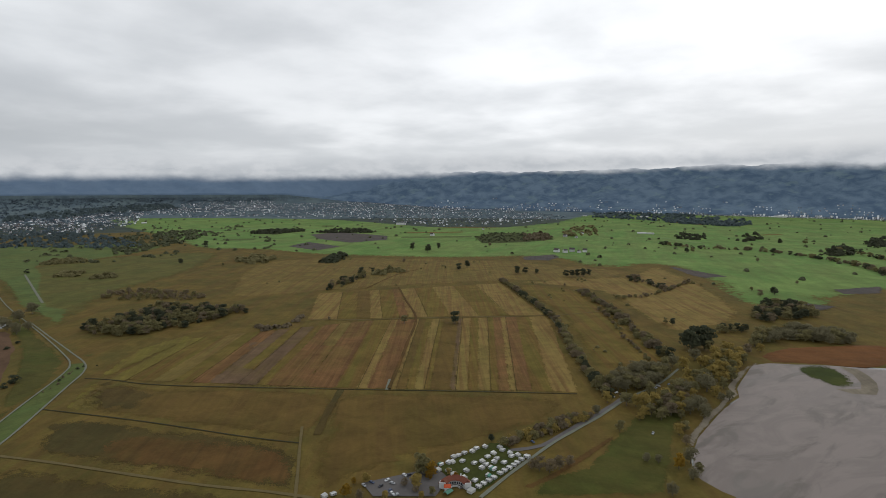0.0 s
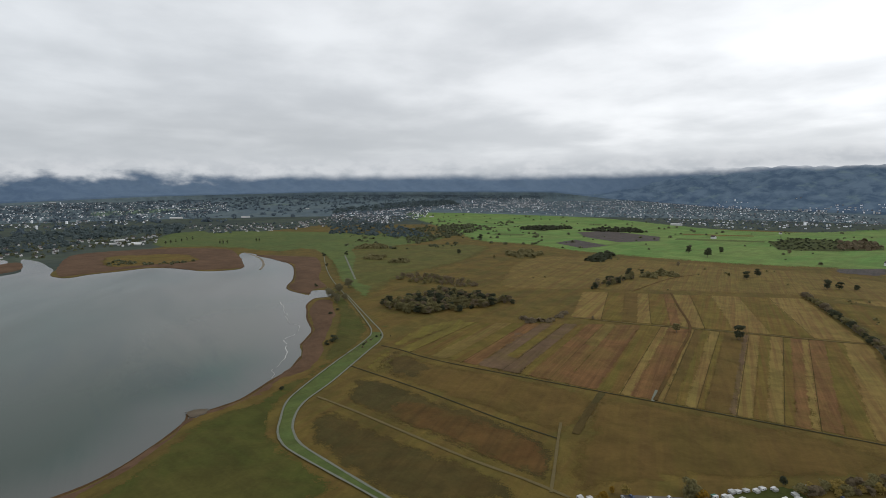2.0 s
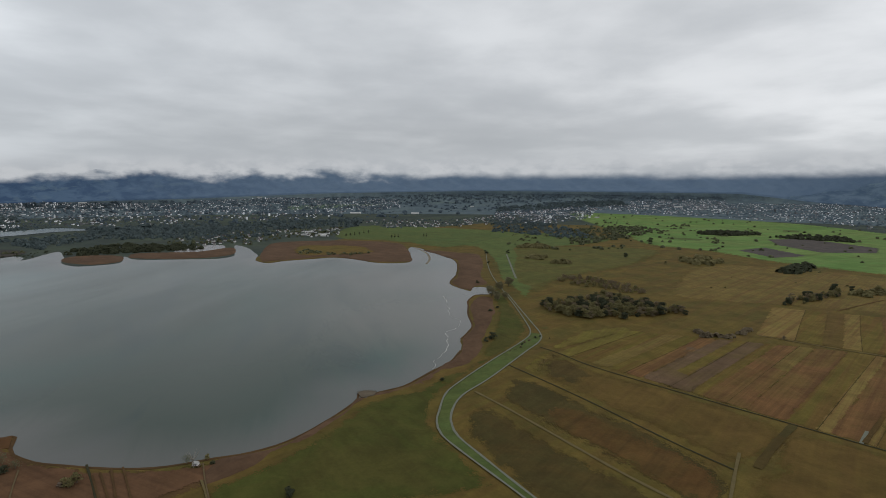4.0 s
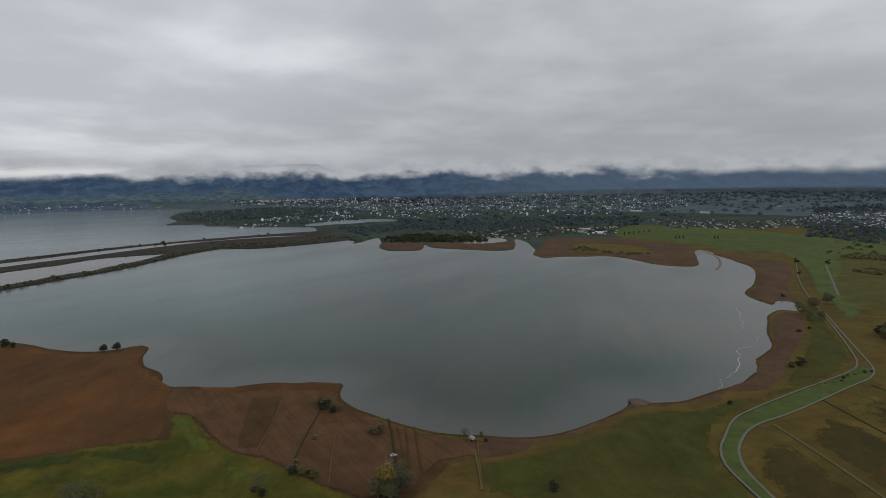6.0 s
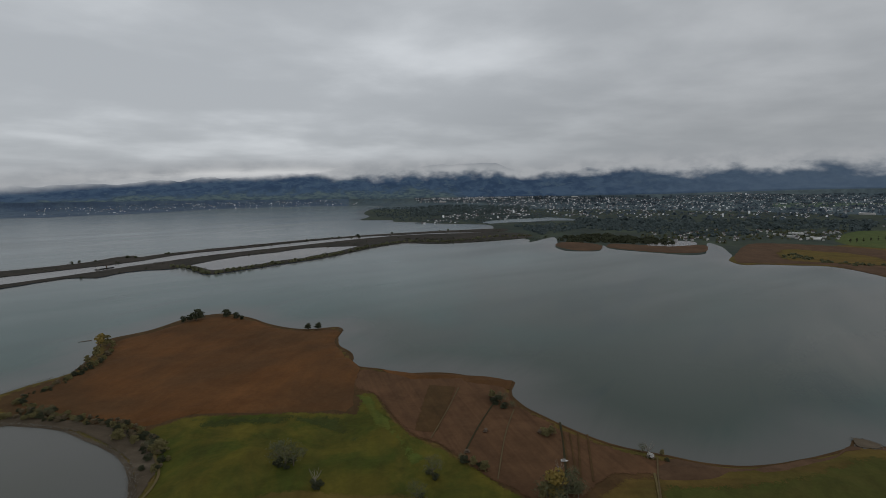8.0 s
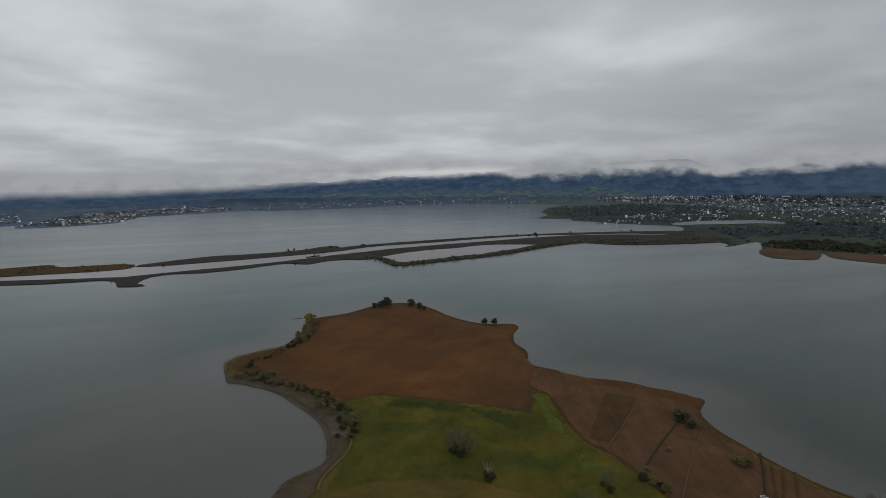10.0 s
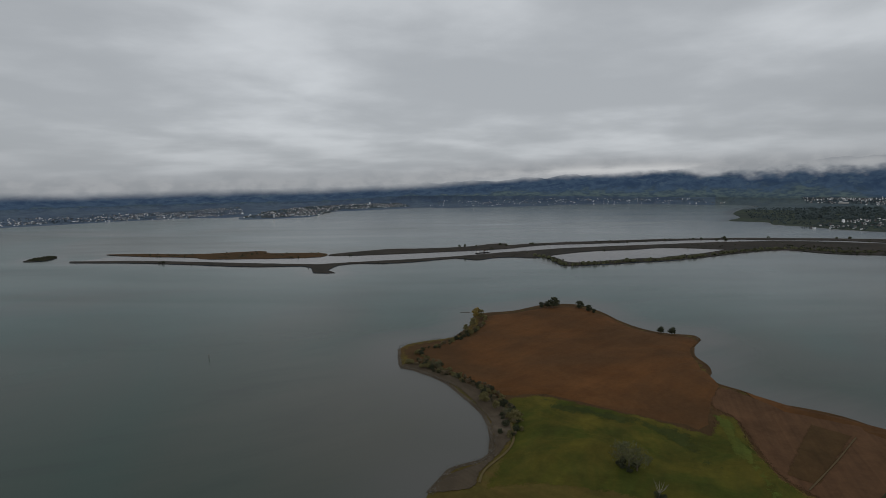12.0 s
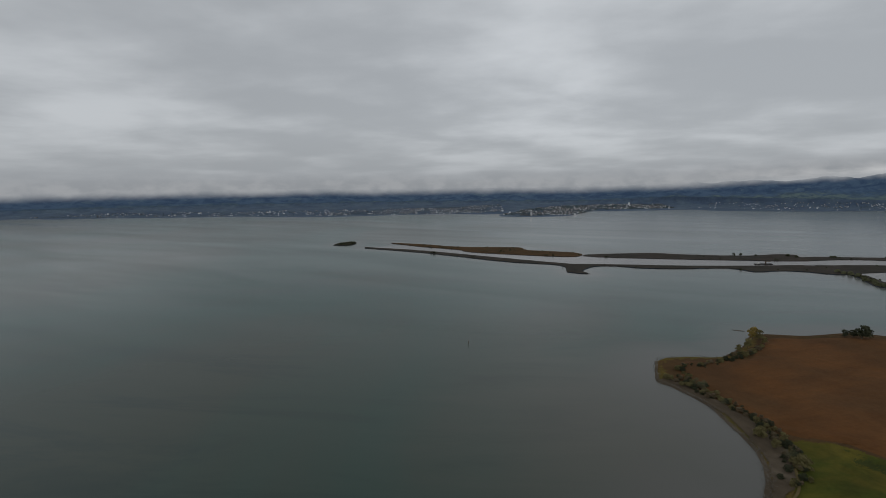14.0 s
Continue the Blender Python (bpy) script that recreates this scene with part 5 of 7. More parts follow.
for ring, m, h, lab in ((REED_POINT, REED, 2.2, "russet reed bed on the headland"), (REED_EAST, REED_PALE, 2.2, "russet reed belt along the bay"), (REED_INLET, REED_PALE, 2.2, "russet reed belt at the inlet"),
                        (REED_NORTH, REED_PALE, 2.2, "russet reed bed across the bay"), (REED_SPIT, REED_PALE, 2.2, "russet reed bed on the spit"), (REED_HARBOUR, REED_PALE, 2.2, "russet reed bed by the harbour"),
                        (REED_RIGHT, REED, 2.2, "russet reed bed behind the mudflat"), (REED_RIM, REED, 2.2, "russet reed fringe")):
    sheet("reed_bed", smooth(ring, True, 14, 4.0, 5), m, h, lab, "reeds", 14.0, 0.4, "stuff", 0.6)
for line in (SHORE_BEACH[18:], SHORE_REED, SHORE_BAY[:8], SHORE_BAY[12:20], SHORE_BAY[22:32]):
    ribbon("reed_fringe", line, 3.0, REEDDARK, 0.35, "dark brown reed fringe standing in the shallows", "reeds", 8)
sheet("cut_reed_field", smooth(np.array(REED_FIELDS).mean(0) + (np.array(REED_FIELDS) - np.array(REED_FIELDS).mean(0)) * 1.03, True, 20, 3.0), REEDCUT, 1.05, "mown brown reed meadow", "field", 30, feather=7.0, follow=True)
sheet("cut_reed_field", REED_STRIP, REEDDARK, 1.2, "dark brown reed strip", "field", 30, feather=5.0)
field(REED_NORTH_MEADOW, OLIVE, 2.6, "olive clearing in the reeds", 22.0, soft=True, feather=24.0)
sheet("mudflat", smooth(np.array(MUDFLAT).mean(0) + (np.array(MUDFLAT) - np.array(MUDFLAT).mean(0)) * 1.08, True, 20, 3.0), MUD, 0.25, "grey-mauve wet mudflat of the drained bay", "mudflat", 60)
sheet("mudflat", smooth(MUD_ALGAE, True, 20, 3.0), DARKGRASS, 0.3, "green algae patch on the mud", "mudflat", 60, feather=18.0)
sheet("sandbar", smooth(MUD_SAND, True, 20, 3.0), SAND, 0.32, "pale curved sandbar on the mud", "sand", 60)
sheet("beach", smooth(BEACH_SAND, True, 10, 2.0), SAND, 1.1, "pale sandy beach below the trees", "beach", feather=3.0, follow=True)

sheet("river", smooth(RIVER, True, 30), SILT, 0.06, "grey-mauve silty river between its two dams", "river", 60)
for dam in DAMS:
    sheet("dam", smooth(dam, True, 20, 4.0, 3), REEDDARK if dam is DAM_NORTH_TIP else DAMGRASS, 1.0, "russet reed on the end of the river dam" if dam is DAM_NORTH_TIP else "low scrubby stone dam along the river mouth", "dam", 60)
field(np.concatenate([smooth(DYKE_ROAD_OUTER[6:], False, 12), smooth(DYKE_ROAD_INNER[3:], False, 12)[::-1]]), BANKGRASS, 1.4, "green grass bank between the two dyke roads", feather=0.0)
ribbon("road", DYKE_ROAD_OUTER, 2.0, TRACK, 1.9, "pale gravel road on the dyke", "road")
ribbon("road", DYKE_ROAD_INNER, 2.2, TRACK, 1.5, "grey gravel road behind the dyke", "road")
ribbon("road", SIDE_ROAD, 4.5, TRACK, 1.6, "pale straight farm road", "road")
ribbon("road", CAMP_ROAD, 3.0, TRACK, 1.5, "grey asphalt road past the camp site", "road")
ribbon("road", CAMP_LANE, 5.0, ASPHALT, 1.4, "grey gravel lane beside the trees", "road")
ribbon("road", HEDGE_LANE, 3.2, TRACK, 1.5, "grey farm lane beside a hedge", "road")
ribbon("track", FIELD_PATH, 2.4, PALE, 1.5, "pale path across the strips", "path")
ribbon("track", PALE_TRACK, 2.4, PALE, 1.5, "pale straight field track", "path")
ribbon("track", PALE_TRACK_LOW, 3.0, PALE, 1.4, "pale worn field track", "path")
ribbon("track", FIELD_LANE, 4.0, RUST_LOW, 1.75, "dark red-brown farm lane", "path")
ribbon("track", FIELD_LANE_B, 3.0, RUST_LOW, 1.75, "dark red-brown farm lane", "path")
ribbon("ditch", DITCH_A, 1.8, DITCH, 1.4, "dark straight drainage ditch", "ditch")
ribbon("ditch", DITCH_B, 2.0, DITCH, 1.4, "dark straight drainage ditch", "ditch")
ribbon("track", DITCH_C, 3.0, TRACK, 1.5, "short white path", "path")
ribbon("track", GRASS_TRACK, 7.0, UMBER, 1.4, "dark green grass track", "path")
ribbon("track", FOOT_PATH, 1.8, PALE, 1.6, "pale footpath along the shore", "path", 5)
ribbon("track", SHORE_PATH, 1.8, PALE, 1.6, "pale footpath through the reeds", "path", 5)
sheet("parking_lot", PARKING, ASPHALT, 1.3, "grey gravel parking lot of the camp", "parking", 40)
sheet("camp_ground", CARAVAN_PARK, DARKGRASS, 1.2, "dark grass under the caravans", "ground", 40, feather=4.0)


sheet("harbour", smooth(HARBOUR_BASIN, True, 12, 2.0), SILT, 1.3, "pale water of the boat harbour behind the reeds", "harbour", 60)
sheet("pond", smooth(POND_ARM, True, 30, 3.0), WATER, 1.5, "narrow grey lagoon before the town", "pond", 60)
ribbon("channel", RIVER_ARM, 14, WATER, 1.5, "thin pale arm of the river", "channel")


# ---- mountains and low cloud round the plain ----
def bearing(a, r):
    return CENTRE[0] - r * math.sin(math.radians(a)), CENTRE[1] + r * math.cos(math.radians(a))


def build_range(name, ridge, lo, hi, material, label, back, rough):
    """A range from the edge of the plain up to its ridge."""
    az = np.arange(lo, hi, 0.2)
    top, foot = np.interp(az, *np.array(ridge, float).T), np.interp(az, *np.array(FOOT, float).T)
    rows = 20
    verts = []
    rim = laid([bearing(a, 90000) for a in az])[0]
    starts = [math.hypot(p[0] - CENTRE[0], p[1] - CENTRE[1]) for p in rim]
    for i in range(rows + 1):
        u = i / rows
        for a, t, f, r0 in zip(az, top, foot, starts):
            k = 1.0 if name == "hill_range" else min(max((a - 4) / 20, 0), 1)
            r0 = 4720 + (r0 + 3 - 4720) * k * k * (3 - 2 * k)
            r = r0 + (back - r0) * u
            x, y = bearing(a, r)
            n = noise.fractal((x / 210, y / 210, 1.5), 0.9, 2.1, 6)
            fall = abs(noise.noise((x / 150, y / 150, 4.5)))
            rise = (f + (t - f) * min(1.0, 1.1 * u) ** 1.1) if i else f - 25
            verts.append((x, y, HEIGHT + r / 1000 * (rise + rough * (4.5 * n - 5 * fall) * min(1, 3 * u) * (1 if a < 135 else 0.3))))
    m = len(az)
    faces = [(i * m + k, i * m + k + 1, (i + 1) * m + k + 1, (i + 1) * m + k) for i in range(rows) for k in range(m - 1)]
    ob = linked(name, verts, faces, material, None, False)
    # share of pale haze colour, by bearing
    haze_tint = np.clip((86 - az) / 34, 0, 1)
    ob.data.attributes.new("haze_tint", "FLOAT", "POINT").data.foreach_set("value", np.tile(haze_tint * haze_tint * (3 - 2 * haze_tint), rows + 1))
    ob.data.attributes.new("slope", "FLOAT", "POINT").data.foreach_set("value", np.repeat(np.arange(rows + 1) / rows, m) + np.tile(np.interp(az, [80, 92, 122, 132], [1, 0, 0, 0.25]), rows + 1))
    tagged(ob, label, "mountains", kind="structure")
    return np.array(verts).reshape(rows + 1, m, 3)


def build_bank():
    az = np.arange(-60, 202, 0.5)
    low = np.interp(az, *np.array(EDGE, float).T)
    levels = np.linspace(-1.5, 4.0, 14)
    verts, rise, lit = [], [], []
    r = 4200.0
    for u in levels:
        for a, e in zip(az, low):
            verts.append((*bearing(a, r), HEIGHT + (e + 11 * u) * r / 1000))
            rise.append(u)
            lit.append(math.exp(-((a - 110) / 14) ** 2 - ((u - 0.9) / 0.75) ** 2))
    m = len(az)
    faces = [(i * m + k, i * m + k + 1, (i + 1) * m + k + 1, (i + 1) * m + k) for i in range(len(levels) - 1) for k in range(m - 1)]
    ob = linked("cloud_bank", verts, faces, BANK, None, False)
    ob.data.attributes.new("rise", "FLOAT", "POINT").data.foreach_set("value", rise)
    ob.data.attributes.new("torn", "FLOAT", "POINT").data.foreach_set("value", np.tile(np.interp(az, [-30, 0, 8, 40, 52, 96, 112, 126], [0.5, 0.5, 0.25, 0.3, 1, 1, 0.6, 0.15]), len(levels)))
    ob.data.attributes.new("lit", "FLOAT", "POINT").data.foreach_set("value", lit)
    ob.visible_shadow = False
    return tagged(ob, "ragged grey cloud hanging on the mountain tops", "cloud", kind="structure")


build_range("mountain_range", RIDGE, -20, 202, MOUNT, "wooded mountains under low cloud, painted in blue haze", 4930, 0.85)
HILL_GRID = build_range("hill_range", HILL_RIDGE, -60, 16.4, HILL, "long dark wooded hill with clearings, hazed blue in its colour", 4700, 0.8)
build_bank()


# ---- trees and bushes ----
def crown_data(seed, width, height, lobes, bits, size, bare=0.0, lean=0.0):
    """A crown of many small leaf clumps on uneven lobes; its foot is at z = 0."""
    r = np.random.default_rng(seed)
    verts, faces = [], []
    for k in range(lobes):
        a, u = r.uniform(0, 2 * math.pi), r.uniform(0.0, 1.0)
        w = width * 0.5 * (0.35 + 0.65 * math.sin(math.pi * (0.12 + 0.80 * u)))
        c = np.array([math.cos(a) * w * r.uniform(0.25, 0.75) + lean * u, math.sin(a) * w * r.uniform(0.25, 0.75), height * (0.12 + 0.76 * u)])
        rad = width * r.uniform(0.17, 0.27)
        for _ in range(bits):
            n = r.normal(size=3)
            n /= np.linalg.norm(n)
            n[2] = abs(n[2]) * 0.9 - 0.25
            p = c + n * rad * r.uniform(0.6, 1.12) * np.array([1, 1, 0.85])
            side = np.cross(n, r.normal(size=3))
            side /= max(np.linalg.norm(side), 1e-6)
            up = np.cross(side, n)
            s = size * r.uniform(0.55, 1.35)
            b = len(verts)
            verts += [p - side * s * 0.6 - up * s * 0.3, p + side * s * 0.55 - up * s * 0.4, p + side * s * 0.35 + up * s * 0.5 + n * s * 0.25, p - side * s * 0.4 + up * s * 0.45]
            faces.append((b, b + 1, b + 2, b + 3))
    return verts, faces


def limbs_data(seed, height, girth, count, spread):
    """A tapered trunk that splits into limbs."""
    r = np.random.default_rng(seed)
    verts, faces = [], []

    def tube(a, b, ra, rb, n=5):
        a, b = np.array(a, float), np.array(b, float)
        d = (b - a) / np.linalg.norm(b - a)
        s = np.cross(d, (0.3, 0.9, 0.2))
        s /= np.linalg.norm(s)
        t = np.cross(d, s)
        base = len(verts)
        for q, rad in ((a, ra), (b, rb)):
            verts.extend(q + rad * (math.cos(k * 2 * math.pi / n) * s + math.sin(k * 2 * math.pi / n) * t) for k in range(n))
        faces.extend((base + k, base + (k + 1) % n, base + n + (k + 1) % n, base + n + k) for k in range(n))

    fork = np.array([r.uniform(-0.3, 0.3), r.uniform(-0.3, 0.3), height * 0.35])
    tube((0, 0, -0.3), fork, girth, girth * 0.75)
    for k in range(count):
        a = 2 * math.pi * k / count + r.uniform(-0.4, 0.4)
        mid = fork + np.array([math.cos(a) * spread * 0.4, math.sin(a) * spread * 0.4, height * r.uniform(0.18, 0.3)])
        end = mid + np.array([math.cos(a) * spread * 0.35, math.sin(a) * spread * 0.35, height * r.uniform(0.18, 0.32)])
        tube(fork, mid, girth * 0.5, girth * 0.3)
        tube(mid, end, girth * 0.3, girth * 0.08)
        side = mid + np.array([math.cos(a + 1) * spread * 0.3, math.sin(a + 1) * spread * 0.3, height * 0.15])
        tube(mid, side, girth * 0.2, girth * 0.06)
    return verts, faces


def mesh_of(name, data, material):
    me = bpy.data.meshes.new(name)
    me.from_pydata([tuple(v) for v in data[0]], [], data[1])
    me.materials.append(material)
    me.update()
    return me


TREE_MESHES = {}


def tree_meshes(kind, variant):
    """Trunk and crown of a tree ten metres high."""
    key = (kind, variant)
    if key not in TREE_MESHES:
        leaf, wide, lobes, bits, size, bark = {
            "olive": (LEAF_OLIVE, 8.5, 19, 36, 0.8, BARK), "yellow": (LEAF_YELLOW, 7.5, 19, 36, 0.75, BARK), "gold": (LEAF_GOLD, 8.0, 19, 36, 0.75, BARK),
            "grey": (LEAF_GREY, 9.5, 30, 34, 0.55, BARK), "dark": (LEAF_DARK, 8.5, 20, 36, 0.85, BARK), "brown": (LEAF_BROWN, 8.5, 22, 26, 0.65, BARK),
            "poplar": (LEAF_DARK, 2.8, 14, 18, 0.7, BARK),
            "wispy": (LEAF_MIXED, 11.0, 34, 15, 0.42, BARK)}[kind]
        seed = 100 * len(TREE_MESHES) + variant
        v, f = crown_data(seed, wide, 8.4, lobes, bits, size)
        crown = mesh_of("crown", ([p + np.array([0, 0, 1.3]) for p in v], f), leaf)
        trunk = mesh_of("trunk", limbs_data(seed + 1, 8.0, 0.32, 4, wide * 0.5), bark)
        TREE_MESHES[key] = trunk, crown
    return TREE_MESHES[key]


TREE_LABELS = {"olive": "broad olive-green tree in early autumn leaf", "yellow": "broad tree with yellowing autumn leaves", "gold": "small tree with golden autumn leaves",
               "grey": "grey-green willow with a loose crown", "dark": "dense dark green tree on open ground", "brown": "thin brown autumn tree", "poplar": "slender dark poplar tree in a row", "wispy": "half-bare spreading willow with thin olive leaves"}
GROUND_Z = 0.9


def tree(kind, x, y, height, group="", squash=1.0):
    """A tree at a plan place."""
    base = new("tree")
    at, s = laid([(x, y)], GROUND_Z)
    k = height / 10 * s[0]
    w = k * squash * rng.uniform(0.88, 1.12)
    base.matrix_basis = Matrix.Translation(at[0]) @ Matrix.Rotation(rng.uniform(0, 6.28), 4, "Z") @ Matrix.Diagonal((w, w, k, 1))
    for name, me in zip(("trunk", "crown"), tree_meshes(kind, int(rng.integers(3)))):
        new(name, me).parent = base
    return tagged(base, TREE_LABELS[kind], "tree", group)


BUSH_MESHES = {}


def bush_mesh(kind):
    leaf = {"olive": LEAF_OLIVE, "dark": LEAF_DARK, "brown": LEAF_BROWN, "grey": LEAF_GREY, "yellow": LEAF_YELLOW}[kind]
    key = kind, int(rng.integers(3))
    if key not in BUSH_MESHES:
        BUSH_MESHES[key] = mesh_of("bush", crown_data(900 + 10 * len(BUSH_MESHES), 10, 7.6, 14, 34, 0.95), leaf)
    return BUSH_MESHES[key], leaf


def bush(kind, x, y, height, group="", label="low rounded bush in dull leaf"):
    """A bush without a trunk to be seen."""
    ob = new("bush", bush_mesh(kind)[0])
    at, s = laid([(x, y)], GROUND_Z - 0.1)
    k = height / 8 * s[0]
    ob.matrix_basis = Matrix.Translation(at[0]) @ Matrix.Rotation(rng.uniform(0, 6.28), 4, "Z") @ Matrix.Diagonal((k * rng.uniform(0.9, 1.4), k * rng.uniform(0.9, 1.3), k, 1))
    return tagged(ob, label, "bush", group)


def scattered(ring, count, gap=0.0):
    """Random plan places inside an outline, no two nearer than gap."""
    a = np.array(ring, float)
    lo, hi = a.min(0), a.max(0)
    out, cells = [], {}
    g = max(gap, 0.5)
    for _ in range(60):
        p = rng.uniform(lo, hi, (400, 2))
        for q in p[inside(p, a)]:
            i, j = int(q[0] // g), int(q[1] // g)
            close = [o for u in (i - 1, i, i + 1) for v in (j - 1, j, j + 1) for o in cells.get((u, v), ())]
            if all((q[0] - o[0]) ** 2 + (q[1] - o[1]) ** 2 > gap * gap for o in close):
                out.append(q)
                cells.setdefault((i, j), []).append(q)
            if len(out) >= count:
                return out
    return out


for x, y, h in TREES_DARK:
    tree("dark", x, y, h, "lone dark trees")
for i, (x, y, h) in enumerate(TREES_FIELD):
    tree(("olive", "brown", "dark")[i % 3], x, y, h, "field trees")
for i, (x, y, h) in enumerate(TREES_CAMP_YELLOW):
    tree("gold" if i in (0, 2, 13) else "yellow", x, y, h * 0.92, "camp trees")
for i, (x, y, h) in enumerate(TREES_CAMP_OLIVE):
    tree("brown" if 2 <= i <= 6 else "olive", x, y, h * 0.92, "camp trees")
for i, (x, y, h) in enumerate(TREES_CAMP_MORE):
    tree(("olive", "yellow", "grey", "olive", "brown")[i % 5], x, y, h * 0.95, "camp trees", 1.1)
for x, y in POPLAR_ROW:
    tree("poplar", x, y, 16, "poplar row", 1.4)
for x, y, h in TREES_CAMP_GREY:
    tree("grey", x, y, h * 0.92, "shore willows", 1.1)
for i, (x, y, h) in enumerate(TREES_POINT):
    tree("dark" if i < 8 else ("wispy", "olive")[i % 2], x, y, h if i < 8 else 0.75 * h, "headland trees", 1.2) if i < 10 or i % 3 else bush("olive", x, y, h, "headland bushes")
for i, (x, y, h) in enumerate(TREES_POINT_YELLOW):
    tree(("yellow", "olive", "olive", "olive", "olive", "yellow", "wispy", "wispy", "wispy", "wispy")[i], x, y, h * 0.85, "headland trees")
for i, (x, y, h) in enumerate(TREES_BAY_SHRUBS):
    tree(("olive", "wispy", "grey", "wispy", "yellow", "olive", "wispy")[i], x, y, 0.85 * h, "bay trees") if i < 7 else bush("dark", x, y, h * 0.8, "bay bushes")
for x, y, h in TREES_POINT_GREY:
    tree("wispy", x, y, h * 0.8, "headland willows")
for x, y, h in ((-388, -126, 6.0), (-392, -118, 5.0), (-383, -119, 4.5), (-394, -127, 4.0), (-361, -93, 5.5), (-358, -90, 4.5), (-363, -89, 4.0), (-372, -10, 5.0), (-378, -15, 4.5), (-349, -18, 4.0), (-344, 72, 7.0), (-353, 75, 6.5), (-356, 82, 6.0)):
    bush("dark", x, y, h, "headland bushes", "dark low bush under a willow")
for i, (x, y, h) in enumerate(TREES_DYKE):
    tree("grey", x, y, h, "dyke trees", 1.2) if i < 6 else bush("dark", x, y, h * 0.8, "dyke bushes")



def grove(ring, kinds, n, h, gap, label):
    """Trees too dense to be told apart, joined."""
    verts, faces, slots = [], [], []
    mats = [tree_meshes(k, 0)[1].materials[0] for k in kinds]
    far = away(np.array(ring, float).mean(0)[None], np.array(ring, float), 400.0)[0]
    for x, y in scattered(smooth(ring, True, 8, 0.5 * far, 3), n, gap):
        if noise.noise((x / 22, y / 22, 5.0)) < -0.32:
            continue
        k = int(rng.integers(len(kinds)))
        me = tree_meshes(kinds[k], int(rng.integers(3)))[1]
        co = np.empty(3 * len(me.vertices))
        me.vertices.foreach_get("co", co)
        a, (at, s) = rng.uniform(0, 6.28), laid([(x, y)], GROUND_Z)
        turn = np.array([[math.cos(a), math.sin(a), 0], [-math.sin(a), math.cos(a), 0], [0, 0, 1]])
        co = co.reshape(-1, 3) @ turn * (h * rng.uniform(0.45, 1.2) / 10 * s[0]) * np.array([1.15, 1.15, 1]) - (0, 0, 0.8)
        base = len(verts)
        verts += list(co + at[0])
        faces += [tuple(base + v for v in f.vertices) for f in me.polygons]
        slots += [k] * len(me.polygons)
    ob = linked("grove", verts, faces, mats)
    ob.data.polygons.foreach_set("material_index", slots)
    return tagged(ob, label, "trees", kind="stuff")


grove(WOOD_LONG, ("olive", "dark", "brown", "olive"), 290, 15, 4.8, "long grove of olive-brown trees in the meadow")
grove(WOOD_BACK, ("brown", "olive", "brown"), 170, 9, 4.0, "low thicket of brown willows")
grove(WOOD_A, ("dark", "olive", "brown"), 60, 13, 5, "small dark grove among the fields")
grove(WOOD_RIGHT, ("brown", "olive", "dark"), 110, 16, 6, "rounded grove of brown and dark trees")
grove(WOOD_RIGHT_B, ("grey", "grey", "olive"), 90, 16, 6, "belt of grey-green willows behind the reeds")
for ring, kinds, n, h, gap, group in ((WOOD_RIGHT_C, ("dark", "olive"), 9, 13, 9, "grove trees"), (TREE_BELT_A, ("grey", "olive", "grey"), 26, 14, 7, "camp trees"), (TREE_BELT_B, ("yellow", "olive", "yellow"), 34, 14, 7, "camp trees"), (TREE_BELT_C, ("yellow", "olive", "brown"), 22, 13, 8, "camp trees")):
    for x, y in scattered(ring, n, gap):
        tree(str(rng.choice(kinds)), x, y, h * rng.uniform(0.7, 1.2), group, 1.1)
for x, y in scattered(TREE_BELT_D, 30, 5):
    bush(str(rng.choice(("yellow", "olive", "brown"))), x, y, rng.uniform(4, 8), "lane hedge")
for x, y in scattered(TREE_SHORE, 46, 5):
    bush(str(rng.choice(("dark", "olive", "brown"))), x, y, rng.uniform(2.5, 6), "shore bushes", "dark scrub bush on the shore")


def hedge(line, spacing, height, kinds, spread, label="hedge of mixed bushes in dull autumn leaf"):
    """A hedge grown together, bush into bush."""
    verts, faces, slots, mats = [], [], [], []
    for q in smooth(line, False, spacing):
        q = q + rng.normal(0, spread, 2)
        ob_mesh, leaf = bush_mesh(str(rng.choice(kinds)))
        if leaf not in mats:
            mats.append(leaf)
        co = np.empty(3 * len(ob_mesh.vertices))
        ob_mesh.vertices.foreach_get("co", co)
        a, (at, s) = rng.uniform(0, 6.28), laid([q], GROUND_Z - 0.1)
        turn = np.array([[math.cos(a), math.sin(a), 0], [-math.sin(a), math.cos(a), 0], [0, 0, 1]])
        k = height * rng.uniform(0.5, 1.3) / 8 * s[0]
        base = len(verts)
        verts += list(co.reshape(-1, 3) @ turn * k * np.array([rng.uniform(0.9, 1.4), rng.uniform(0.9, 1.3), 1]) + at[0])
        faces += [tuple(base + v for v in f.vertices) for f in ob_mesh.polygons]
        slots += [mats.index(leaf)] * len(ob_mesh.polygons)
    ob = linked("hedge", verts, faces, mats)
    ob.data.polygons.foreach_set("material_index", slots)
    return tagged(ob, label, "hedge", kind="stuff")


hedge(HEDGE_ROAD, 5.5, 9, ("olive", "brown", "dark"), 2)
hedge(HEDGE_B, 5, 9, ("brown", "olive"), 5)
hedge(HEDGE_C, 9, 5, ("olive", "brown"), 2)
hedge(HEDGE_D, 6, 10, ("dark", "brown"), 6)
hedge(HEDGE_G, 13, 13, ("dark", "olive", "brown"), 6)
hedge(HEDGE_H, 16, 13, ("dark", "olive"), 6)
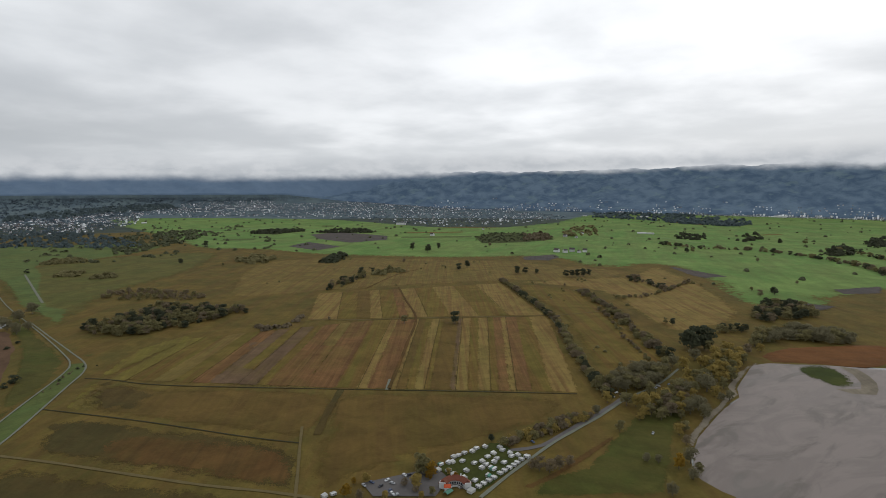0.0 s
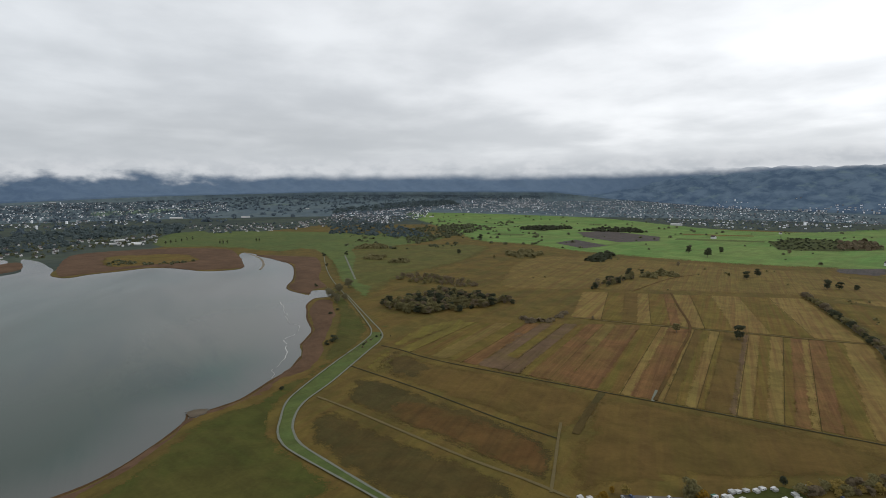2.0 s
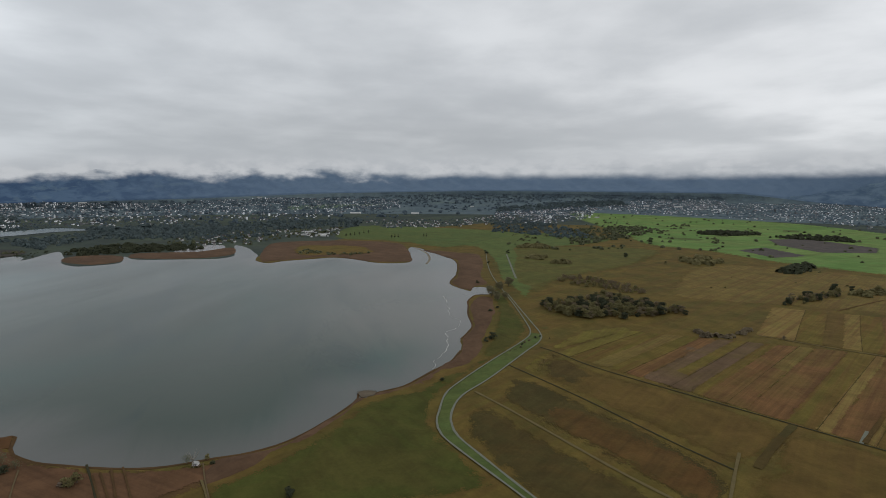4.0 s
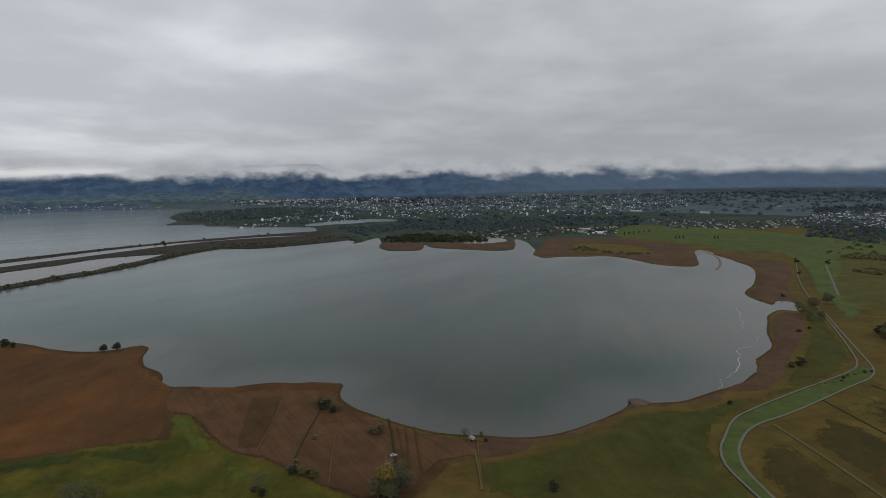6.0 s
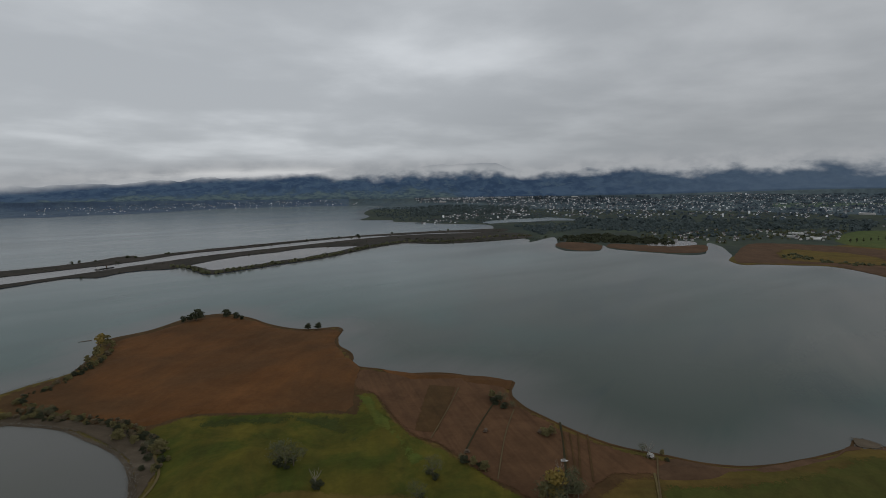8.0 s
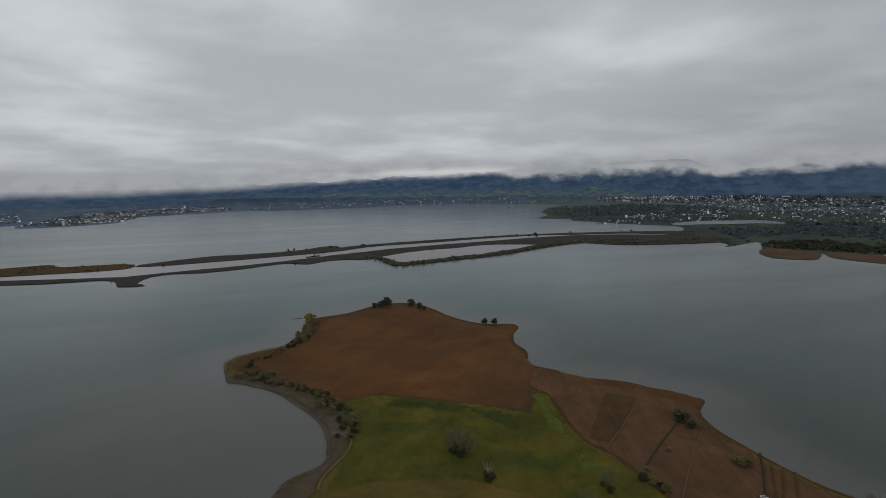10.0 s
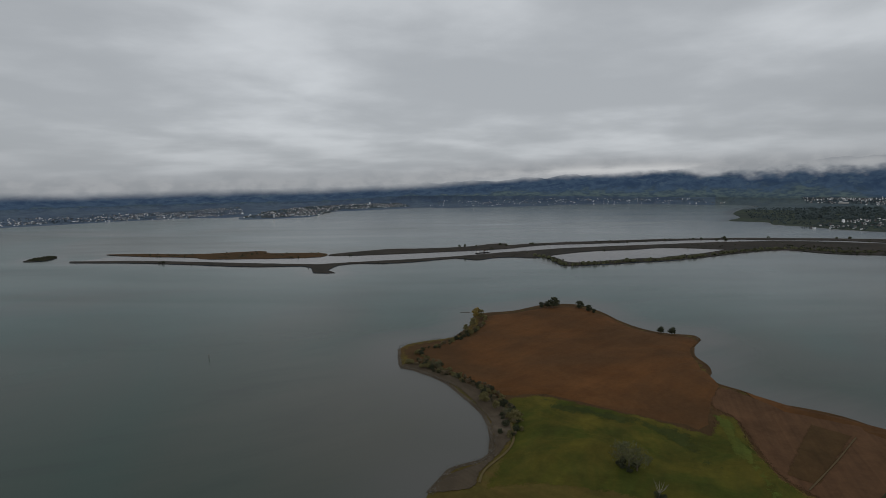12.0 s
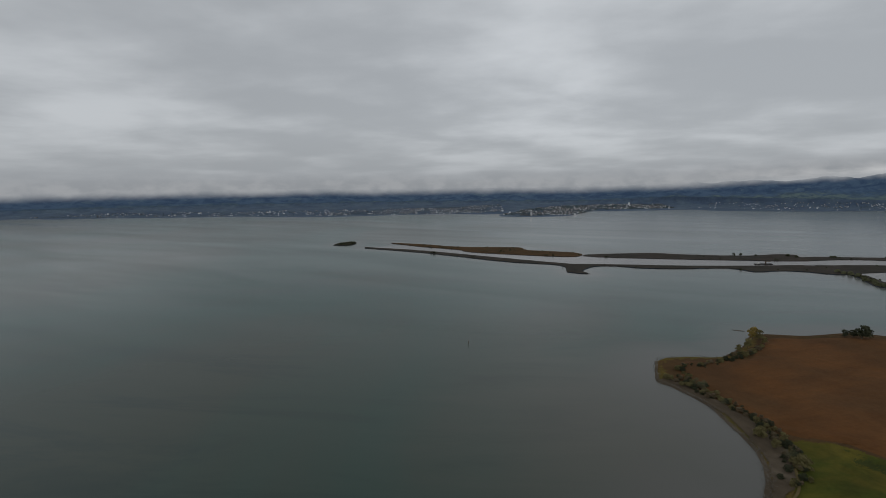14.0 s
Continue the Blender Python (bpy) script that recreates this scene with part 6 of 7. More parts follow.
hedge(SHRUB_LINE, 3.0, 4.4, ("dark", "brown", "olive", "dark"), 3.8, "dark scrub along the headland shore")
hedge(DYKE_SCRUB, 9, 2.6, ("dark", "brown"), 1.2, "low dark scrub between the dyke roads")
hedge(HEDGE_F, 9, 7, ("olive", "brown"), 3)


def clumps(name, places, heights, material, label, bits=12, flat=1.0, category="trees"):
    """Distant trees joined into one mass of leaf clumps."""
    verts, faces = [], []
    at, s = laid(places, 0.4)
    heights = np.asarray(heights)[:len(s)] * s
    for c, h in zip(at, heights):
        n = rng.normal(size=(bits, 3))
        n /= np.linalg.norm(n, axis=1)[:, None]
        n[:, 2] = np.abs(n[:, 2])
        p = c + n * h * np.array([0.62 * flat, 0.62 * flat, 0.86])
        a = rng.normal(size=(bits, 3))
        a = np.cross(n, a)
        a /= np.linalg.norm(a, axis=1)[:, None]
        b = np.cross(a, n)
        q = h * 0.36 * rng.uniform(0.7, 1.3, (bits, 1))
        base = len(verts)
        verts += list(np.stack([p - a * q - b * q, p + a * q - b * q * 0.8, p + a * q * 0.8 + b * q, p - a * q * 0.9 + b * q], 1).reshape(-1, 3))
        faces += [(base + 4 * k, base + 4 * k + 1, base + 4 * k + 2, base + 4 * k + 3) for k in range(bits)]
    return tagged(linked(name, verts, faces, material), label, category, kind="stuff")


def off_pond(places):
    """The plan places at which a tree or house would neither stand in the lagoon nor close before it."""
    q = np.atleast_2d(np.array(places, float))
    d = (q - CENTRE) / np.hypot(*(q - CENTRE).T)[:, None]
    bad = np.zeros(len(q), bool)
    for k in (0, 40, 80, 120, 160, 200):
        bad |= inside(q + d * k, pond)
    return list(q[~bad])


def dry(places):
    """The plan places that lie on land."""
    q = np.atleast_2d(np.array(places, float))
    land = ~inside(q, smooth(SHORE, True, 12, 3.0))
    for dam in DAMS:
        land |= inside(q, smooth(dam, True, 20, 4.0, 3))
    return list(q[land])


pond = np.array(POND_ARM, float)
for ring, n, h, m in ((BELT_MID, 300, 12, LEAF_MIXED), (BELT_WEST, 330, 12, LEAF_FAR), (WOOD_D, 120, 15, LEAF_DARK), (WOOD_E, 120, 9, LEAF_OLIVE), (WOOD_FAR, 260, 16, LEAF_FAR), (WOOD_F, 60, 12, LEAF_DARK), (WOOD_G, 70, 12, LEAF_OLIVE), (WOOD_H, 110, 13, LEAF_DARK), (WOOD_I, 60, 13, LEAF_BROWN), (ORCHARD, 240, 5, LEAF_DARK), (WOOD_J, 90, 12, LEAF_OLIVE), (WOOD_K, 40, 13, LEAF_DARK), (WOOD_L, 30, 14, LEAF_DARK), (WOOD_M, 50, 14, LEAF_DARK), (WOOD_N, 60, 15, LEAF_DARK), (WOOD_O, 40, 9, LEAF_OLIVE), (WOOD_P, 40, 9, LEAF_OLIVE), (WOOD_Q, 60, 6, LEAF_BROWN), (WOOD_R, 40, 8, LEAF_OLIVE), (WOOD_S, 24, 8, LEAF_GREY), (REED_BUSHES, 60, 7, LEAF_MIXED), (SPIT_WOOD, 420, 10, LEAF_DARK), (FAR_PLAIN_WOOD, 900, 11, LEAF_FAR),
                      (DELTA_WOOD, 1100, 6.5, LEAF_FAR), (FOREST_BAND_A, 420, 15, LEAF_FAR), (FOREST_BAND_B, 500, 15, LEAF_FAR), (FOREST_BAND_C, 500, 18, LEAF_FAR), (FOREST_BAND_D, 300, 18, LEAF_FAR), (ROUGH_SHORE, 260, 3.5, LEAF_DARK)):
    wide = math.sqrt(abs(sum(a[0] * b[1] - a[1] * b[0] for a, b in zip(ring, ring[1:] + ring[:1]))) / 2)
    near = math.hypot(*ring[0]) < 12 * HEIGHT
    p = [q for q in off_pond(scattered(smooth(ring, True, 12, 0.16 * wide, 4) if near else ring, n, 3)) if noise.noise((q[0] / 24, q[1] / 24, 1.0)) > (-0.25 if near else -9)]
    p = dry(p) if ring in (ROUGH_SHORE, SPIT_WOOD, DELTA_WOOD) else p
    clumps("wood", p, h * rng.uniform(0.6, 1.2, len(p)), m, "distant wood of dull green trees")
for ring, n in ((BLOCK_NORTH, 30), (BLOCK_RIGHT_A, 20), (BLOCK_RIGHT_B, 20)):
    p = [q for q in scattered(ring, 6 * n, 4) if noise.noise((q[0] / 60, q[1] / 60, 2.0)) > 0.22]
    clumps("field_scrub", p, rng.uniform(1.5, 5, len(p)), LEAF_OLIVE, "loose scrub scattered over the wet meadow", 14, 1.2)
p = [q for q in scattered(LEFT_SCRUB, 900, 4) if noise.noise((q[0] / 90, q[1] / 60, 4.0)) > 0.2]
clumps("field_scrub", p, rng.uniform(3, 10, len(p)), LEAF_MIXED, "loose dark trees at the edge of the pastures", 14, 1.1)
p = scattered(GREEN_FAR, 420, 12)
clumps("field_trees", p, rng.uniform(4, 11, len(p)), LEAF_MIXED, "scattered trees over the green pastures")
p = smooth(LAGOON_TREES, False, 7) + rng.normal(0, 4, (len(smooth(LAGOON_TREES, False, 7)), 2))
p = dry(p)
clumps("bank_trees", p, rng.uniform(3, 9, len(p)), LEAF_MIXED, "line of low trees on the lagoon bank")
for dam in DAMS:
    p = [q for q in scattered(dam, 170, 4) if noise.noise((q[0] / 70, q[1] / 70, 6.0)) > -0.1]
    clumps("dam_scrub", p, rng.uniform(1.2, 4.2, len(p)), LEAF_DARK, "low dull scrub on the stone dam", 10)
clumps("dam_trees", DAM_TREES, rng.uniform(4, 8, len(DAM_TREES)), LEAF_DARK, "a few dark trees on the river dams")
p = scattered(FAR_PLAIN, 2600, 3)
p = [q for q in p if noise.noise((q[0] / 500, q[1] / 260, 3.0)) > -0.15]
clumps("far_trees", off_pond(p), rng.uniform(9, 22, len(p)), LEAF_SHORE, "far tree rows and woods over the plain, hazed in colour", 9, 1.3)
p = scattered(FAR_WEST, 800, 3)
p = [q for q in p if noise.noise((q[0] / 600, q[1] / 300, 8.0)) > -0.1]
clumps("far_trees", p, rng.uniform(6, 15, len(p)), LEAF_SHORE, "far tree rows and woods over the plain, hazed in colour", 9, 1.3)
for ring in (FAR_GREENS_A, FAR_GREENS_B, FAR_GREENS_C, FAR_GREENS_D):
    field(ring, FAR_GREEN, 1.0, "pale green meadow far out on the plain, haze in its colour", soft=True)


# ---- buildings, caravans, cars ----
def box(bm, x0, x1, y0, y1, z0, z1, taper=0.0, material=0):
    """A box whose top is drawn in by taper; returns its faces."""
    lo = [bm.verts.new(v) for v in ((x0, y0, z0), (x1, y0, z0), (x1, y1, z0), (x0, y1, z0))]
    hi = [bm.verts.new(v) for v in ((x0 + taper, y0 + taper, z1), (x1 - taper, y0 + taper, z1), (x1 - taper, y1 - taper, z1), (x0 + taper, y1 - taper, z1))]
    made = [bm.faces.new(lo[::-1]), bm.faces.new(hi)] + [bm.faces.new((lo[k], lo[(k + 1) % 4], hi[(k + 1) % 4], hi[k])) for k in range(4)]
    for f in made:
        f.material_index = material
    return made


def wheel_mesh(bm, x, y, r, w):
    bmesh.ops.create_cone(bm, cap_ends=True, segments=10, radius1=r, radius2=r, depth=w, matrix=Matrix.Translation((x, y, r)) @ Matrix.Rotation(math.pi / 2, 4, "X"))


def rim_mesh(bm, x, y, r, w):
    """A dished wheel rim that stands a little out of its tyre."""
    side = 1 if y > 0 else -1
    bmesh.ops.create_cone(bm, cap_ends=True, segments=10, radius1=0.62 * r, radius2=0.5 * r, depth=w, matrix=Matrix.Translation((x, y + side * 0.02, r)) @ Matrix.Rotation(-side * math.pi / 2, 4, "X"))


def part_box(name, parent, material, dims, label="", bevel=0.0, taper=0.0):
    bm = bmesh.new()
    box(bm, *dims, taper)
    if bevel:
        bmesh.ops.bevel(bm, geom=bm.edges[:], offset=bevel, segments=2, affect="EDGES", profile=0.6)
    return part(name, bm, material, parent, label)


def gable(bm, x0, x1, y0, y1, z0, z1, over=0.4, thick=0.25):
    """A pitched roof with its ridge along x, a slab with eaves."""
    ym = (y0 + y1) / 2
    rim = [(x0 - over, y0 - over, z0 - 0.2), (x1 + over, y0 - over, z0 - 0.2), (x1 + over, ym, z1), (x0 - over, ym, z1), (x1 + over, y1 + over, z0 - 0.2), (x0 - over, y1 + over, z0 - 0.2)]
    top = [bm.verts.new((x, y, z + thick)) for x, y, z in rim]
    low = [bm.verts.new(v) for v in rim]
    for s in (top, low[::1]):
        bm.faces.new((s[0], s[1], s[2], s[3]))
        bm.faces.new((s[3], s[2], s[4], s[5]))
    for a, b in ((0, 1), (1, 2), (2, 4), (4, 5), (5, 3), (3, 0)):
        bm.faces.new((low[a], low[b], top[b], top[a]))
    bmesh.ops.recalc_face_normals(bm, faces=bm.faces[:])


def gabled_walls(bm, x0, x1, y0, y1, z1, ridge):
    """Walls with gable ends."""
    ym = (y0 + y1) / 2
    v = [bm.verts.new(p) for p in ((x0, y0, 0), (x1, y0, 0), (x1, y1, 0), (x0, y1, 0), (x0, y0, z1), (x1, y0, z1), (x1, y1, z1), (x0, y1, z1), (x1, ym, ridge), (x0, ym, ridge))]
    for f in ((0, 1, 5, 4), (2, 3, 7, 6), (1, 2, 6, 8, 5), (3, 0, 4, 9, 7), (3, 2, 1, 0)):
        bm.faces.new([v[k] for k in f])


def stand(ob, x, y, turn, z=GROUND_Z, size=1.0):
    at, s = laid([(x, y)], z)
    ob.matrix_basis = Matrix.Translation(at[0]) @ Matrix.Rotation(turn, 4, "Z") @ Matrix.Diagonal((s[0] * size, s[0] * size, s[0] * size, 1))
    return ob


def build_caravan(awning, label):
    van = new("caravan")
    part_box("body", van, WHITE, (-2.6, 2.6, -1.1, 1.1, 0.45, 2.7), "white caravan body", 0.22)
    part_box("window", van, GLASS, (-1.9, -0.6, -1.125, -1.08, 1.3, 2.0))
    part_box("window", van, GLASS, (0.7, 1.9, -1.125, -1.08, 1.3, 2.0))
    part_box("front_window", van, GLASS, (2.57, 2.63, -0.7, 0.7, 1.4, 2.0))
    part_box("hitch", van, TIMBER, (2.5, 3.5, -0.08, 0.08, 0.4, 0.55))
    for y in (-1.0, 1.0):
        bm = bmesh.new()
        wheel_mesh(bm, 0.1, y, 0.36, 0.2)
        wheel = part("wheel", bm, TYRE, van)
        bm = bmesh.new()
        rim_mesh(bm, 0.1, y, 0.36, 0.2)
        part("rim", bm, RIM, wheel, "pale steel rim")
    bm = bmesh.new()
    rim = [(-2.4, 1.12, 2.55), (2.4, 1.12, 2.55), (2.4, 3.9, 2.05), (-2.4, 3.9, 2.05)]
    top = [bm.verts.new(p) for p in rim]
    low = [bm.verts.new((x, y, 0)) for x, y, z in rim]
    bm.faces.new(top)
    for a, b in ((1, 2), (2, 3), (3, 0)):
        bm.faces.new((top[a], low[a], low[b], top[b]))
    bmesh.ops.recalc_face_normals(bm, faces=bm.faces[:])
    part("awning", bm, awning, van, "canvas awning tent")
    return tagged(van, label, "caravan", "caravans of the camp")


road = np.array(CAMP_ROAD[1], float) - np.array(CAMP_ROAD[3], float)
ALONG = math.atan2(road[1], road[0])
van_a = build_caravan(CANVAS, "white caravan with a pale awning on the grass")
van_b = build_caravan(CANVAS_GREEN, "white caravan with a green awning on the grass")
for i, (x, y) in enumerate(CARAVANS_ROAD + CARAVANS_INNER):
    src = van_b if i in (26, 27, 40) else van_a
    turn = ALONG + math.pi / 2 + rng.normal(0, 0.05) if i < 11 else ALONG + (0 if i % 2 else math.pi) + rng.normal(0, 0.08)
    at, s = laid([(x, y)], GROUND_Z + 0.4)
    if i in (0, 26):
        stand(src, x, y, turn, GROUND_Z + 0.4, 0.86)
    else:
        copy_thing(src, Matrix.Translation(at[0]) @ Matrix.Rotation(turn, 4, "Z") @ Matrix.Scale(0.86, 4))


def build_car(paint, label):
    car = new("car")
    bm = bmesh.new()
    outline = [(-2.1, 0.35), (-2.1, 0.85), (-1.9, 0.95), (-1.5, 1.42), (0.3, 1.45), (1.0, 0.98), (1.95, 0.85), (2.1, 0.6), (2.1, 0.35)]
    for y, s in ((-0.85, 1.0), (0.85, 1.0)):
        [bm.verts.new((x, y * (0.86 if z > 1.1 else 1), z)) for x, z in outline]
    v = list(bm.verts)
    n = len(outline)
    bm.faces.new(v[:n])
    bm.faces.new(v[n:][::-1])
    for k in range(n):
        bm.faces.new((v[k], v[k + n], v[(k + 1) % n + n], v[(k + 1) % n]))
    bmesh.ops.recalc_face_normals(bm, faces=bm.faces[:])
    part("body", bm, paint, car)
    bm = bmesh.new()
    box(bm, -1.45, 0.45, -0.80, 0.80, 1.0, 1.36, 0.03)
    part("windows", bm, GLASS, car, "dark side windows")
    bm = bmesh.new()
    q = [bm.verts.new(p) for p in ((0.98, -0.66, 1.02), (0.98, 0.66, 1.02), (0.36, 0.62, 1.42), (0.36, -0.62, 1.42))]
    bm.faces.new(q)
    for w in q:
        w.co.x, w.co.z = w.co.x + 0.03, w.co.z + 0.03
    part("windscreen", bm, GLASS, car)
    for x in (-1.3, 1.3):
        for y in (-0.8, 0.8):
            bm = bmesh.new()
            wheel_mesh(bm, x, y, 0.33, 0.2)
            wheel = part("wheel", bm, TYRE, car)
            bm = bmesh.new()
            rim_mesh(bm, x, y, 0.33, 0.2)
            part("rim", bm, RIM, wheel, "silver rim")
    return tagged(car, label, "car", "parked cars")


car_kinds = [build_car(p, f"{n} parked car on gravel by the camp") for p, n in zip(PAINT, ("white", "silver", "dark", "blue"))]
for i, (x, y) in enumerate(CARS + CARS_FAR):
    turn = ALONG + math.pi / 2 * (i % 2) + rng.normal(0, 0.15)
    k = (0, 2, 1, 0, 3, 0, 1)[i % 7] if i > 3 else i
    at, s = laid([(x, y)], GROUND_Z + (0.62 if i < 13 else 0.35))
    m = Matrix.Translation(at[0]) @ Matrix.Rotation(turn, 4, "Z")
    if i < 4:
        car_kinds[i].matrix_basis = m
    else:
        copy_thing(car_kinds[k], m)


def arc(bm, rings, lo, hi, steps=14, caps=True):
    """A band bent round the z axis: rings of (radius, height) swept from one angle to the other."""
    rows = []
    for k in range(steps + 1):
        t = lo + (hi - lo) * k / steps
        rows.append([bm.verts.new((r * math.cos(t), r * math.sin(t), z)) for r, z in rings])
    for p, q in zip(rows, rows[1:]):
        for i in range(len(rings)):
            j = (i + 1) % len(rings)
            bm.faces.new((p[i], p[j], q[j], q[i]))
    if caps:
        bm.faces.new(rows[0])
        bm.faces.new(rows[-1][::-1])
    bmesh.ops.recalc_face_normals(bm, faces=bm.faces[:])


def build_restaurant():
    """A crescent house round a terrace, open towards the road."""
    house = new("restaurant")
    bm = bmesh.new()
    arc(bm, [(6.2, 0), (11.2, 0), (11.2, 3.6), (6.2, 3.6)], 0.15, 2.99)
    part("wall", bm, WHITE, house, "white rendered walls")
    bm = bmesh.new()
    arc(bm, [(5.5, 3.45), (12.0, 3.45), (12.0, 3.65), (8.7, 6.4), (5.5, 3.65)], 0.12, 3.02)
    part("roof", bm, TILES, house, "curved roof of red-brown tiles")
    bm = bmesh.new()
    arc(bm, [(3.6, 0.3), (5.9, 0.3), (5.9, 0.5), (3.6, 0.5)], 0.2, 2.9)
    part("terrace", bm, ASPHALT, house, "curved paved terrace")
    bm = bmesh.new()
    arc(bm, [(3.4, 0), (3.6, 0), (3.6, 1.3), (3.4, 1.3)], 0.2, 2.9)
    part("parapet", bm, WHITE, house, "low white terrace wall")
    for t in (0.2, 2.94):
        bm = bmesh.new()
        box(bm, -2.2, 2.2, -1.6, 1.6, 0, 4.6)
        bmesh.ops.transform(bm, matrix=Matrix.Rotation(t, 4, "Z") @ Matrix.Translation((9, 0, 0)), verts=bm.verts[:])
        part("end_wall", bm, WHITE, house, "white gabled end wall")
    part_box("annex", house, WHITE, (-7.5, -3.2, -2.5, 2.0, 0, 2.7))
    bm = bmesh.new()
    gable(bm, -7.5, -3.2, -2.5, 2.0, 2.8, 3.7)
    part("annex_roof", bm, TILES_NEW, house, "bright red annex roof")
    for k in range(9):
        t = 0.5 + 0.27 * k
        bm = bmesh.new()
        box(bm, -0.06, 0.06, -0.55, 0.55, 0.9, 2.5)
        bmesh.ops.transform(bm, matrix=Matrix.Rotation(t, 4, "Z") @ Matrix.Translation((6.2, 0, 0)), verts=bm.verts[:])
        part("window", bm, GLASS, house)
    for t in (1.1, 1.9):
        bm = bmesh.new()
        box(bm, -0.4, 0.4, -0.4, 0.4, 5.2, 7.4)
        bmesh.ops.transform(bm, matrix=Matrix.Rotation(t, 4, "Z") @ Matrix.Translation((8.7, 0, 0)), verts=bm.verts[:])
        part("chimney", bm, WHITE, house)
    return tagged(house, "white crescent restaurant with a red-brown tiled roof", "restaurant")


spot = np.array(RESTAURANT[0], float)
stand(build_restaurant(), *(spot - 5 * spot / np.hypot(*spot)), math.atan2(spot[1], spot[0]) - math.pi / 2, GROUND_Z + 0.3)
kiosk = new("kiosk")
part_box("wall", kiosk, WHITE, (-4, 4, -3, 3, 0, 2.8))
part_box("roof", kiosk, CANVAS, (-4.5, 4.5, -3.5, 3.5, 2.8, 3.05), "flat pale roof")
part_box("window", kiosk, GLASS, (-2, 2, -3.06, -2.97, 1, 2))
tagged(stand(kiosk, *RESTAURANT[2], ALONG, GROUND_Z + 0.3, 0.65), "small white flat-roofed camp kiosk", "kiosk")
tent = new("beer_tent")
bm = bmesh.new()
gable(bm, -5, 5, -3, 3, 2.4, 3.8)
part("roof", bm, CANVAS_GREEN, tent, "green canvas roof")
for x in (-4.5, 4.5):
    for y in (-2.8, 2.8):
        part_box("post", tent, TIMBER, (x - 0.08, x + 0.08, y - 0.08, y + 0.08, 0, 2.5))
tagged(stand(tent, *RESTAURANT[1], ALONG, GROUND_Z + 0.3, 0.6), "green garden pavilion beside the restaurant", "pavilion")

lot = np.array(PARKING, float)
for x, y in scattered(lot.mean(0) + (lot - lot.mean(0)) * 1.35, 16, 8):
    if all(math.hypot(x - a, y - b) > 4 for a, b in CARS + CARS_FAR + RESTAURANT):
        tree(str(rng.choice(("yellow", "olive", "brown", "gold"))), x, y, rng.uniform(5, 9), "camp trees")

HOUSE_KINDS = []
for w, d, e, r, roof in ((10, 8, 5.5, 9, ROOFS), (12, 9, 5.8, 9.5, ROOFS), (9, 9, 6, 8.5, ROOFS)):
    bm = bmesh.new()
    gabled_walls(bm, -w / 2, w / 2, -d / 2, d / 2, e, r)
    walls = bpy.data.meshes.new("wall")
    bm.to_mesh(walls)
    walls.materials.append(WHITE)
    bm.clear()
    gable(bm, -w / 2, w / 2, -d / 2, d / 2, e, r)
    tiles = bpy.data.meshes.new("roof")
    bm.to_mesh(tiles)
    tiles.materials.append(roof)
    bm.clear()
    box(bm, w * 0.2, w * 0.2 + 0.8, 0.4, 1.2, e, r + 1.2)
    stack = bpy.data.meshes.new("chimney")
    bm.to_mesh(stack)
    stack.materials.append(TILES)
    bm.free()
    HOUSE_KINDS.append((walls, tiles, stack))


def house(x, y, size, group, label):
    ob = new("house")
    for name, me in zip(("wall", "roof", "chimney"), HOUSE_KINDS[int(rng.integers(3))]):
        new(name, me).parent = ob
    stand(ob, x, y, rng.uniform(0, 3.14), 0.6, size * rng.uniform(0.8, 1.2))
    return tagged(ob, label, "house", group)


for x, y in scattered(HARBOUR_VILLAGE, 75, 11):
    house(x, y, 0.8, "harbour village", "pale village house by the harbour")
for x, y in scattered(VILLAGE, 110, 14):
    house(x, y, 0.9, "village at the bay", "pale village house with a pitched roof")
for ring, n in ((VILLAGE, 260), (HARBOUR_VILLAGE, 170)):
    p = scattered(ring, n, 5)
    clumps("village_trees", p, rng.uniform(5, 10, len(p)), LEAF_FAR if ring is VILLAGE else LEAF_MIXED, "garden trees between the village houses")
for x, y in FARM:
    house(x, y, 1.2, "farms", "farm building among green fields")


def hall(x, y, long, wide, high, label):
    ob = new("hall")
    part_box("wall", ob, WHITE, (-long / 2, long / 2, -wide / 2, wide / 2, 0, high))
    bm = bmesh.new()
    gable(bm, -long / 2, long / 2, -wide / 2, wide / 2, high, high + 1.6)
    part("roof", bm, WHITE, ob, "pale sheet roof")
    at = laid([(x, y)])[0][0]
    return tagged(stand(ob, x, y, math.atan2(at[1], at[0]) + math.pi / 2 + rng.uniform(-0.2, 0.2), 0.6), label, "hall", "halls")


for x, y in HALLS:
    hall(x, y, rng.uniform(24, 42), 16, 5, "long white hall with a pale roof")
for x, y in HALLS_FAR:
    hall(x, y, rng.uniform(45, 85), 36, 9, "large pale industrial hall in the town")


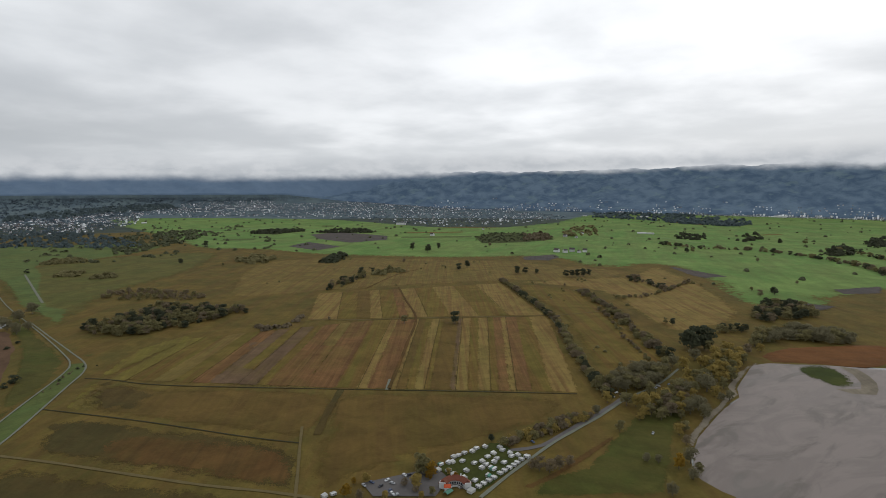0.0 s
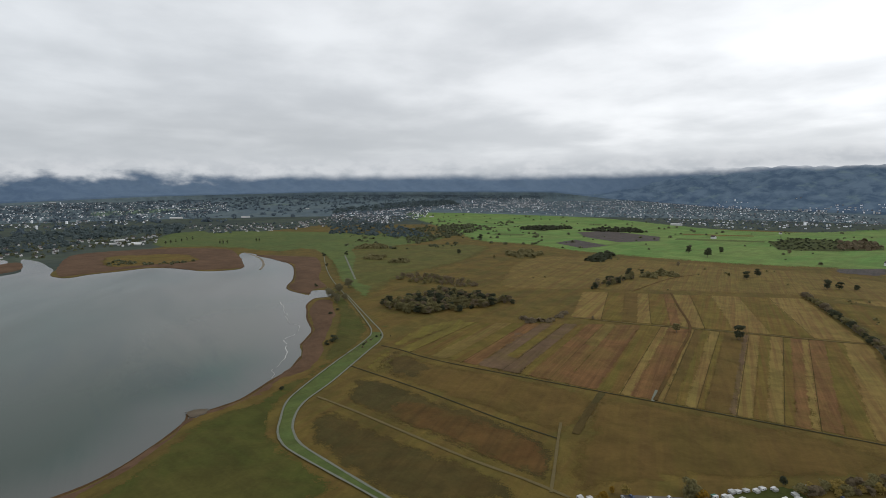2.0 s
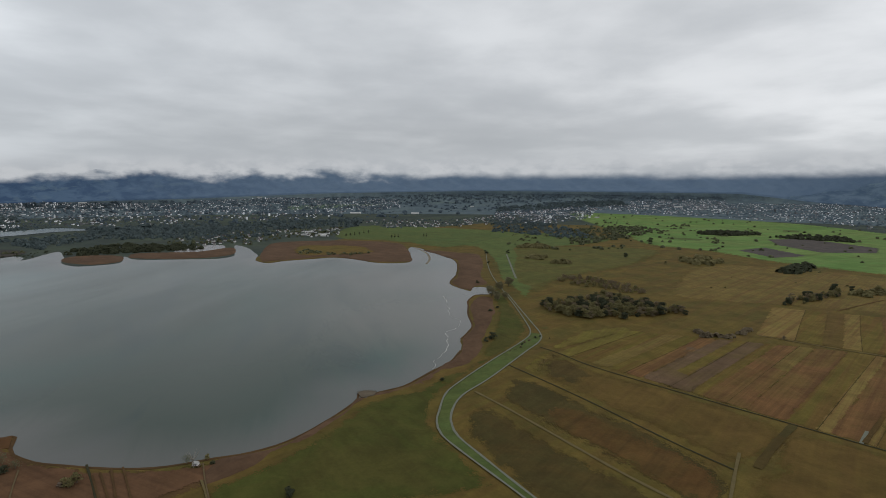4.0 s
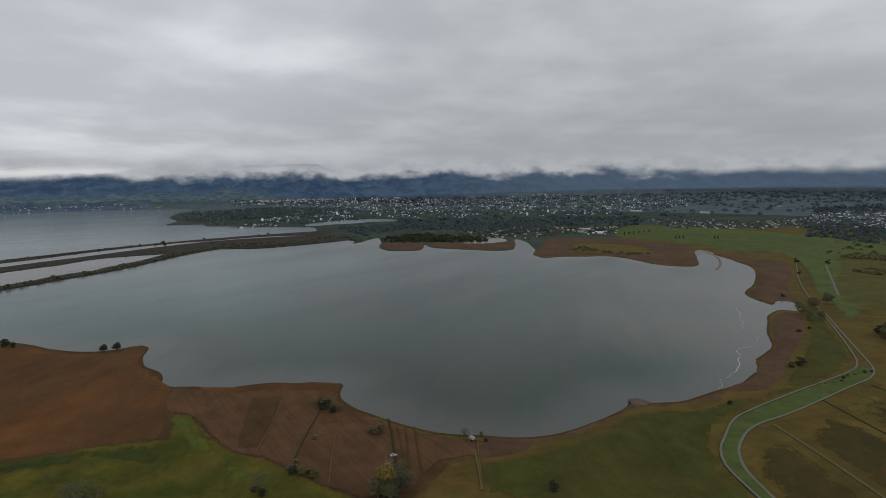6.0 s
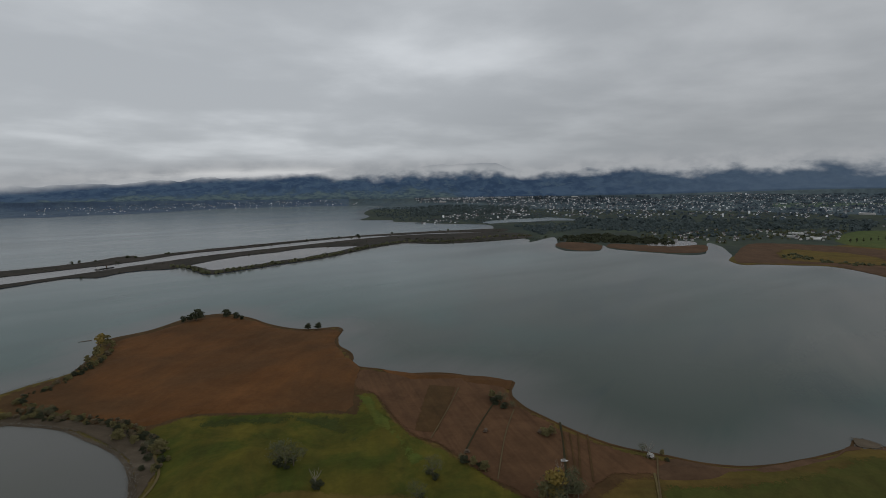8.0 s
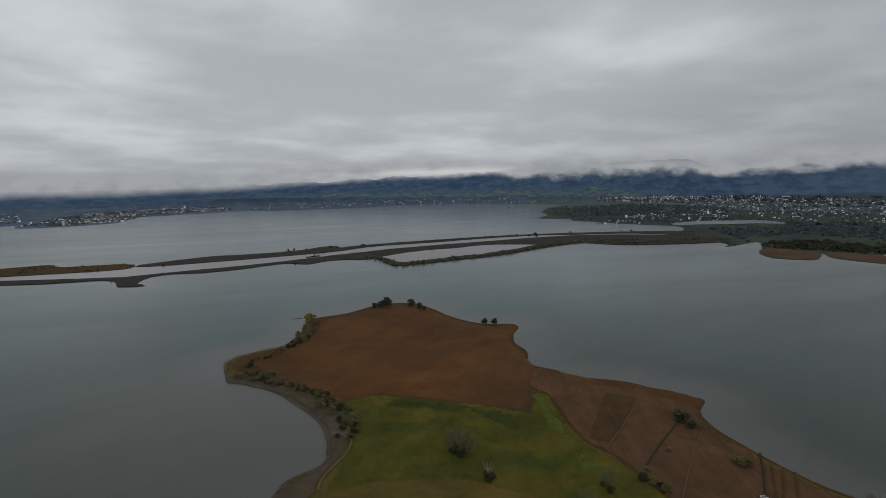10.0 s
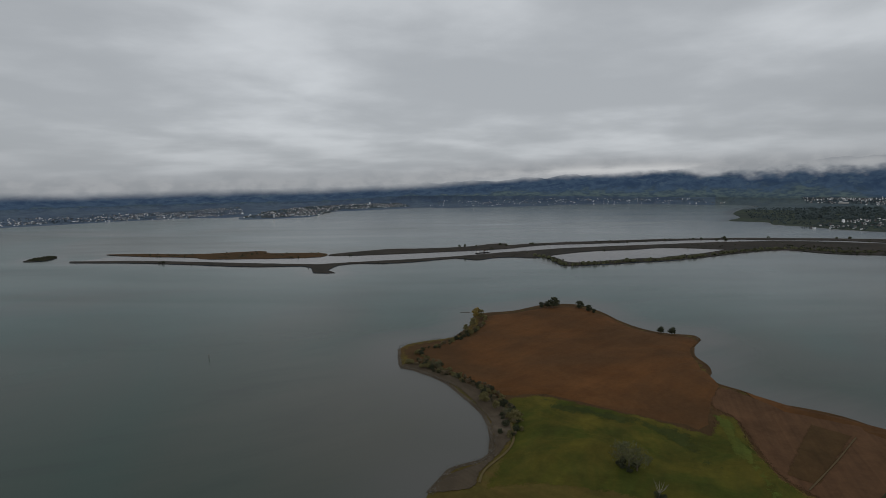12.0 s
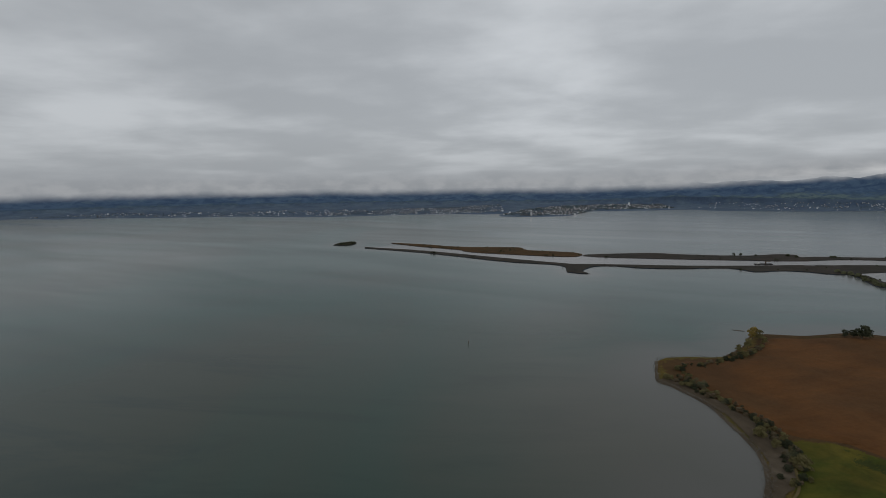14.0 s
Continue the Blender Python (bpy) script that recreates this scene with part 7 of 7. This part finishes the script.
def town(ring, count, size, label, tall=0.02, gap=9.0, at=None):
    """A far town: walls and roofs of many houses, joined."""
    if at is None:
        p = [q for q in off_pond(scattered(ring, int(1.5 * count), gap)) if noise.noise((q[0] / 190, q[1] / 150, 7.0)) > -0.12]
        at, s = laid(p, 0.3)
    else:
        s = np.full(len(at), 0.9)
    size = 0.64 * size
    verts, faces, slots = [], [], []
    for c, k in zip(at, s):
        w, d, e = size * rng.uniform(0.7, 1.5), size * rng.uniform(0.6, 1.1), size * rng.uniform(0.45, 0.8)
        flat = rng.random() < tall
        e *= rng.uniform(2.5, 4) if flat else 1
        r = e + (0.3 if flat else d * 0.38)
        a = rng.uniform(0, 3.14)
        base = len(verts)
        pts = np.array([(-w, -d, -6), (w, -d, -6), (w, d, -6), (-w, d, -6), (-w, -d, e), (w, -d, e), (w, d, e), (-w, d, e), (w, 0, r), (-w, 0, r), (-w, -d, e), (w, -d, e), (w, d, e), (-w, d, e), (w, 0, r), (-w, 0, r)], float) * (0.5, 0.5, 1) * k
        turn = np.array([[math.cos(a), math.sin(a), 0], [-math.sin(a), math.cos(a), 0], [0, 0, 1]])
        verts += list(pts @ turn + c)
        faces += [tuple(base + i for i in f) for f in ((0, 1, 5, 4), (2, 3, 7, 6), (1, 2, 6, 8, 5), (3, 0, 4, 9, 7), (10, 11, 14, 15), (15, 14, 12, 13))]
        slots += [0, 0, 0, 0, 0 if flat else 1, 0 if flat else 1]
    ob = linked("town", verts, faces, (HOUSES, ROOFS))
    ob.data.polygons.foreach_set("material_index", slots)
    if ring is not None:
        p = np.array(off_pond(scattered(ring, int(count * 2.4), gap * 0.4)))
        clumps("town_trees", p, size * rng.uniform(0.5, 1.1, len(p)), LEAF_SHORE if ring in (FAR_SHORE_A, FAR_SHORE_B, FAR_SHORE_C, FAR_SHORE_D, TOWN_SOUTH, TOWN_WEST, TOWN_EAST, TOWN_NORTH, TOWN_BREGENZ, VILLAGE_B) else LEAF_FAR, "garden trees between the far houses, hazed in colour", 8)
    return tagged(ob, label, "town", kind="stuff")


for ring, n, size, tall in ((TOWN_SOUTH, 1200, 12, 0.02), (TOWN_WEST, 300, 12, 0.02), (TOWN_EAST, 700, 13, 0.02), (TOWN_NORTH, 700, 13, 0.02), (TOWN_BREGENZ, 700, 13, 0.02), (DELTA_TOWN, 170, 11, 0.03), (VILLAGE_B, 600, 12, 0.02),
                            (LINDAU_TOWN, 420, 12, 0.03), (FAR_SHORE_A, 260, 9, 0.01), (FAR_SHORE_B, 260, 9, 0.01), (FAR_SHORE_C, 90, 8, 0.01), (FAR_SHORE_D, 130, 8, 0.01)):
    town(ring, int(1.5 * n), size, "far town of pale houses and dark roofs", tall)

# houses on the lower slopes of the hill
rows, cols = HILL_GRID.shape[:2]
p = []
while len(p) < 420:
    i, j = int(1 + 6 * rng.random() ** 1.8), int(rng.integers(60, cols - 70))
    if noise.noise((j / 16, i / 5, 3.0)) + 0.2 - 0.06 * i > 0:
        u = rng.random()
        p.append(HILL_GRID[i, j] * u + HILL_GRID[i, j + 1] * (1 - u) + (0, 0, -0.5))
town(None, 0, 11, "houses strung along the foot of the hill", at=np.array(p))


# ---- shore details ----
sheet("beach", smooth(BEACH_POINT, True, 8, 1.5), GRAVEL, 1.1, "grey stony beach strewn with driftwood", "beach", feather=3.0, follow=True)
ribbon("beach", SHORE_BEACH[0:16], 4, GRAVEL, 0.3, "wet gravel at the edge of the water", "beach", 6)
foam = smooth(FOAM_LINE, False, 4, 7.0, 4)
for i in range(0, len(foam) - 5, 7):
    ribbon("foam_line", [tuple(q) for q in foam[i:i + int(rng.integers(6, 10))]], rng.uniform(0.6, 1.2), CANVAS, 0.22, "broken white line of foam", "foam", 4)
ribbon("channel", INLET_CHANNEL, 6, SAND, 0.2, "pale winding sand channel at the inlet", "channel", 10)
ribbon("ditch", CUT_DITCH, 1.3, DITCH, 1.75, "dark narrow reed ditch", "ditch")
ribbon("track", CUT_TRACK, 1.1, WORN, 1.75, "faint pale track in cut reed", "path")
ribbon("track", CUT_TRACK_B, 1.1, WORN, 1.95, "faint pale track to the hut", "path")
ribbon("track", CUT_TRACK_C, 1.1, WORN, 1.75, "faint pale track in cut reed", "path")
for a, b in zip(REED_CANALS[::2], REED_CANALS[1::2]):
    ribbon("ditch", [a, b], 1.5, REEDDARK, 1.75, "dark parallel cut in the reeds", "ditch")

for i, (x, y) in enumerate(HUT):
    hut = new("hut")
    part_box("deck", hut, TIMBER, (-4, 4, -2.5, 2.5, 0.5, 0.75), "weathered plank deck")
    for px in (-3.5, 3.5):
        for py in (-2, 2):
            part_box("post", hut, TIMBER, (px - 0.1, px + 0.1, py - 0.1, py + 0.1, -1, 0.6))
    bm = bmesh.new()
    gabled_walls(bm, -2.6, 2.2, -1.8, 1.8, 2.4, 3.3)
    bmesh.ops.translate(bm, verts=bm.verts[:], vec=(0, 0, 0.75))
    part("wall", bm, WHITE if i == 0 else TIMBER, hut)
    bm = bmesh.new()
    gable(bm, -2.6, 2.2, -1.8, 1.8, 3.15, 4.05, 0.3, 0.12)
    part("roof", bm, CANVAS if i == 0 else TIMBER, hut, "pale sheet roof" if i == 0 else "")
    part_box("door", hut, GLASS, (-0.5, 0.4, -1.86, -1.78, 0.75, 2.7))
    tagged(stand(hut, x, y, 0.7 + i, GROUND_Z + 0.8, 0.8 if i == 0 else 0.6), "small white boat hut on the reed shore" if i == 0 else "small grey timber hut in the reeds", "hut", "reed huts")

ribbon("canal", CANAL, 1.6, DITCH, 1.5, "narrow dark boat canal cut through the reeds", "canal")
for x, y in BOATS:
    boat = new("boat")
    bm = bmesh.new()
    ring = [(-2.6, -0.9), (1.2, -0.95), (3.0, 0), (1.2, 0.95), (-2.6, 0.9)]
    low, top = [bm.verts.new((px * 0.85, py * 0.7, -0.3)) for px, py in ring], [bm.verts.new((px, py, 0.7)) for px, py in ring]
    bm.faces.new(low[::-1])
    bm.faces.new(top)
    for k in range(5):
        bm.faces.new((low[k], low[(k + 1) % 5], top[(k + 1) % 5], top[k]))
    part("hull", bm, WHITE, boat, "white boat hull")
    part_box("cabin", boat, CANVAS, (-1.4, 0.8, -0.6, 0.6, 0.7, 1.6), "pale boat cover", 0.1)
    tagged(stand(boat, x, y, rng.uniform(1.2, 1.8), 1.6), "small white moored motor boat", "boat", "moored boats")

barge = new("barge")
bm = bmesh.new()
box(bm, -20, 20, -4, 4, -0.6, 1.6, -0.5)
part("hull", bm, TYRE, barge, "dark steel hull")
part_box("cabin", barge, WHITE, (-18, -11, -3, 3, 1.6, 5.5), "", 0.2)
part_box("crane", barge, TIMBER, (4, 6, -1, 1, 1.6, 8))
part_box("boom", barge, TIMBER, (4, 18, -0.4, 0.4, 6.5, 7.3))
tagged(stand(barge, *BARGE[0], math.atan2(1, -1) + 0.3, 0.0), "dark work barge on the river", "barge")
log = new("driftwood_log")
bm = bmesh.new()
bmesh.ops.create_cone(bm, cap_ends=True, segments=8, radius1=0.5, radius2=0.3, depth=15, matrix=Matrix.Translation((0, 0, 0.2)) @ Matrix.Rotation(math.pi / 2, 4, "Y"))
part("stem", bm, TIMBER, log)
tagged(stand(log, *LOG[0], -0.96, 0.0), "dark drift log lying in the shallows", "log")
for x, y in POSTS:
    post = new("marker_post")
    bm = bmesh.new()
    bmesh.ops.create_cone(bm, cap_ends=True, segments=8, radius1=0.35, radius2=0.25, depth=7, matrix=Matrix.Translation((0, 0, 2.0)))
    part("pole", bm, TIMBER, post)
    part_box("board", post, WHITE, (-0.6, 0.6, -0.3, -0.2, 4.2, 5.3))
    tagged(stand(post, x, y, 0.3, 0.0), "dark timber marker post in the lake", "post", "lake posts")

for x, y, h in DEAD_TREES:
    ob = new("dead_tree")
    k = h / 8.5
    bm = bmesh.new()
    v, f = limbs_data(int(h * 10), 9, 0.24, 7, 4.0)
    vs = [bm.verts.new(p) for p in v]
    for q in f:
        bm.faces.new([vs[i] for i in q])
    part("stem", bm, BARE, ob)
    tagged(stand(ob, x, y, rng.uniform(0, 6), GROUND_Z, k), "bare pale dead tree with forked stems", "tree", "dead trees")


def stones(line, count, spread, size, label):
    """Loose stones along a shore."""
    p = smooth(line, False, 3)
    verts, faces = [], []
    for q in p[rng.integers(len(p), size=count)] + rng.normal(0, spread, (count, 2)):
        s = size * rng.uniform(0.5, 1.5, 3)
        base = len(verts)
        jit = rng.uniform(0.6, 1.2, (6, 1))
        verts += list(np.array([(1, 0, 0), (0, 1, 0), (-1, 0, 0), (0, -1, 0), (0, 0, 0.9), (0, 0, -0.6)]) * jit * s + (q[0], q[1], 0.9))
        faces += [(base + a, base + b, base + c) for a, b in ((0, 1), (1, 2), (2, 3), (3, 0)) for c in (4,)] + [(base + b, base + a, base + 5) for a, b in ((0, 1), (1, 2), (2, 3), (3, 0))]
    return tagged(linked("shore_stones", verts, faces, STONE), label, "stones", kind="stuff")


stones(SHORE_BEACH[0:14], 900, 2.2, 0.4, "grey rip-rap stones along the beach")
sheet("jetty", smooth(JETTY, True, 4, 1.0), GRAVEL, 1.1, "small stony spit before the reeds", "jetty", 60)
stones(JETTY, 160, 1.0, 0.45, "pale stones round the small spit")
stones(SHORE_BEACH[13:20], 260, 1.5, 0.5, "grey stones at the tip of the headland")


def driftwood(ring, count, label):
    """Washed-up stems lying over the beach."""
    verts, faces = [], []
    for q in scattered(ring, count, 1.5):
        a, n, r = rng.uniform(0, 3.14), rng.uniform(0.8, 3.5), rng.uniform(0.1, 0.28)
        d, w = np.array([math.cos(a), math.sin(a), rng.uniform(-0.05, 0.1)]), np.array([-math.sin(a), math.cos(a), 0])
        base = len(verts)
        for u, k in ((-n / 2, 1.0), (n / 2, 0.5)):
            verts += [np.array([q[0], q[1], 1.2]) + d * u + (w * math.cos(t) + np.array([0, 0, math.sin(t)])) * r * k for t in np.arange(5) * 2 * math.pi / 5]
        faces += [(base + i, base + (i + 1) % 5, base + 5 + (i + 1) % 5, base + 5 + i) for i in range(5)]
        faces += [tuple(base + i for i in (4, 3, 2, 1, 0)), tuple(base + 5 + i for i in range(5))]
    return tagged(linked("driftwood", verts, faces, TIMBER), label, "driftwood", kind="stuff")


driftwood(BEACH_POINT, 150, "bleached driftwood scattered over the stony beach")
